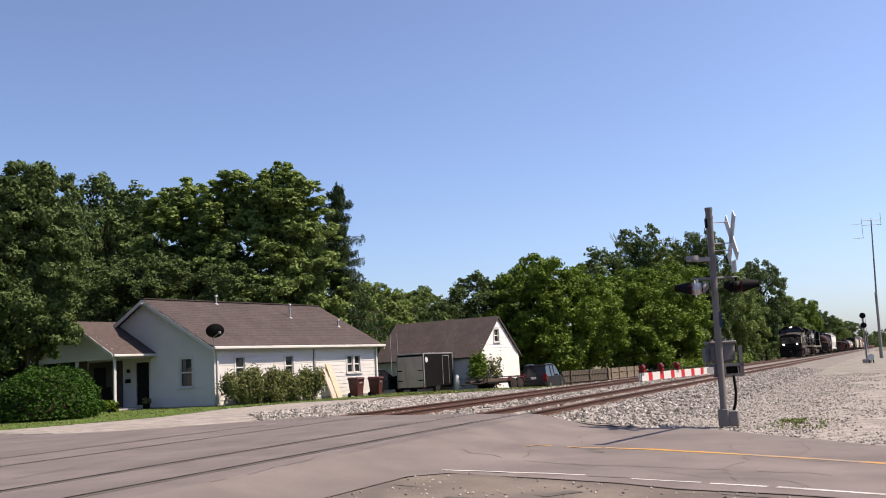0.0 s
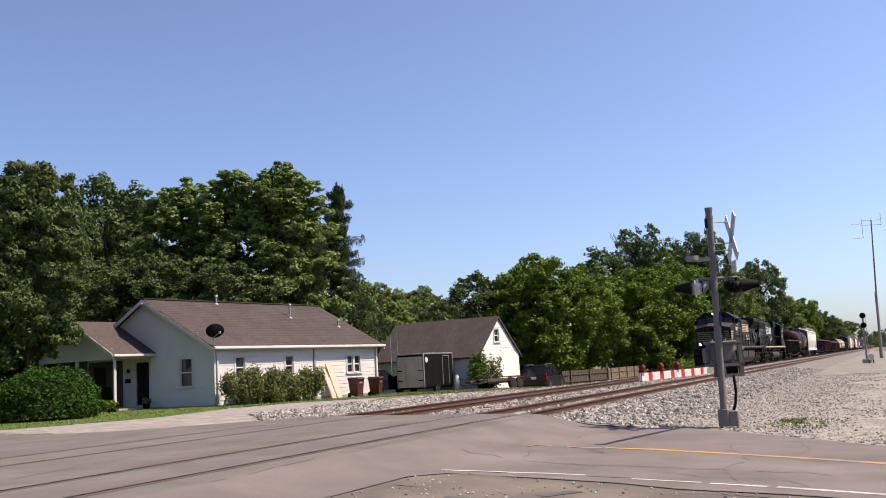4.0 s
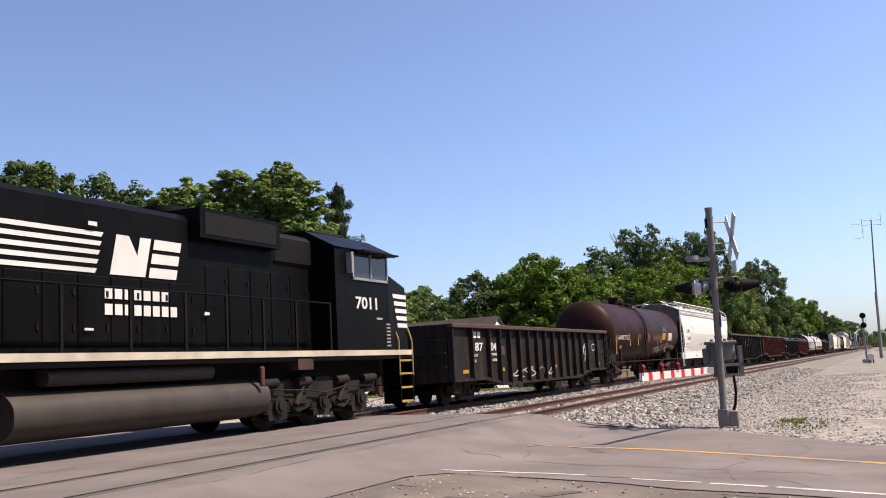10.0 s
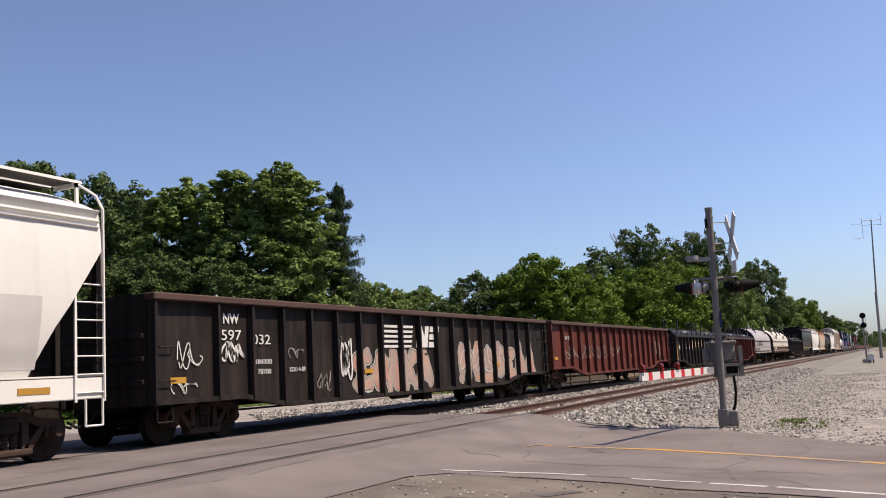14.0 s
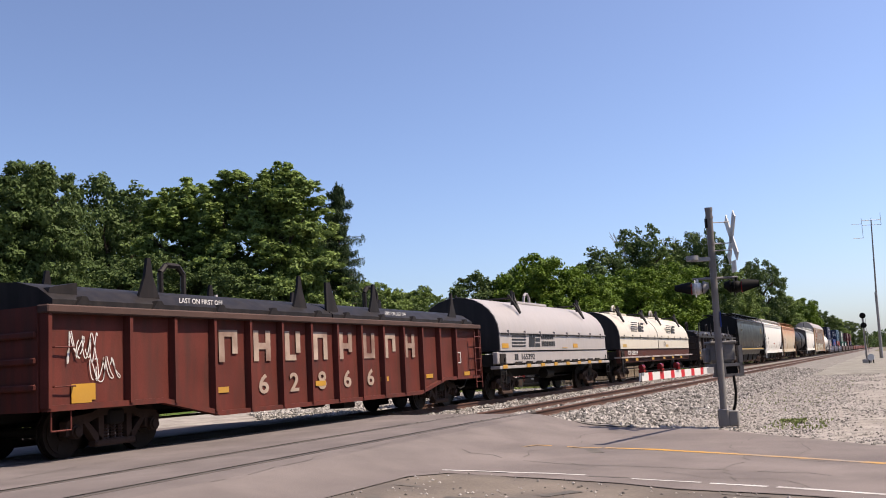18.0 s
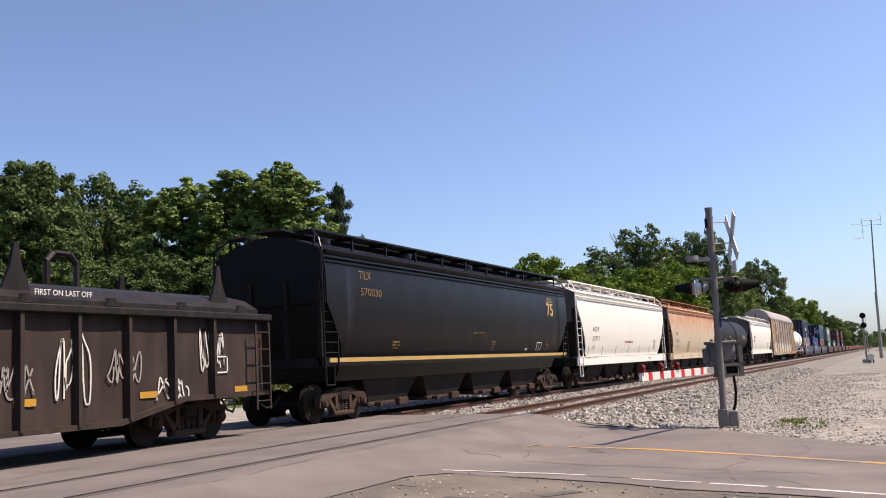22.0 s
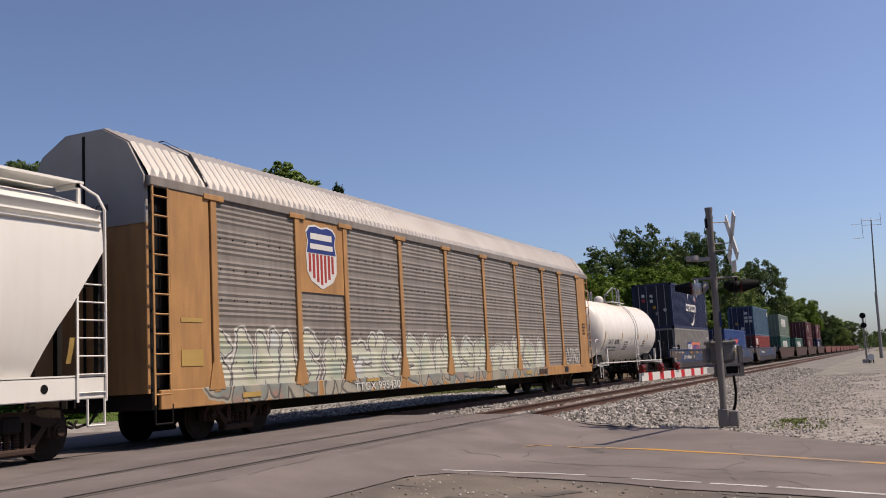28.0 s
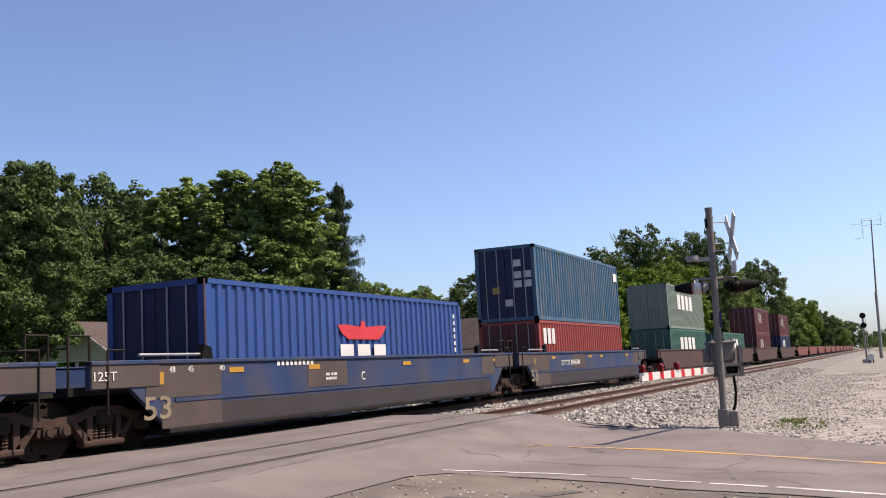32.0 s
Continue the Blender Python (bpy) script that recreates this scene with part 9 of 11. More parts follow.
def tank_car(u, L, mat, label, z0=1.05, r=1.46, sill=None, white=False, pad=0.3, ladder_at=None):
    c = vehicle("tank_car", u, label, "freight car", "tank cars")
    zc = z0 + r
    rings = []
    for i in range(8):
        a = math.pi / 2 * i / 7
        rr, x = max(0.02, r * math.sin(a)), pad + 0.62 * (1 - math.cos(a))
        rings.append((x, rr))
    rings += [(L - x, rr) for x, rr in reversed(rings)]
    n = 40
    part("shell", S().loft([[(x, rr * math.cos(2 * math.pi * j / n), zc + rr * math.sin(2 * math.pi * j / n)) for j in range(n)] for x, rr in rings]), mat, c, smooth=50)
    for i in range(1, 6):
        x = 0.9 + (L - 1.8) * i / 6
        part("weld_seam", S().loft([[(x + d, (r + h) * math.cos(2 * math.pi * j / n), zc + (r + h) * math.sin(2 * math.pi * j / n)) for j in range(n)] for d, h in ((-0.02, 0), (-0.012, 0.005), (0.012, 0.005), (0.02, 0))], caps=False), mat, c, smooth=60)
    part("side_walk", S().box(0.4, L - 0.4, -1.50, -1.43, 0.96, 1.01).box(0.4, L - 0.4, 1.43, 1.50, 0.96, 1.01), sill or mat, c)
    for g in (-1, 1):
        for x in (1.75, L - 1.75):
            part("rail_bracket", S().xz([(x - 0.07, 0.9), (x + 0.07, 0.9), (x + 0.05, 1.62), (x - 0.09, 1.62)], g * 1.40, g * 1.49), sill or mat, c)
        for x in (L * 0.32, L * 0.62, L * 0.80):
            part("walk_strut", S().cyl((x, g * 1.47, 1.0), (x - 0.22, g * 1.40, 1.28), 0.022, 6), sill or mat, c)
        for x, w in ((0.12, 1), (L - 0.12, -1)):
            part("end_rail", S().tube([(x, g * 1.42, 0.94), (x, g * 1.42, 1.92), (x + w * 0.12, g * 1.42, 2.02), (x + w * 0.35, g * 1.42, 2.02)], 0.02), sill or mat, c)
    for x, g in ((0.1, 1), (L - 0.1, -1)):
        pl = S().box(min(x, x + g * 1.9), max(x, x + g * 1.9), -1.45, 1.45, 0.86, 0.94)
        part("end_platform", pl, sill or "under_dark", c)
        part("stub_sill", S().box(min(x, x + g * 2.6), max(x, x + g * 2.6), -0.3, 0.3, 0.72, 1.08, 0.02), "under_dark", c)
        part("saddle", S().xz([(x + g * 1.2, 0.94), (x + g * 2.5, 0.94), (x + g * 2.3, 1.5), (x + g * 1.4, 1.5)], -1.0, 1.0), "under_dark", c)
        ladder(c, x + g * 0.25, x + g * 0.65, -1.5, 0.35, 1.0, sill or mat, 2)
        truck(c, x + g * 1.75)
        coupler(c, x, -g)
    for i, x in enumerate((L * 0.3, L * 0.38, L * 0.46, L * 0.56, L * 0.64, L * 0.72)):
        part("pipe_hanger", S().box(x - 0.03, x + 0.03, -0.62, -0.56, 0.62, 1.15).box(x - 0.05, x + 0.05, -0.66, -0.2, 0.58 + 0.03 * (i % 2), 0.64 + 0.03 * (i % 2)), "under_dark", c)
    # manway platform, dome and side ladder
    xm = ladder_at or L / 2
    if not white:
        part("manway", S().cyl((xm - 0.2, 0, zc + r - 0.05), (xm - 0.2, 0, zc + r + 0.32), 0.28, 20).cyl((xm - 0.2, 0, zc + r + 0.32), (xm - 0.2, 0, zc + r + 0.40), 0.34, 20), mat, c)
    if not white:
        part("valve_housing", S().cyl((xm + 0.7, 0, zc + r - 0.05), (xm + 0.7, 0, zc + r + 0.3), 0.24, 16), mat, c)
    part("manway_platform", S().box(xm - 1.3, xm + 1.3, -0.75, -0.45, zc + r - 0.02, zc + r + 0.02).box(xm - 1.3, xm + 1.3, 0.45, 0.75, zc + r - 0.02, zc + r + 0.02), sill or mat, c)
    if white:
        zt = zc + r
        part("safety_dome", S().cyl((xm - 1.25, -0.1, zt - 0.05), (xm - 1.25, -0.1, zt + 0.14), 0.24, 16).ball((xm - 1.25, -0.1, zt + 0.14), 0.23, 0.23, 0.20, 16, 10), sill or mat, c, "white domed valve cover")
        part("platform_rail", S().tube([(xm - 2.0, -0.62, zt - 0.12), (xm - 2.0, -0.62, zt + 0.34), (xm - 1.35, -0.62, zt + 0.30)], 0.024), "galv", c)
        for y in (-0.72, 0.72):
            part("platform_rail", S().tube([(xm - 2.02, y, zt + 0.36), (xm - 0.85, y, zt + 0.72), (xm - 0.22, y, zt + 0.70), (xm - 0.10, y, zt + 0.60), (xm - 0.10, y, zt - 0.10)], 0.026).cyl((xm - 0.85, y, zt - 0.08), (xm - 0.85, y, zt + 0.72), 0.026, 6), "galv", c)
            part("grab_post", S().tube([(xm + 0.24, y, zt - 0.10), (xm + 0.24, y, zt + 0.60), (xm + 0.30, y, zt + 0.68), (xm + 0.42, y, zt + 0.66), (xm + 0.42, y, zt - 0.12)], 0.024), "galv", c)
    for y in () if white else (-0.78, 0.78):
        pr = S()
        for z in (zc + r + 0.35, zc + r + 0.68):
            pr.cyl((xm - 1.3, y, z), (xm + 1.3, y, z), 0.018, 6)
        for x in (xm - 1.3, xm - 0.4, xm + 0.4, xm + 1.3):
            pr.cyl((x, y, zc + r - 0.12), (x, y, zc + r + 0.68), 0.018, 6)
        part("platform_rail", pr, sill or mat, c)
    lad = S()
    for x in (xm - 0.22, xm + 0.22):
        pts = [(x, -(r + 0.1) * math.sin(a), zc + (r + 0.1) * math.cos(a)) for a in [0.5 + 0.18 * i for i in range(9)]]
        lad.tube(pts + [(x, -1.58, 0.5)], 0.022)
    for a in [0.55 + 0.22 * i for i in range(6)]:
        lad.cyl((xm - 0.22, -(r + 0.1) * math.sin(a), zc + (r + 0.1) * math.cos(a)), (xm + 0.22, -(r + 0.1) * math.sin(a), zc + (r + 0.1) * math.cos(a)), 0.016, 6)
    for z in (0.6, 0.95, 1.3, 1.65, 2.0):
        lad.cyl((xm - 0.22, -1.58, z), (xm + 0.22, -1.58, z), 0.016, 6)
    part("ladder", lad, sill or mat, c)
    part("bottom_outlet", S().cyl((xm, 0, z0 + 0.05), (xm, 0, 0.55), 0.16, 12), "under_dark", c)
    part("brake_gear", S().cyl((xm - 1.4, -0.2, 0.8), (xm - 0.9, -0.2, 0.8), 0.12, 12).tube([(1.5, -0.3, 0.75), (L - 1.5, -0.3, 0.75)], 0.03), "under_dark", c)
    return c, zc


def on_shell(c, cells, zc, r, material, name="lettering"):
    """Plain marks bent round a tank's near flank: cells are (x0, x1, z0, z1)."""
    for x0, x1, z0, z1 in cells:
        s = S()
        pts = []
        for i in range(5):
            z = z0 + (z1 - z0) * i / 4
            pts.append((-math.sqrt(max(0.01, (r + 0.008) ** 2 - (z - zc) ** 2)), z))
        for (ya, za), (yb, zb) in zip(pts, pts[1:]):
            s.add([(x0, ya, za), (x1, ya, za), (x1, yb, zb), (x0, yb, zb)], [(0, 1, 2, 3)])
        part(name, s, material, c)


def gondola(u, L, mat, rim, label, top=2.42, ends=1.95, bays=14, bot=0.70, low=0.47, covered=False, group="gondolas", posts=None, sheet=None, dent=0.020):
    c = vehicle("gondola", u, label, "freight car", group)
    a, b = 2.6, 4.2
    prof = [(0.05, top - 0.13), (0.05, bot), (a, bot), (b, low), (L - b, low), (L - a, bot), (L - 0.05, bot), (L - 0.05, top - 0.13)]
    posts = posts or [0.08] + [ends + (L - 2 * ends) * i / bays for i in range(bays + 1)] + [L - 0.08]
    low_edge = lambda x: float(np.interp(x, [0, a, b, L - b, L - a, L], [bot, bot, low, low, bot, bot]))
    for i, (xa, xb) in enumerate(zip(posts, posts[1:])):          # each sheet between two posts has its own dents
        grid = []
        for j in range(9):
            fx = j / 8
            x = xa + (xb - xa) * fx
            row = []
            for k in range(9):
                fz = k / 8
                z = low_edge(x) + (top - 0.13 - low_edge(x)) * fz
                push = math.sin(math.pi * fx) ** 0.7 * math.sin(math.pi * (0.06 + 0.88 * fz)) ** 0.7
                row.append((x, -1.470 + dent * push * (1.0 + 1.6 * noise.noise(Vector((x * 1.1 + i * 3.7, z * 1.6, L)))), z))
            grid.append(row)
        part("side_sheet", S().loft(grid, caps=False, closed=False), sheet or mat, c, smooth=80)
    for g in (-1, 1):
        part("side", S().xz(prof, g * 1.435, g * 1.40), mat, c)
        part("top_chord", S().box(0, L, min(g * 1.38, g * 1.64), max(g * 1.38, g * 1.64), top - 0.13, top, 0.02), rim, c, "rust-edged top chord")
        bc = S()
        for (x0, z0), (x1, z1) in zip(prof[1:6], prof[2:7]):
            bc.loft([[(x0, g * 1.40, z0 - 0.0), (x0, g * 1.57, z0), (x0, g * 1.57, z0 + 0.09), (x0, g * 1.40, z0 + 0.09)], [(x1, g * 1.40, z1), (x1, g * 1.57, z1), (x1, g * 1.57, z1 + 0.09), (x1, g * 1.40, z1 + 0.09)]])
        part("bottom_chord", bc, mat, c)
    for x in posts:
        zb = low_edge(x)
        for g in (-1, 1):
            w = 0.06
            part("side_post", S().loft([[(x - w, g * 1.44, z), (x - w * 0.6, g * 1.60, z), (x + w * 0.6, g * 1.60, z), (x + w, g * 1.44, z)] for z in (zb + 0.05, top - 0.12)]), mat, c)
    for x in (0.0, L - 0.08):
        e = part("end_wall", S().box(x, x + 0.08, -1.42, 1.42, bot, top - 0.02), mat, c)
        for z in (1.1, 1.5, 1.9):
            part("end_rib", S().box(x - 0.05 if x < 1 else x + 0.08, x if x < 1 else x + 0.13, -1.4, 1.4, z, z + 0.1, 0.02), mat, e)
    part("floor", S().box(0.05, L - 0.05, -1.4, 1.4, 0.92, 1.0), "under_dark", c)
    part("centre_sill", S().box(0.1, L - 0.1, -0.35, 0.35, 0.62, 0.92), "under_dark", c)
    part("brake_gear", S().cyl((L / 2 - 0.5, -0.9, 0.5), (L / 2 + 0.3, -0.9, 0.5), 0.13, 10).tube([(2.2, -0.6, 0.5), (L - 2.2, -0.6, 0.42)], 0.025).box(L / 2 + 0.8, L / 2 + 1.3, -1.2, -0.8, 0.3, 0.6), "under_dark", c)
    for x, g in ((0.12, 1), (L - 0.12, -1)):
        if g < 0:
            ladder(c, x + g * 0.05, x + g * 0.5, -1.66, bot - 0.28, top - 0.2, mat, 5)
        else:
            for zg in (1.15, 1.75):
                part("grab_iron", S().tube([(x + 0.08, -1.47, zg), (x + 0.08, -1.55, zg), (x + 0.5, -1.55, zg), (x + 0.5, -1.47, zg)], 0.014), mat, c)
            part("step_stirrup", S().tube([(x + 0.06, -1.5, bot), (x + 0.06, -1.5, bot - 0.3), (x + 0.45, -1.5, bot - 0.3), (x + 0.45, -1.5, bot)], 0.016), mat, c)
        ladder(c, x + g * 0.05, x + g * 0.5, 1.56, bot - 0.28, top - 0.2, mat, 5)
        truck(c, 1.95 if g > 0 else L - 1.95, r=0.42)
        coupler(c, x - g * 0.1, -g)
    if covered:
        for x0, x1 in ((0.25, L / 2 - 0.03), (L / 2 + 0.03, L - 0.25)):
            cv = S().loft([[(x, -1.46, top), (x, -1.46, top + 0.10), (x, -1.15, top + 0.30), (x, -0.7, top + 0.42), (x, 0, top + 0.47), (x, 0.7, top + 0.42), (x, 1.15, top + 0.30), (x, 1.46, top + 0.10), (x, 1.46, top)] for x in (x0, x1)])
            hood = part("coil_cover", cv, "cover", c, "low arched black coil cover", smooth=50)
            n = 5
            for i in range(n):
                x = x0 + 0.6 + (x1 - x0 - 1.2) * i / (n - 1)
                part("stiffener", S().xz([(x - 0.16, top + 0.02), (x + 0.16, top + 0.02), (x + 0.05, top + 0.16), (x - 0.05, top + 0.16)], -1.52, -1.40), "cover", hood)
            for x in (x0 + (x1 - x0) * 0.29, x0 + (x1 - x0) * 0.88):
                part("guide_fin", S().xz([(x - 0.30, top + 0.14), (x + 0.30, top + 0.14), (x + 0.10, top + 0.62), (x + 0.04, top + 0.95), (x - 0.04, top + 0.95), (x - 0.10, top + 0.62)], -1.26, -1.20).xz([(x - 0.30, top + 0.14), (x + 0.30, top + 0.14), (x + 0.10, top + 0.62), (x + 0.04, top + 0.95), (x - 0.04, top + 0.95), (x - 0.10, top + 0.62)], 1.20, 1.26), "cover", hood)
            xm = (x0 + x1) / 2 + 0.35
            part("lifting_hoop", S().tube([(xm - 0.34, 0, top + 0.4), (xm - 0.34, 0, top + 0.92), (xm - 0.18, 0, top + 1.08), (xm + 0.18, 0, top + 1.08), (xm + 0.34, 0, top + 0.92), (xm + 0.34, 0, top + 0.4)], 0.06), "cover", hood)
        part("centre_fin", S().xz([(L / 2 - 0.05, top), (L / 2 + 0.55, top), (L / 2 + 0.12, top + 0.85), (L / 2 - 0.05, top + 0.85)], -1.35, -1.29), "cover", c)
        part("end_hood", S().xz([(0.25, top), (0.9, top), (0.9, top + 0.4), (0.35, top + 0.3)], -1.3, 1.3), "cover", c)
    return c


def coil_car(u, L, hoods, mat, label, deck, z_low=1.60, z_top=3.46):
    c = vehicle("coil_car", u, label, "freight car", "coil cars")
    for x0, x1 in hoods:
        zm = 2.20
        half = [(-1.5, z_low), (-1.5, zm)]
        for i in range(1, 14):
            a = math.pi * i / 14
            half.append((-1.5 * math.cos(a), zm + (z_top - zm) * math.sin(a)))
        half += [(1.5, zm), (1.5, z_low)]
        h = part("coil_hood", S().loft([[(x, y, z) for y, z in half] for x in (x0 + 0.05, x1 - 0.05)]), mat, c, smooth=30)
        # only the leading end is dark: its shade is put into the colour
        part("hood_end", S().loft([[(x, y * 0.985, z - 0.01) for y, z in half] for x in (x0 + 0.02, x0 + 0.06)]), "hood_end", h, smooth=30)
        part("hood_lip", S().box(x0, x1, -1.53, -1.49, zm - 0.03, zm + 0.02).box(x0, x1, 1.49, 1.53, zm - 0.03, zm + 0.02), mat, h)
        n = max(3, int((x1 - x0) / 1.6))
        for i in range(n):
            x = x0 + (i + 0.5) * (x1 - x0) / n
            part("clamp", S().box(x - 0.03, x + 0.03, -1.56, -1.49, zm - 0.1, zm + 0.08), mat, h)
        if mat == "coil_cream":
            for i in range(1, n):
                x = x0 + i * (x1 - x0) / n
                part("hood_seam", S().loft([[(x + d, y * (1 + e), z + (0.005 if e else 0)) for y, z in half] for d, e in ((-0.010, 0), (0, 0.003), (0.010, 0))], caps=False, closed=False), mat, h, smooth=60)
        part("hood_rod", S().tube([(x0 + 0.1, -1.55, zm - 0.03), (x1 - 0.1, -1.55, zm - 0.03)], 0.018), "hood_end", h)
        for f in (0.20, 0.80):
            x = x0 + f * (x1 - x0)
            br = S()
            zb = z_top + 0.02
            br.tube([(x, -0.95, zb), (x, 0.95, zb)], 0.035)
            for y in (-1.0, 1.0):
                br.tube([(x - 0.26, y * 1.02, zb + 0.10), (x, y * 1.34, zm + 0.72), (x + 0.26, y * 1.02, zb + 0.10)], 0.045)
                br.tube([(x - 0.10, y * 1.08, zm + 1.02), (x - 0.10, y * 1.08, zb + 0.26)], 0.045)
                br.tube([(x + 0.12, y * 1.08, zm + 1.02), (x + 0.12, y * 1.08, zb + 0.22)], 0.04)
                br.tube([(x - 0.28, y, zb + 0.06), (x + 0.28, y, zb + 0.06)], 0.03)
            part("stacking_bracket", br, "hood_end", h)
        xm = (x0 + x1) / 2
        part("lifting_hoop", S().tube([(xm - 0.35, -0.2, z_top - 0.03), (xm - 0.28, -0.2, z_top + 0.3), (xm - 0.1, -0.2, z_top + 0.42), (xm + 0.1, -0.2, z_top + 0.42), (xm + 0.28, -0.2, z_top + 0.3), (xm + 0.35, -0.2, z_top - 0.03)], 0.055).box(xm - 1.7, xm + 1.7, -0.45, 0.45, z_top - 0.06, z_top + 0.04, 0.02), mat, h)
    if deck == "grey":
        for g in (-1, 1):
            part("side_sill", S().box(0.0, L, min(g * 1.28, g * 1.46), max(g * 1.28, g * 1.46), 1.16, 1.56, 0.02).box(0.0, L, min(g * 1.2, g * 1.54), max(g * 1.2, g * 1.54), 1.00, 1.10, 0.01), "coil_grey", c)
        for i in range(10):
            x = 1.5 + i * (L - 2.6) / 10
            part("sill_gusset", S().xz([(x, 1.10), (x + 0.5, 1.10), (x + 0.62, 1.22), (x + 0.12, 1.22)], -1.545, -1.45), "under_dark", c)
    else:
        for g in (-1, 1):
            part("side_sill", S().box(0.0, L, min(g * 1.25, g * 1.44), max(g * 1.25, g * 1.44), 0.92, 1.58, 0.02), "deck_red", c, "rusty red side sill")
            # ledge made pale: the sun along its edge is put into the colour
            part("deck_ledge", S().box(-0.1, L + 0.4, min(g * 1.2, g * 1.56), max(g * 1.2, g * 1.56), 1.14, 1.22, 0.01), "ledge", c, "scuffed deck ledge, sunlight put into its pale colour")
    part("deck", S().box(0, L, -1.3, 1.3, 1.1, 1.5), "under_dark", c)
    part("centre_sill", S().box(-0.2, L + 0.2, -0.4, 0.4, 0.70, 1.1), "under_dark", c)
    part("brake_gear", S().cyl((L * 0.45, -0.9, 0.75), (L * 0.45 + 0.8, -0.9, 0.75), 0.2, 12).tube([(2.6, -0.5, 0.6), (L - 2.6, -0.5, 0.6)], 0.03), "under_dark", c)
    part("hand_brake", S().box(0.2, 0.7, -1.5, -1.2, 0.8, 1.5, 0.02), "under_dark", c)
    for x, g in ((0.0, 1), (L, -1)):
        truck(c, x + g * 1.7)
        coupler(c, x, -g)
        ladder(c, x + g * 0.06, x + g * 0.5, -1.52, 0.45, 1.35, "under_dark", 3)
    return c


def autorack(u, L):
    c = vehicle("autorack", u, "tall orange autorack with ribbed galvanised side screens and spray paint", "freight car")
    part("underframe", S().box(0.1, L - 0.1, -1.45, 1.45, 0.66, 0.98, 0.02).box(2.5, L - 2.5, -0.6, 0.6, 0.42, 0.7), "under_dark", c)
    core = [(-1.42, 0.9), (1.42, 0.9), (1.42, 4.8), (1.05, 5.45), (0.45, 5.78), (-0.45, 5.78), (-1.05, 5.45), (-1.42, 4.8)]
    part("inner_shell", S().loft([[(x, y * 0.96, z - 0.04) for y, z in core] for x in (0.15, L - 0.15)]), "dark", c, smooth=0)
    # corrugated roof
    n = 125
    rings = []
    for i in range(n * 2 + 1):
        x = 0.05 + (L - 0.1) * i / (n * 2)
        d = 0.025 if i % 2 else 0.0
        rings.append([(x, -1.50, 4.76), (x, -1.42 - d, 4.92 + d), (x, -1.05 - d * 0.6, 5.47 + d), (x, -0.45, 5.80 + d), (x, 0.45, 5.80 + d), (x, 1.05 + d * 0.6, 5.47 + d), (x, 1.42 + d, 4.92 + d), (x, 1.50, 4.76)])
    part("roof", S().loft(rings, closed=False), "rack_roof", c, "pale corrugated roof", smooth=0)
    for x in (1.6, L - 0.75):
        part("roof_strap", S().loft([[(x + d, y * 1.03, z + 0.03) for y, z in ((-1.46, 4.8), (-1.05, 5.5), (-0.45, 5.84), (0.45, 5.84), (1.05, 5.5), (1.46, 4.8))] for d in (0, 0.08)], closed=False), "black", c)
    for x, g in ((0.0, 1), (L, -1)):
        e = part("end_door", S().loft([[(x + g * d, y * 0.99, z) for y, z in [(-1.42, 0.95), (1.42, 0.95), (1.42, 3.95), (-1.42, 3.95)]] for d in (0.02, 0.1)]), "rack_orange", c, "orange end door")
        part("upper_panel", S().loft([[(x + g * d, y * 0.99, z) for y, z in [(-1.42, 3.95), (1.42, 3.95), (1.42, 4.8), (1.05, 5.45), (0.45, 5.78), (-0.45, 5.78), (-1.05, 5.45), (-1.42, 4.8)]] for d in (0.0, 0.1)]), "rack_roof", e, "pale upper end panel", smooth=0)
        part("door_seam", S().box(min(x, x - g * 0.012), max(x, x - g * 0.012), -0.03, 0.03, 0.95, 5.7), "black", e)
        letters("EXCESS HEIGHT CAR", 0, 0, 0.12, 0, "black_paint", e, 1.5, name="lettering", turn=Matrix.Translation((x - g * 0.008, 0.9 if g > 0 else -0.9, 4.25)) @ pose(0, 0, 0, 0, 0, -90 if g > 0 else 90))
        truck(c, x + g * 3.0)
        coupler(c, x, -g)
        for y in (-1.54, 1.54):
            ladder(c, x + g * 0.06, x + g * 0.46, y, 0.75, 4.6, "rack_orange", 11, r=0.02)
            part("corner_sheet", S().box(min(x + g * 0.5, x + g * 1.6), max(x + g * 0.5, x + g * 1.6), min(y, y * 0.96), max(y, y * 0.96), 0.75, 4.62), "rack_orange", c)
            part("step_stirrup", S().tube([(x + g * 0.06, y, 0.75), (x + g * 0.06, y, 0.42), (x + g * 0.5, y, 0.42), (x + g * 0.5, y, 0.75)], 0.02), "black", c)
    posts = [1.74, 4.62, 6.66, 9.5, 12.4, 15.25, 18.1, 21.0, 23.05, 25.4]
    for g in (-1, 1):
        ya, yb = (-1.55, -1.47) if g < 0 else (1.47, 1.55)
        part("top_rail", S().box(0, L, ya - 0.01, yb + 0.01, 4.60, 4.78, 0.015), "rack_panel", c)
        for x0, x1, ink in ((0.2, 9.5, "sprayed_sill_rear"), (9.5, L - 0.2, "sprayed_sill_front")):
            part("bottom_rail", S().box(x0, x1, ya, yb, 0.66, 1.0, 0.015), ink if g < 0 else "rack_orange", c)
        for x in posts:
            po = part("side_post", S().box(x - 0.09, x + 0.09, ya - 0.01, yb + 0.01, 0.9, 4.62, 0.01), "rack_orange", c)
            part("post_cap", S().box(x - 0.30, x + 0.30, ya - 0.03, yb + 0.03, 4.55, 4.66, 0.01), "rack_orange", po)
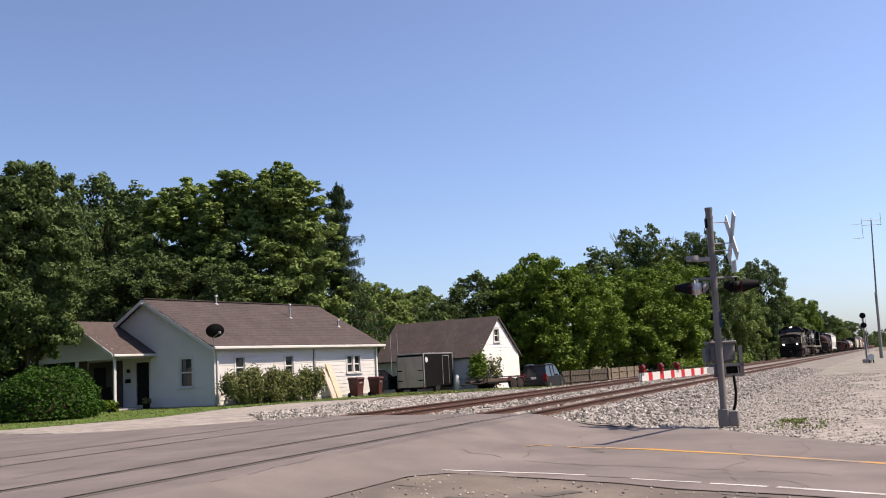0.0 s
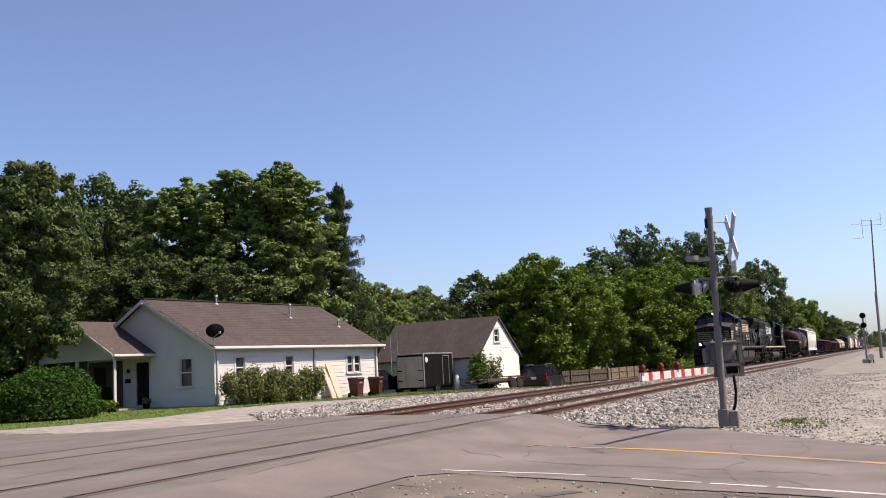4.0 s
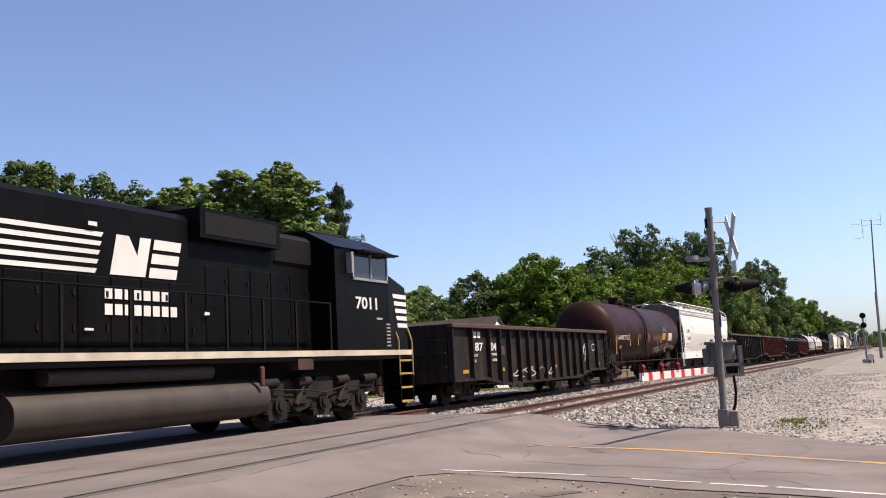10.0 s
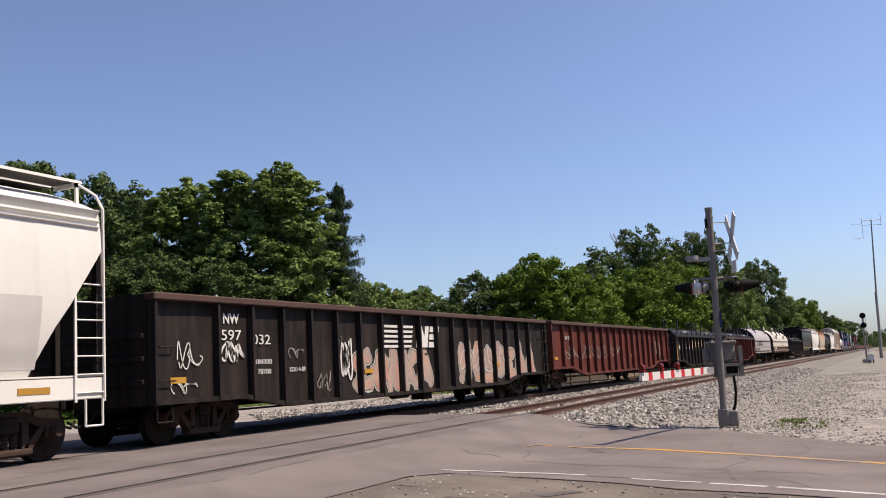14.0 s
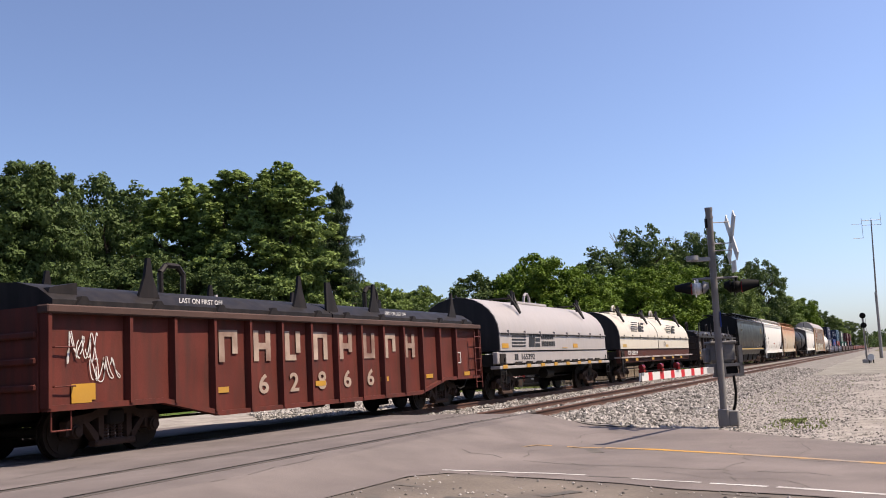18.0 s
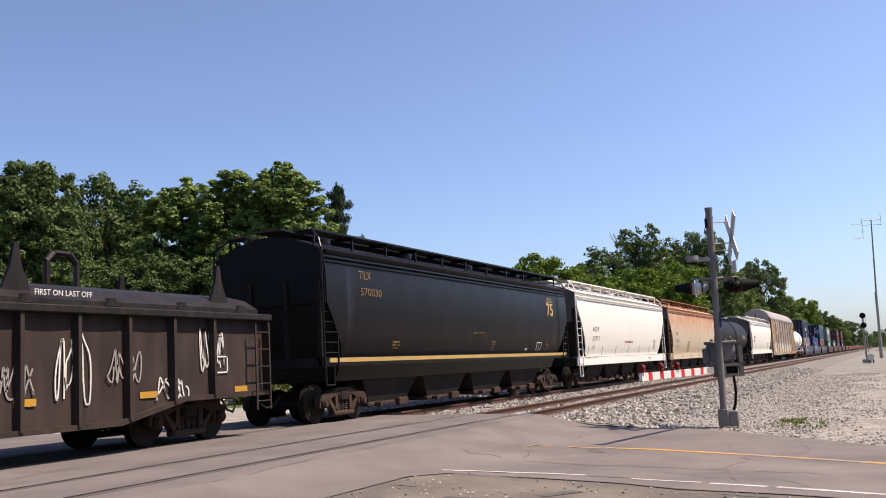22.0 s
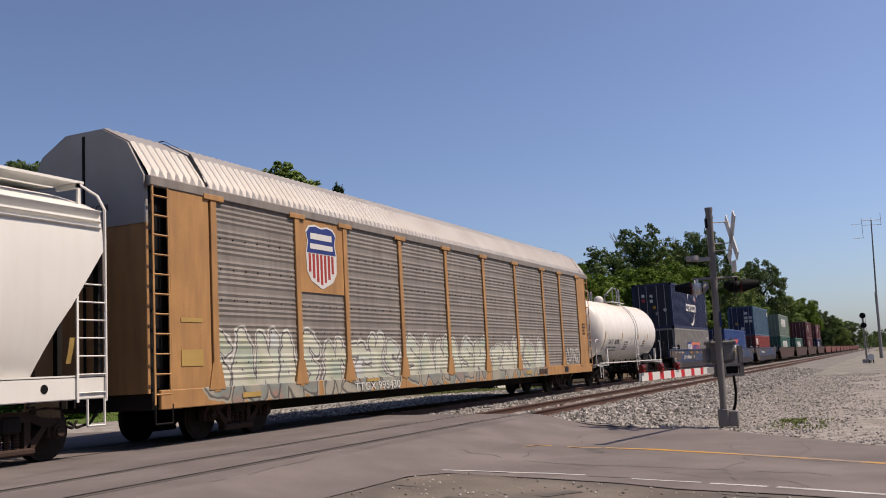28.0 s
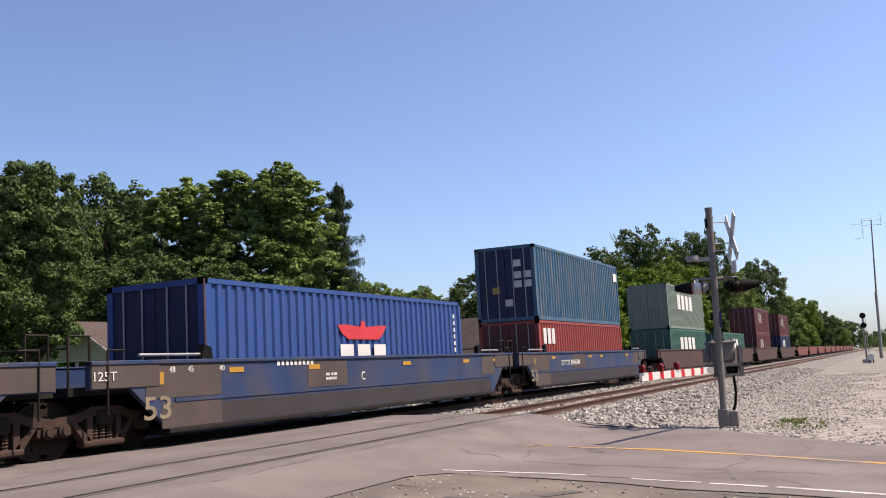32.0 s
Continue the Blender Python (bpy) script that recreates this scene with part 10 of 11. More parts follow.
            part("gusset", S().xz([(x - 0.24, 0.95), (x + 0.24, 0.95), (x + 0.12, 1.45), (x - 0.12, 1.45)], ya - 0.015, yb + 0.015), "rack_orange", po)
        for x0, x1 in zip(posts, posts[1:]):
            z_top = 4.6
            if abs(x0 - 4.62) < 0.01:
                z_top = 2.95
                part("emblem_panel", S().box(x0 + 0.09, x1 - 0.09, min(g * 1.49, g * 1.53), max(g * 1.49, g * 1.53), 2.95, 4.6), "rack_orange", c)
            sc = S()
            pr = []
            m = int((z_top - 1.0) / 0.050)
            for i in range(m + 1):
                z = 1.0 + (z_top - 1.0) * i / m
                band = i % 12 > 1
                pr.append((g * (1.50 + (0.017 if (i % 2 and band) else 0.0)), z))
            sc.loft([[(x, y, z) for y, z in pr] for x in (x0 + 0.09, x1 - 0.09)], closed=False)
            pn = part("side_screen", sc, ("sprayed_screen_rear" if x0 < 9.4 else "sprayed_screen_front") if g < 0 else "rack_panel", c, smooth=0)
            # dark studs stand for the screen's holes and the dark inside them
            dots = S()
            for z in (1.45, 2.05, 2.65, 3.25, 3.85):
                for f in (0.08, 0.22, 0.36, 0.50, 0.64, 0.78, 0.92):
                    if z < z_top - 0.2:
                        x = x0 + f * (x1 - x0)
                        dots.cyl((x, g * 1.49, z), (x, g * 1.526, z), 0.015, 5)
            tagged(part("rivets", dots, "dark", pn), kind="stuff")
    # shield with plain bars, no words
    y = -1.535
    sh = [(5.0, 4.30), (5.12, 4.42), (5.35, 4.46), (5.61, 4.42), (5.87, 4.46), (6.10, 4.42), (6.22, 4.30), (6.16, 4.1), (6.22, 3.85), (6.2, 3.45), (6.05, 3.25), (5.61, 3.08), (5.17, 3.25), (5.02, 3.45), (5.0, 3.85), (5.06, 4.1)]
    part("shield", S().xz([(5.61 + (x - 5.61) * 1.06, 3.77 + (z - 3.77) * 1.06) for x, z in sh], y, y - 0.004), "white_paint", c, "red, white and blue shield")
    part("shield_field", S().xz([(x, z) for x, z in sh if z >= 3.85] + [], y - 0.004, y - 0.009), "shield_blue", c)
    bars([(5.06 + i * 0.16, 5.15 + i * 0.16, (3.42, 3.28, 3.20, 3.14, 3.20, 3.28, 3.42)[i], 3.83) for i in range(7)], y - 0.004, "shield_red", c, "shield_bar")
    bars([(5.15, 6.05, 4.16, 4.30), (5.12, 6.08, 3.94, 4.06)], y - 0.009, "white_paint", c)
    scrawl(c, 23.4, 25.0, 1.05, 1.7, -1.537, "white_paint", 15, 6, 0.03)
    bars([(20.0, 20.25, 0.74, 0.92), (20.32, 20.57, 0.74, 0.92), (20.64, 20.9, 0.74, 0.92)], -1.562, "gon_rim", c); bars([(2.5, 3.1, 0.76, 0.86), (7.4, 8.0, 0.9, 0.97), (18.6, 19.2, 0.78, 0.88)], -1.562, "gold_paint", c, "yellow_mark")
    bars([(23.0, 23.45, 0.74, 0.94)], -1.562, "black_paint", c, "stencil"); smallprint(c, 25.75, 2.6, -1.542, "gon_rim", 4, 6, 0.08, 56)
    letters("TTGX 995430", 6.83, 0.70, 0.19, -1.562, "white_paint", c, 2.3, name="car_number")
    bars([(0.75, 1.35, 2.2 + 0, 2.28), (0.75, 1.35, 1.4, 1.7)], -1.545, "gold_paint", c, "placard")
    return c


# -- well cars and containers --
def well_car(u, label, mat="well_blue", L=18.6, detail=True, number=None):
    c = vehicle("well_car", u, label, "freight car", "well cars")
    x0, x1 = 0.95, L - 0.95
    for g in (-1, 1):
        ya, yb = (-1.47, -1.36) if g < 0 else (1.36, 1.47)
        prof = [(x0 - 1.1, 1.50), (x0 - 1.1, 1.06), (x0 - 0.2, 1.06), (x0 + 0.75, 0.30), (x1 - 0.75, 0.30), (x1 + 0.2, 1.06), (x1 + 1.1, 1.06), (x1 + 1.1, 1.50)]
        sd = part("well_side", S().xz(prof, ya, yb), mat, c, "long dented well side")
        part("top_flange", S().box(x0 - 1.1, x1 + 1.1, ya - 0.04 if g < 0 else ya, yb if g < 0 else yb + 0.04, 1.46, 1.53, 0.01), mat, sd)
        part("bottom_flange", S().box(x0 + 0.7, x1 - 0.7, ya - 0.05 if g < 0 else ya - 0.1, yb + 0.1 if g < 0 else yb + 0.05, 0.24, 0.32, 0.01), "under_dark", sd)
        if detail:
            part("side_rib", S().box(x0 + 0.9, x1 - 0.9, ya - 0.02 if g < 0 else ya, yb if g < 0 else yb + 0.02, 0.78, 0.84), mat, sd)
            part("lower_grime", S().box(x0 + 0.95, x1 - 0.95, ya - 0.004 if g < 0 else yb, ya if g < 0 else yb + 0.004, 0.33, 0.72), "well_grime", sd, "dark grime along the lower side")
            for x in (x0 - 1.09, x1 - 0.5):
                part("end_cover", S().box(x, x + 1.58, ya - 0.02 if g < 0 else yb, ya if g < 0 else yb + 0.02, 1.08, 1.48), "well_grey", sd, "grimy grey end plate")
    if detail:
        for a, b in ((x0 + 0.15, x0 + 2.2), (x0 + 5.2, x0 + 6.9), (x1 - 1.6, x1 - 0.6)):
            bars([(a, b, 0.86, 1.45)], -1.474, "well_grey", c, "primer_patch", 0.003)
            if b - a != 1.7 and a < x0 + 4:
                bars([(a + 0.4, b, 0.33, 0.77)], -1.474, "well_grey", c, "primer_patch", 0.003)
    part("well_floor", S().box(x0 + 0.8, x1 - 0.8, -1.36, 1.36, 0.22, 0.27), "under_dark", c)
    for i in range(5):
        x = x0 + 1 + (x1 - x0 - 2) * i / 4
        part("cross_member", S().box(x - 0.15, x + 0.15, -1.36, 1.36, 0.2, 0.34), "under_dark", c)
    for x, g in ((0.0, 1), (L, -1)):
        part("end_platform", S().box(min(x - g * 0.35, x + g * 1.6), max(x - g * 0.35, x + g * 1.6), -1.2, 1.2, 0.98, 1.12).box(min(x - g * 0.3, x + g * 1.9), max(x - g * 0.3, x + g * 1.9), -0.4, 0.4, 0.72, 1.1), "under_dark", c)
        part("bulkhead", S().xz([(x + g * 1.5, 1.12), (x + g * 1.6, 1.12), (x + g * 2.2, 0.3), (x + g * 2.1, 0.3)], -1.36, 1.36), "under_dark", c)
        r = S()
        for y in (-1.15, 1.15):
            r.tube([(x - g * 0.3, y, 1.1), (x - g * 0.3, y, 1.95), (x + g * 0.15, y, 1.95), (x + g * 0.15, y, 1.1)], 0.022)
        r.tube([(x - g * 0.3, -1.15, 1.75), (x - g * 0.3, 1.15, 1.75)], 0.02)
        part("platform_rail", r, "under_dark", c)
        part("grab_iron", S().tube([(x + g * 0.2, -1.5, 0.65), (x + g * 0.2, -1.5, 1.7), (x + g * 0.6, -1.5, 1.7)], 0.02), "under_dark", c)
        truck(c, x + g * 0.55, spin=detail)
        coupler(c, x - g * 0.3, -g)
        if detail:
            part("guide_post", S().tube([(x + g * 1.0, -1.42, 1.62), (x + g * 2.6, -1.42, 1.62)], 0.03), "galv", c)
            part("container_guide", S().xz([(x + g * 2.55, 1.5), (x + g * 2.9, 1.5), (x + g * 2.85, 1.75), (x + g * 2.65, 1.8)], -1.5, -1.38), "black", c)
    return c


def container(u, z, h, mat, label, L=12.19, end_mat=None, doors=True):
    c = thing("shipping_container", pose(u, YC, z), label, "container", "shipping containers")
    MOVERS.append((c, u, z))
    W = 1.219
    fr = S()
    for x in (0, L - 0.14):
        for y in (-W, W - 0.14):
            fr.box(x, x + 0.14, y, y + 0.14, 0, h)
    for y in (-W, W - 0.1):
        fr.box(0, L, y, y + 0.1, 0, 0.14).box(0, L, y, y + 0.1, h - 0.1, h)
    for x in (0, L - 0.1):
        fr.box(x, x + 0.1, -W, W, 0, 0.14).box(x, x + 0.1, -W, W, h - 0.12, h)
    part("corner_frame", fr, mat, c)
    for g in (-1, 1):
        pts = []
        n = 38
        w = (L - 0.28) / n
        for i in range(n):
            a = 0.14 + i * w
            pts += [(a, 0.0), (a + w * 0.38, 0.0), (a + w * 0.49, 0.046), (a + w * 0.89, 0.046)]
        pts.append((L - 0.14, 0.0))
        yy = lambda d: g * (W - 0.010 - d)
        part("side_panel", S().loft([[(x, yy(d), zz) for x, d in pts] for zz in (0.12, h - 0.08)], closed=False), mat, c, smooth=0)
    part("roof", S().box(0.05, L - 0.05, -W + 0.05, W - 0.05, h - 0.05, h - 0.01), mat, c)
    part("floor", S().box(0.05, L - 0.05, -W + 0.05, W - 0.05, 0.02, 0.1), "under_dark", c)
    # a darker end_mat puts the shade of the sunless end into the doors
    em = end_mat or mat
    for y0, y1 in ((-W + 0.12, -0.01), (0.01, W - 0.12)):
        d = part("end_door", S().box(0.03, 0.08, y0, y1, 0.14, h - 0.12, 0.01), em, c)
        for f in (0.28, 0.72):
            y = y0 + f * (y1 - y0)
            part("locking_bar", S().cyl((0.01, y, 0.1), (0.01, y, h - 0.1), 0.02, 8), "galv", d)
        for zz in (0.5, 1.2, 1.9):
            part("hinge", S().box(0.015, 0.03, y0 + 0.05, y0 + 0.3, zz, zz + 0.06), em, d)
    part("front_wall", S().box(L - 0.08, L - 0.03, -W + 0.12, W - 0.12, 0.14, h - 0.12), mat, c)
    return c


def build_train():
    lead_locomotive(148.0)
    second_locomotive(170.7)

    c = gondola(194.6, 16.8, "gon_black", "gon_rim", "weathered black gondola with dented sides, rusty rim and faded numbers", posts=[0.08, 1.56] + [2.95 + 0.9083 * i for i in range(13)] + [15.24, 16.72], dent=0.030)
    bars([(1.86, 2.08, 2.0, 2.2), (2.18, 2.4, 2.0, 2.2)], -1.475, "white_paint", c, "lettering")
    letters("187", 1.76, 1.60, 0.26, -1.475, "white_paint", c, 0.84, bold=0.02, name="car_number")
    letters("804", 3.02, 1.60, 0.26, -1.475, "white_paint", c, 0.7, bold=0.02, name="car_number")
    letters("LD LMT", 1.66, 1.42, 0.09, -1.475, "white_paint", c, 0.5, name="small_print"); letters("LT WT", 1.66, 1.24, 0.09, -1.475, "white_paint", c, 0.4, name="small_print"); letters("194400", 3.3, 1.44, 0.09, -1.475, "white_paint", c, 0.42, name="small_print"); letters("68600", 3.36, 1.26, 0.09, -1.475, "white_paint", c, 0.36, name="small_print")
    reflectors(c, (0.95, 3.95, 6.72, 9.42, 12.0, 15.35), -1.475, 0.93)
    bars([(4.0, 4.45, 1.45, 1.75)], -1.475, "gon_rim", c, "patch"); scrawl(c, 13.5, 14.1, 1.0, 2.0, -1.475, "white_paint", 21, 3, 0.04); scrawl(c, 5.3, 9.2, 0.7, 1.0, -1.475, "white_paint", 22, 5, 0.03)
    bars([(14.75, 15.2, 1.55, 1.58), (14.75, 15.2, 1.8, 1.83), (14.75, 14.78, 1.55, 1.83), (15.17, 15.2, 1.55, 1.83)], -1.475, "white_paint", c, "stencil")

    c, zc = tank_car(212.5, 16.7, "tank_brown", "rust-brown tank car with scratched graffiti and dark ends", ladder_at=6.9)
    shell = lambda z: math.sqrt(max(0.01, 1.46 ** 2 - (z - zc) ** 2))
    letters("AHWX 31227", 1.67, 2.04, 0.23, shell, "white_paint", c, 2.25, bold=0.01, name="car_number")
    part("jacket_band", S().loft([[(x, 1.475 * math.cos(2 * math.pi * j / 40), zc + 1.475 * math.sin(2 * math.pi * j / 40)) for j in range(40)] for x in (7.35, 7.62)], caps=False), "tank_brown", c, smooth=60)
    bars([(0.95, 1.05, 1.35, 2.2), (3.66, 3.74, 1.75, 2.1), (5.38, 5.46, 1.78, 2.12), (9.9, 9.98, 1.75, 2.1)], -1.462, "gold_paint", c, "yellow_mark", slant=0.25)
    on_shell(c, [(11.4, 12.2, 2.08, 2.45)], zc, 1.46, "yellow", "placard"); on_shell(c, [(13.0, 14.0, 2.05, 2.48)], zc, 1.46, "board", "placard")
    for i, (a, b) in enumerate(((0.9, 1.6), (3.4, 3.8), (5.5, 6.1), (7.7, 8.1), (9.0, 9.6), (9.6, 10.3), (10.4, 11.0), (12.2, 12.8))):
        scrawl(c, a, b, 1.9 + 0.1 * (i % 3), 2.35 + 0.08 * (i % 2), -1.466, "rust_band", 30 + i, 3, 0.022)
    for i, (a, b, z0, z1, ink) in enumerate(((8.8, 9.9, 1.35, 1.65, "rust_band"), (9.4, 10.6, 1.45, 1.75, "grey_paint"), (10.7, 12.1, 1.50, 1.85, "rust_band"), (12.3, 13.0, 1.6, 1.95, "grey_paint"), (13.1, 14.2, 1.5, 1.8, "rust_band"), (11.4, 12.2, 2.5, 2.85, "grey_paint"))):
        scrawl(c, a, b, z0, z1, -1.463 if z0 > 1.9 else -1.40, ink, 130 + i, 4, 0.016)
    smallprint(c, 1.8, 1.7, -1.40, "grey_paint", 2, 9, 0.06, 37); smallprint(c, 11.8, 1.6, -1.37, "grey_paint", 3, 8, 0.06, 38)

    c, side = hopper(228.9, 18.95, "hop_white", "hop_white", "hop_white", "dusty white covered hopper with black numbers and rusty streaks")
    letters("OCPX", 1.66, 2.52, 0.25, side, "black_paint", c, 1.04, bold=0.0, name="car_number", gap=1.3)
    letters("71089", 1.66, 2.08, 0.25, side, "black_paint", c, 1.32, bold=0.0, name="car_number", gap=1.3)
    zz = [1.42 + 0.1 * i for i in range(12)]
    # greyer tone on the lower sheets, up to about 2.5 m
    part("lower_film", S().loft([[(x, -side(z) - 0.004, z) for z in zz] for x in (2.9, 8.0, 13.0, 17.6)], closed=False), "hop_dust", c, "greyer film over the lower sheets", smooth=60)
    letters("LD LMT 202700", 1.66, 1.80, 0.09, side, "grey_paint", c, 1.1, name="small_print"); letters("LT WT 65300", 1.66, 1.64, 0.09, side, "grey_paint", c, 1.05, name="small_print")
    bars([(3.15, 3.35, 2.38, 2.40), (3.15, 3.35, 2.60, 2.62), (3.15, 3.17, 2.38, 2.62), (3.33, 3.35, 2.38, 2.62)], side, "black_paint", c, "stencil")
    bars([(6.3, 6.95, 1.7, 1.92)], side, "yellow", c, "placard"); bars([(6.32, 6.9, 1.86, 1.89), (6.32, 6.85, 1.73, 1.80)], lambda z: side(z) + 0.007, "livery", c, "small_print"); smallprint(c, 7.1, 2.15, side, "white_paint", 3, 7, 0.07, 51); smallprint(c, 7.3, 1.74, side, "grey_paint", 1, 20, 0.06, 52); bars([(16.1, 16.5, 1.7, 1.9)], side, "black_paint", c, "stencil")
    reflectors(c, (0.6, 4.5, 8.8, 12.9, 17.2), -1.502, 1.05, 0.6, 0.1)
    for i, x in enumerate((2.5, 3.4, 4.2, 5.0, 5.7, 7.7, 8.3, 9.7, 12.6)):
        z = (3.1, 3.0, 2.9, 2.2, 3.1, 3.0, 1.9, 2.2, 2.3)[i]
        bars([(x, x + 0.02, z - (0.10, 0.16, 0.07)[i % 3], z)], side, "gon_rim", c, "rust_run")

    c = gondola(248.86, 20.9, "gon_black", "gon_rim", "long dark gondola with faded white emblem and salmon spray paint", sheet="sprayed_black_side", top=2.70, ends=1.82, bays=16, bot=0.74, low=0.5)
    letters("597", 2.02, 1.88, 0.2, -1.475, "white_paint", c, 0.62, name="car_number"); letters("032", 3.0, 1.80, 0.2, -1.475, "white_paint", c, 0.62, name="car_number")
    letters("NW", 2.08, 2.2, 0.2, -1.475, "white_paint", c, 0.5, bold=0.02, name="reporting_mark")
    scrawl(c, 0.75, 1.35, 1.35, 1.85, -1.475, "white_paint", 40, 2, 0.022); scrawl(c, 0.6, 1.2, 0.9, 1.15, -1.475, "white_paint", 47, 2, 0.022); scrawl(c, 1.98, 2.65, 1.45, 1.85, -1.475, "white_paint", 41, 4, 0.05)
    emblem(c, 8.55, 1.72, 0.58, -1.476, "white_paint", 1.7, 0.1)
    scrawl(c, 6.25, 6.9, 0.9, 2.0, -1.475, "white_paint", 42, 4, 0.06)
    scrawl(c, 13.4, 17.0, 0.95, 1.75, -1.476, "white_paint", 46, 5, 0.022)
    letters("184300", 3.1, 1.40, 0.10, -1.475, "white_paint", c, 0.55, name="small_print"); letters("78700", 3.16, 1.20, 0.10, -1.475, "white_paint", c, 0.46, name="small_print"); letters("SOU 4-89", 4.3, 1.22, 0.10, -1.475, "white_paint", c, 0.6, name="small_print")
    scrawl(c, 5.4, 5.9, 0.75, 1.2, -1.475, "grey_paint", 45, 3, 0.02); scrawl(c, 4.3, 4.8, 1.5, 1.75, -1.475, "grey_paint", 47, 2, 0.02)
    reflectors(c, (0.55, 7.5, 16.0), -1.478, 1.1)

    c = gondola(270.4, 20.9, "gon_red", "gon_rim", "oxide-red gondola with pale emblem remains and yellow reflectors", top=2.70, ends=1.5, bays=16, bot=0.86, low=0.55)
    reflectors(c, (0.55, 5.0, 12.5, 19.55), -1.475, 1.22)
    scrawl(c, 1.6, 10.5, 1.2, 1.8, -1.475, "grey_paint", 50, 12, 0.03); scrawl(c, 18.1, 19.0, 1.2, 1.9, -1.475, "spray_pale", 51, 3, 0.08)
    bars([(2.0, 2.25, 2.0, 2.15), (2.35, 2.6, 2.0, 2.15), (17.95, 18.9, 1.86, 1.95)], -1.475, "grey_paint", c)
    bars([(17.0, 17.5, 1.45, 1.8)], -1.475, "black_paint", c, "stencil")

    for u, mat, digits, label, seed in ((293.5, "gon_black", "168284", "black coil gondola under low black covers, white block letters", 60), (312.7, "gon_red", "62866", "red coil gondola under low black covers, cream block letters", 70), (367.2, "gon_brown", "168282", "black coil gondola under low black covers, covered in spray paint", 80)):
        c = gondola(u, 16.9, mat, "gon_rim" if mat == "gon_red" else "cover", label, top=2.40, ends=1.8, bays=12, bot=0.78, low=0.46, covered=True, sheet="sprayed_dark_side" if seed == 80 else None)
        if seed < 80:
            for i in range(8):
                x, w = 4.25 + i * 1.108, 0.58
                if seed == 60 and i == 0:
                    continue
                cells = [(x, x + 0.17, 1.46, 2.08), (x + 0.17, x + w - 0.17, *((1.95, 2.08), (1.70, 1.83), (1.46, 1.58))[i % 3]), (x + w - 0.17, x + w, 1.46 if i % 2 else 1.62, 2.08)]
                bars(cells, -1.475, "livery" if seed == 60 else "livery_worn", c, "block_letter", 0.003)
        if seed == 60:
            letters(digits[:3], 3.05, 1.52, 0.24, -1.475, "white_paint", c, 0.62, bold=0.02, name="car_number"); letters(digits[3:], 4.17, 1.52, 0.24, -1.475, "white_paint", c, 0.62, bold=0.02, name="car_number")
            word(c, 1.5, 1.52, 0.24, 2, -1.475, "white_paint", 0.95); smallprint(c, 2.95, 1.25, -1.475, "grey_paint", 2, 8, 0.07, 61)
            bars([(5.5, 5.62, 1.05, 1.3), (5.45, 5.7, 0.86, 0.94), (6.6, 6.7, 0.95, 1.2), (7.75, 7.9, 0.95, 1.1), (8.9, 9.0, 1.1, 1.2)], -1.475, "livery", c, "paint_flake")
            bars([(0.75, 0.85, 1.0, 1.85)], -1.48, "yellow", c, "yellow_mark")
        if seed == 70:
            for i, d in enumerate(digits):
                letters(d, 5.5 + i * 1.108, 0.80, 0.40, -1.475, "livery_worn", c, 0.34, bold=0.02, name="car_number")
            bars([(0.6, 1.1, 0.92, 1.18)], -1.475, "yellow", c, "placard"); scrawl(c, 0.55, 1.15, 1.5, 2.0, -1.475, "white_paint", 71, 4, 0.016); scrawl(c, 1.0, 1.6, 1.2, 1.6, -1.475, "white_paint", 73, 4, 0.016)
        if seed == 80:
            letters(digits[:3], 1.9, 1.52, 0.20, -1.475, "white_paint", c, 0.60, name="car_number"); letters(digits[3:], 2.98, 1.52, 0.20, -1.475, "white_paint", c, 0.55, name="car_number")
            smallprint(c, 1.95, 1.05, -1.475, "grey_paint", 2, 6, 0.09, 86); smallprint(c, 2.98, 1.05, -1.475, "white_paint", 2, 6, 0.09, 87)
            for j, (a, b, z0, z1, ink) in enumerate(((3.0, 3.5, 1.7, 1.95, "grey_paint"), (8.15, 8.95, 0.80, 1.10, "white_paint"), (9.35, 9.85, 0.72, 0.92, "grey_paint"), (10.35, 10.95, 1.0, 1.5, "grey_paint"), (11.4, 12.05, 0.85, 2.0, "white_paint"), (12.5, 13.2, 1.1, 1.75, "grey_paint"), (13.65, 14.4, 0.75, 1.25, "white_paint"))):
                scrawl(c, a, b, z0, z1, -1.478, ink, 82 + j * 7, 4, 0.03)
            bars([(0.7, 1.1, 1.2, 1.35)], -1.475, "yellow", c, "placard"); scrawl(c, 14.8, 15.5, 1.3, 2.1, -1.475, "white_paint", 84, 5, 0.028); scrawl(c, 0.5, 1.5, 1.0, 2.0, -1.475, "grey_paint", 85, 4, 0.022)
        letters("LAST ON FIRST OFF", 3.15, 2.55, 0.09, -1.475, "white_paint", c, 1.25, name="cover_lettering"); letters("FIRST ON LAST OFF", 11.0, 2.55, 0.09, -1.475, "white_paint", c, 1.15, name="cover_lettering")
        reflectors(c, (0.6, 4.1, 7.6, 10.6, 13.2, 15.8), -1.478, 0.88)
        bars([(15.25, 15.6, 1.25, 1.28), (15.25, 15.6, 1.55, 1.58), (15.25, 15.28, 1.25, 1.58), (15.57, 15.6, 1.25, 1.58)], -1.48, "white_paint", c, "stencil")

    c = coil_car(331.3, 13.4, [(0.15, 13.1)], "coil_grey", "grey steel coil car with one rounded hood and dark emblem", "grey")
    emblem(c, 1.3, 1.72, 0.50, -1.505, "black_paint", 1.5, 0.15)
    word(c, 4.35, 2.0, 0.18, 7, -1.506, "black_paint", 1.1); word(c, 4.35, 1.74, 0.18, 8, -1.506, "black_paint", 1.1)
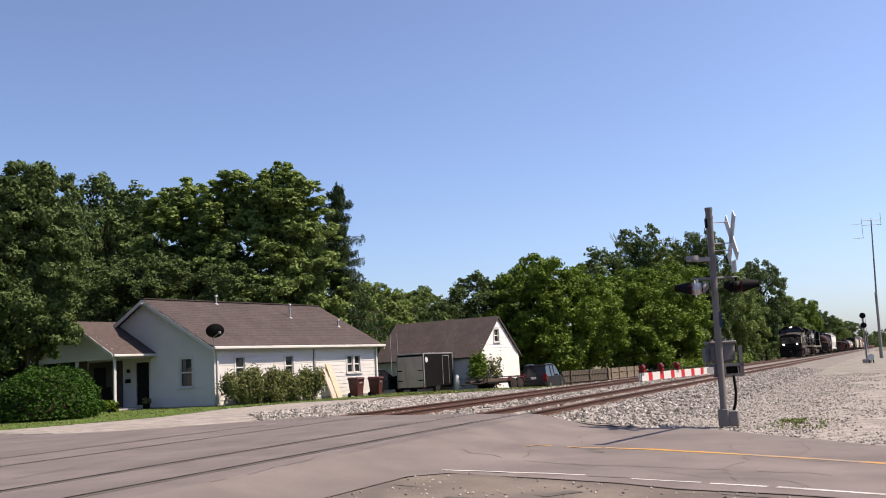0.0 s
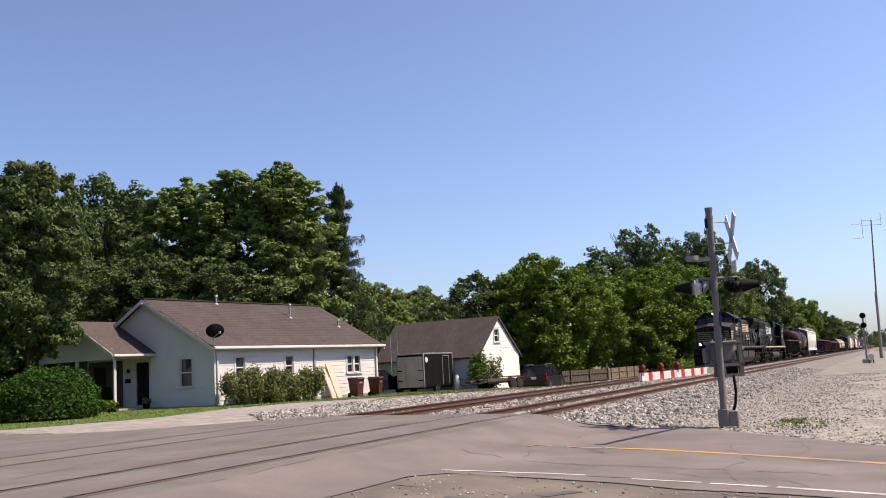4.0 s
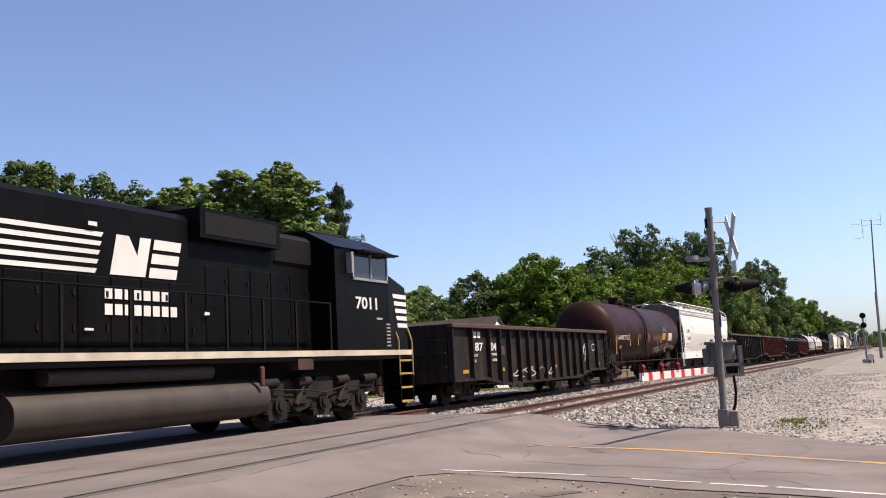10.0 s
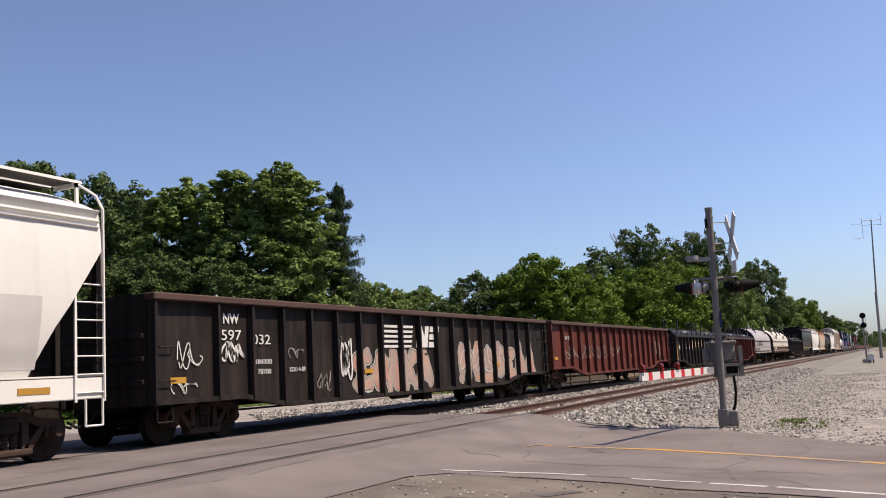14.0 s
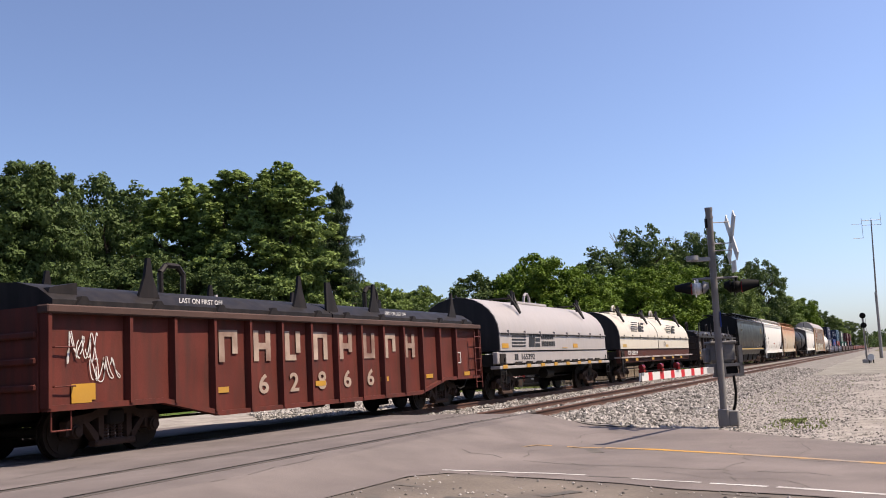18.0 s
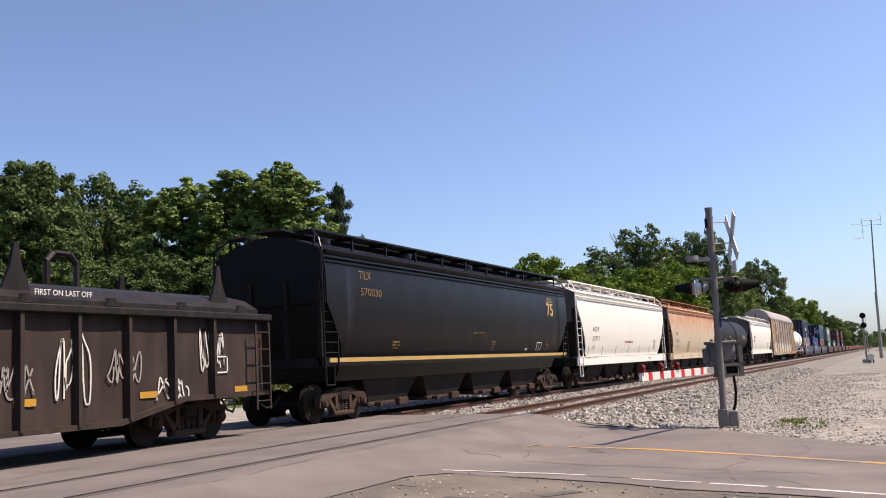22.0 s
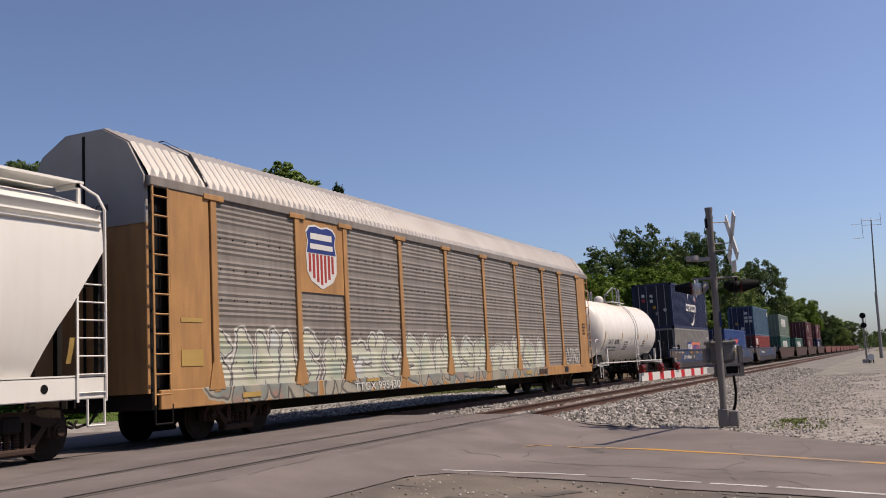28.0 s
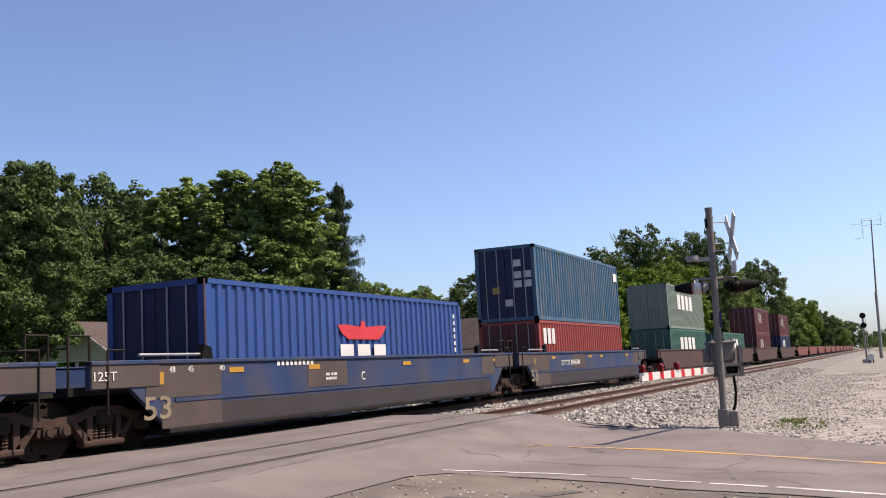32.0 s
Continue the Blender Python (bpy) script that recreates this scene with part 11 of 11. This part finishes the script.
    letters("165392", 2.28, 1.28, 0.20, -1.465, "black_paint", c, 1.35, bold=0.015, name="car_number"); word(c, 1.6, 1.28, 0.2, 2, -1.465, "black_paint", 0.9)
    reflectors(c, (0.35, 8.2), -1.506, 1.68, 0.6, 0.16); reflectors(c, (0.2, 2.5, 4.0, 5.5, 7.0, 8.5, 10.0, 11.6), -1.56, 1.01, 0.4, 0.12); bars([(6.8, 7.4, 1.66, 1.69)], -1.506, "yellow", c, "placard")

    c = coil_car(347.0, 17.4, [(0.0, 8.3), (8.36, 17.15)], "coil_cream", "cream coil car with two hoods on a rusty red frame", "red")
    emblem(c, 2.5, 2.46, 0.48, -1.46, "hood_end", 1.4, 0.1); emblem(c, 10.8, 2.46, 0.46, -1.46, "hood_end", 1.2, 0.1)
    letters("CR 628264", 1.6, 1.30, 0.21, -1.447, "white_paint", c, 2.0, bold=0.01, name="car_number")
    reflectors(c, (0.5, 10.2), -1.506, 1.68, 0.7, 0.14, "gold_paint"); reflectors(c, (0.55, 2.6, 6.2, 9.0, 11.4, 13.8), -1.565, 1.0, 0.5, 0.12); scrawl(c, 9.6, 10.2, 1.7, 2.0, -1.505, "black_paint", 90, 2, 0.025)

    c, side = hopper(386.2, 18.2, "hop_black", "hop_black", "hop_black", "glossy navy-black covered hopper with gold stripe and lettering", z_sill=(1.30, 1.50), bins=4, eave=3.98, top=4.4, stripe="gold_paint", sheets=8, cut=0.95, notch=2.75)
    letters("TILX", 1.66, 3.38, 0.20, side, "gold_dim", c, 0.62, name="car_number"); letters("570030", 1.72, 2.98, 0.19, side, "gold_dim", c, 1.05, name="car_number")
    letters("75", 15.66, 2.86, 0.48, side, "gold_paint", c, 0.74, bold=0.02, name="emblem_number"); bars([(15.66, 16.4, 3.37, 3.44), (15.72, 16.34, 3.48, 3.54)], side, "gold_dim", c)
    letters("DO NOT HAMMER ON CAR", 8.66, 2.12, 0.07, side, "gold_dim", c, 0.92, name="small_print"); smallprint(c, 10.2, 1.86, side, "gold_dim", 4, 7, 0.05, 91); smallprint(c, 3.4, 1.84, side, "gold_dim", 3, 9, 0.05, 92); smallprint(c, 15.6, 1.86, side, "gold_dim", 4, 7, 0.05, 93); bars([(13.4, 13.65, 1.60, 1.68)], side, "white_paint", c, "stencil")
    bars([(14.53, 15.06, 1.60, 1.62), (14.53, 15.06, 1.86, 1.88), (14.53, 14.56, 1.60, 1.88), (15.03, 15.06, 1.60, 1.88), (14.78, 14.80, 1.60, 1.88)], side, "white_paint", c, "stencil")

    c, side = hopper(405.7, 16.8, "hop_cream", "hop_cream", "hop_cream", "clean white covered hopper with black numbers", sheets=7)
    letters("ACFX", 2.25, 2.36, 0.22, side, "black_paint", c, 0.95, name="car_number", gap=1.25); letters("57771", 2.22, 1.94, 0.22, side, "black_paint", c, 1.05, name="car_number", gap=1.25)
    letters("DO NOT HAMMER ON CAR", 7.8, 1.88, 0.11, side, "red_paint", c, 1.55, name="lettering"); bars([(x, x + 0.07, 1.35, 1.75) for x in (1.7, 3.9, 6.22, 8.55, 10.8, 13.04)], side, "rust_film", c, "rust_run")
    smallprint(c, 2.2, 1.7, side, "grey_paint", 2, 9, 0.06, 7); smallprint(c, 13.95, 1.98, side, "grey_paint", 5, 10, 0.06, 8); smallprint(c, 1.0, 1.22, side, "grey_paint", 1, 40, 0.06, 9); bars([(12.6, 13.0, 1.08, 1.14)], side, "black_paint", c, "stencil")

    c, side = hopper(423.8, 16.7, "hop_rust", "rust_band", "hop_rust", "cream covered hopper heavily stained with orange rust", sheets=7)
    part("paint_patch", S().loft([[(x, -side(z) - 0.003, z) for z in [1.85 + 0.083 * i for i in range(11)]] for x in (1.8, 3.25)], closed=False), "paint_patch", c, smooth=60)
    letters("MWCX", 1.95, 2.35, 0.24, side, "black_paint", c, 0.85, name="car_number", gap=1.3); letters("480021", 1.95, 1.93, 0.24, side, "black_paint", c, 1.02, name="car_number", gap=1.3)
    smallprint(c, 2.1, 1.72, side, "grey_paint", 2, 14, 0.07, 53); smallprint(c, 13.0, 1.2, side, "grey_paint", 3, 9, 0.06, 54)
    bars([(14.85, 15.5, 2.66, 3.36)], -1.576, "paint_patch", c, "paint_patch", 0.004)
    rm = part("round_mark", S().cyl((15.17, -1.58, 3.02), (15.17, -1.586, 3.02), 0.28, 28), "black_paint", c, "round black-ringed mark")
    part("mark_face", S().cyl((15.17, -1.584, 3.02), (15.17, -1.589, 3.02), 0.25, 28), "white_paint", rm)
    bars([(15.155, 15.185, 2.80, 3.24)], -1.589, "yellow", c, "cross_mark", 0.003); bars([(14.96 + 0.034 * i, 14.985 + 0.034 * i, 3.0, 3.04) for i in range(13)], -1.589, "livery", c, "small_print", 0.003)
    bars([(13.85, 14.35, 1.52, 1.86)], side, "white_paint", c, "stencil"); bars([(13.89, 14.09, 1.56, 1.82), (14.12, 14.31, 1.56, 1.82)], lambda z: side(z) + 0.012, "black_paint", c, "stencil")
    reflectors(c, (0.7, 3.6, 6.2, 9.2, 12.6, 15.9), -1.502, 1.06, 0.42, 0.12); film = lambda nm, x0, x1, z0, z1, m: part(nm, S().loft([[(x, -side(z) - 0.004, z) for z in [z0 + (z1 - z0) * i / 8 for i in range(9)]] for x in (x0, x1)], closed=False), m, c, smooth=60); film("rust_patch", 5.62, 6.36, 1.34, 2.02, "rust_film"); film("rust_patch", 5.50, 5.62, 1.34, 1.86, "rust_film"); film("paint_patch", 13.8, 14.35, 2.0, 2.95, "paint_patch")

    c, zc = tank_car(442.3, 16.9, "tank_black", "satin black tank car with yellow markings and top platform")
    shell = lambda z: math.sqrt(max(0.01, 1.46 ** 2 - (z - zc) ** 2))
    letters("UTLX 204039", 2.35, 1.98, 0.24, shell, "gold_dim", c, 2.3, bold=0.01, name="car_number", gap=1.15)
    on_shell(c, [(0.8, 0.9, 1.9, 2.7), (3.45, 3.52, 2.2, 2.5), (6.0, 6.07, 2.0, 2.4), (8.0, 8.06, 2.0, 2.4)], zc, 1.46, "gold_paint", "yellow_mark"); on_shell(c, [(8.6, 9.2, 1.98, 2.2)], zc, 1.46, "yellow", "placard"); on_shell(c, [(12.9, 14.2, 2.5, 2.6), (12.9, 14.4, 2.3, 2.42), (5.2, 5.9, 2.4, 2.5), (1.0, 1.4, 1.5, 1.8)], zc, 1.46, "grey_paint", "lettering")

    c, side = hopper(460.2, 16.8, "hop_cream", "hop_cream", "hop_cream", "bright white covered hopper with faded lettering", sheets=7)
    smallprint(c, 13.0, 1.9, side, "grey_paint", 4, 12, 0.09, 13); smallprint(c, 2.2, 2.4, side, "black_paint", 2, 5, 0.22, 14); bars([(3.5, 3.6, 1.35, 2.0), (16.0, 16.1, 1.5, 1.9)], side, "gold_paint", c, "rust_run"); part("round_hole", S().cyl((15.5, -1.5, 1.12), (15.5, -1.506, 1.12), 0.07, 12), "black", c)

    autorack(478.0, 26.95)

    c, zc = tank_car(505.9, 13.2, "tank_white", "stained white tank car with rust drips and white railings", z0=0.98, r=1.5, sill="trim", pad=0.75, ladder_at=7.15, white=True)
    shell = lambda z: math.sqrt(max(0.01, 1.5 ** 2 - (z - zc) ** 2))
    letters("GATX", 2.36, 1.82, 0.23, shell, "black_paint", c, 0.88, name="car_number"); letters("90951", 3.46, 1.82, 0.23, shell, "black_paint", c, 1.0, bold=0.01, name="car_number")
    for i, (x, z) in enumerate(((2.3, 1.66), (2.5, 1.52))):
        smallprint(c, x, z, shell, "grey_paint", 1, 34, 0.06, 95 + i)
    smallprint(c, 5.3, 1.9, shell, "grey_paint", 4, 13, 0.07, 97); smallprint(c, 9.0, 1.95, shell, "gold_dim", 3, 9, 0.07, 98)
    on_shell(c, [(1.6, 1.72, 1.55, 2.4), (4.62, 4.72, 2.0, 2.36), (7.88, 7.96, 2.02, 2.36), (9.88, 9.97, 2.02, 2.36)], zc, 1.5, "yellow", "yellow_mark"); on_shell(c, [(6.1, 7.2, 2.1, 2.35), (9.1, 9.5, 2.05, 2.3)], zc, 1.5, "hop_white", "placard")

    # loaded wells
    c = well_car(521.4, "scuffed blue well car carrying two stacked containers")
    letters("53", 1.75, 0.48, 0.36, -1.48, "nose_cream", c, 0.62, bold=0.01, name="well_number"); letters("DTTX 888608", 3.95, 0.92, 0.2, -1.48, "white_paint", c, 2.5, bold=0.01, name="car_number"); letters("B", 7.3, 0.95, 0.2, -1.48, "white_paint", c, name="car_number")
    reflectors(c, (3.6, 6.3, 8.3, 10.1, 13.8, 17.0), -1.478, 1.26, 0.5, 0.1); bars([(1.0, 1.55, 1.1, 1.32)], -1.478, "yellow", c, "placard"); smallprint(c, 1.1, 0.95, -1.478, "livery", 3, 10, 0.06, 15); smallprint(c, 10.8, 1.0, -1.478, "white_paint", 2, 9, 0.06, 16)
    for x, t in ((1.7, "53"), (2.5, "48"), (2.95, "45"), (3.45, "40")):
        letters(t, x, 1.28, 0.11, -1.48, "white_paint", c, name="position_mark")
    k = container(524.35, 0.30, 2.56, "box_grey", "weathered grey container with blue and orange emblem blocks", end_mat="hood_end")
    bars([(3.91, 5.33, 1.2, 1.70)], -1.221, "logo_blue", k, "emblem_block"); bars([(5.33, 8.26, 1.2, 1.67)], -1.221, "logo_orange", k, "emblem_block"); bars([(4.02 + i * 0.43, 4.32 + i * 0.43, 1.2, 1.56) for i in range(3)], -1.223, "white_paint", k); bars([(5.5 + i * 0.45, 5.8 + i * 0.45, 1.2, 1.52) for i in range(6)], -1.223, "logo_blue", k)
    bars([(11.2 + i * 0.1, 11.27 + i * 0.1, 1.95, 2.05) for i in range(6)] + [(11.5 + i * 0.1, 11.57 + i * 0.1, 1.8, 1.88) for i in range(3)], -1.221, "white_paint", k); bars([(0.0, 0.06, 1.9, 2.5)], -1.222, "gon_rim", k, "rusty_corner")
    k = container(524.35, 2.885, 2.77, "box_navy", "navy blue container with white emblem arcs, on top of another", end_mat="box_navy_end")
    for i in range(6):
        x, w = 4.40 + i * 0.585, 0.50
        cells = [(x, x + 0.13, 1.14, 1.62), (x + 0.13, x + w, 1.50, 1.62)] + ([(x + 0.13, x + w, 1.14, 1.26)] if i in (0, 3, 4) else [(x + w - 0.13, x + w, 1.14, 1.50)])
        bars(cells, -1.222, "white_paint", k, "emblem_form")
    for a0, a1, cx, cz, rr in ((1.2, 2.75, 6.1, 1.42, 1.13), (4.38, 5.95, 6.1, 1.42, 1.13)):
        s = S()
        for i in range(8):
            a, b = a0 + (a1 - a0) * i / 8, a0 + (a1 - a0) * (i + 1) / 8
            w0, w1 = 0.10 * math.sin(math.pi * i / 8) + 0.01, 0.10 * math.sin(math.pi * (i + 1) / 8) + 0.01
            s.add([(cx + (rr + w0) * math.cos(a), -1.224, cz + (rr + w0) * math.sin(a)), (cx + (rr - w0) * math.cos(a), -1.224, cz + (rr - w0) * math.sin(a)), (cx + (rr - w1) * math.cos(b), -1.224, cz + (rr - w1) * math.sin(b)), (cx + (rr + w1) * math.cos(b), -1.224, cz + (rr + w1) * math.sin(b))], [(0, 1, 2, 3)])
        part("emblem_arc", s, "white_paint", k)
    part("emblem_flag", S().xz([(7.35, 2.0), (7.72, 1.9), (7.70, 2.38)], -1.22, -1.226), "white_paint", k); bars([(7.78, 8.02, 1.86, 2.06)], -1.222, "logo_red", k, "emblem_flag")
    bars([(11.75, 11.85, 1.95 - i * 0.22, 2.08 - i * 0.22) for i in range(6)], -1.222, "white_paint", k); bars([(11.72, 11.9, 0.35, 0.55)], -1.222, "yellow", k, "placard")
    for y0, z0, mm in ((0.55, 2.05, "white_paint"), (0.55, 1.75, "logo_red"), (0.05, 2.0, "white_paint"), (0.05, 1.7, "white_paint"), (-0.1, 1.3, "yellow"), (-0.25, 0.9, "grey_paint"), (-0.75, 1.1, "tarp")):
        part("door_placard", S().box(0.018, 0.03, y0 - 0.09, y0 + 0.09, z0 - 0.09, z0 + 0.09), mm, k)

    c = well_car(541.0, "scuffed blue well car carrying one bright blue container")
    letters("53", 1.05, 0.50, 0.40, -1.48, "nose_cream", c, 0.68, bold=0.01, name="well_number"); letters("125T", -0.1, 1.2, 0.15, -1.50, "white_paint", c, 0.5, name="weight_mark")
    letters("C", 8.5, 0.95, 0.2, -1.48, "white_paint", c, name="car_number"); bars([(1.05, 1.55, 1.10, 1.32)], -1.478, "yellow", c, "placard"); reflectors(c, (3.4, 6.2, 10.7, 14.6, 17.0), -1.478, 1.26, 0.45, 0.1); smallprint(c, 6.9, 1.1, -1.478, "white_paint", 2, 9, 0.06, 17); bars([(5.0 + i * 0.16, 5.1 + i * 0.16, 1.36, 1.46) for i in range(9)], -1.478, "white_paint", c)
    for x, t in ((0.75, "53"), (1.7, "48"), (2.2, "45"), (3.1, "40")):
        letters(t, x, 1.30, 0.11, -1.48, "white_paint", c, name="position_mark")
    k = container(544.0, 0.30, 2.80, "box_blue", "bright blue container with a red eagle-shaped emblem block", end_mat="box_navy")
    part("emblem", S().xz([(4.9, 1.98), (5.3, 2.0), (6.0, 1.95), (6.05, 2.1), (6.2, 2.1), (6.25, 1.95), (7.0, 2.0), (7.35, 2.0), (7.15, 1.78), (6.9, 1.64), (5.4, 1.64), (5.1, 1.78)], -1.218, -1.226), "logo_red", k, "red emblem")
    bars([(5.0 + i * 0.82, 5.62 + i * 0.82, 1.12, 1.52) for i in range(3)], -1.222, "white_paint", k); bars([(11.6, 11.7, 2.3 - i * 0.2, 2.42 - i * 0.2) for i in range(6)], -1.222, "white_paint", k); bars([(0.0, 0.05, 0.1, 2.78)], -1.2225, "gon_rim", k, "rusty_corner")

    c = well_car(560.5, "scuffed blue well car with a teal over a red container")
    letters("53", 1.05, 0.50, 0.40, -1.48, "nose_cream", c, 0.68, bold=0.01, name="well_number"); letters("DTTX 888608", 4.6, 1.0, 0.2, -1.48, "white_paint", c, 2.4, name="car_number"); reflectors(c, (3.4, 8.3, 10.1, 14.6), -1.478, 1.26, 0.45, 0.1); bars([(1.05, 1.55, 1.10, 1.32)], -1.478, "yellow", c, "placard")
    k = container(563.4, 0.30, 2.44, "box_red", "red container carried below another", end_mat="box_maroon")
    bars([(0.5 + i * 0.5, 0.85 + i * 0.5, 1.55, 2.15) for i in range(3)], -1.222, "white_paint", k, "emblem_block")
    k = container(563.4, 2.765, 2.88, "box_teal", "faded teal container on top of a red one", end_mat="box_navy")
    bars([(11.4, 12.0, 2.1, 2.5)], -1.222, "white_paint", k, "emblem_block")
    for y0, z0 in ((-0.5, 2.2), (-0.5, 1.75), (-0.5, 1.4), (-0.9, 1.75), (-0.9, 1.4), (0.4, 1.2), (-0.1, 0.7)):
        part("door_placard", S().box(0.018, 0.03, y0 - 0.15, y0 + 0.15, z0 - 0.13, z0 + 0.13), "tarp" if y0 < 0 else "gold_paint", k)

    far = ((582.5, "gon_rim", (("box_green", 0.3, 2.5, 587.2), ("box_sage", 2.84, 2.7, 587.2))), (604.0, "gon_rim", (("box_green", 0.3, 2.5, 607.4),)),
           (625.0, "gon_rim", (("box_maroon", 0.3, 2.6, 628.6), ("box_maroon", 2.94, 2.6, 628.6))), (647.5, "gon_rim", (("box_navy", 0.3, 2.6, 651.4), ("box_maroon", 2.94, 2.6, 651.4))))
    for u, mat, load in far:
        well_car(u, "grimy well car carrying shipping containers", mat, 19.5, detail=False)
        for m, z, h, ku in load:
            k = container(ku, z, h, m, "%s on a well car" % MAT[m].name.replace("_", " ") + ", weathered")
            bars([(3.0 + i * 1.3, 3.9 + i * 1.3, h * 0.45, h * 0.8) for i in range(4 if m in ("box_green", "box_sage") else 2)], -1.222, "white_paint" if m != "box_maroon" else "grey_paint", k, "emblem_block")
    for i in range(11):
        well_car(670.5 + i * 21.0, "empty oxide-red well car far down the train", "well_red", 19.5, detail=False)

build_train()


def along(t):
    """How far the train has rolled after t seconds: it slows a little on the way."""
    return 17.1 * t - 0.0175 * t * t


def motions():
    for ob, u, z in MOVERS:
        walk(ob, [(t, pose(u - along(t), YC, z)) for t in range(0, 33, 2)])
    for ob, x, r in WHEELS:
        walk(ob, [(i / FPS, pose(x, 0, r, 0, math.degrees(-along(i / FPS) / r), 0)) for i in range(0, 32 * FPS + 1)])


motions()
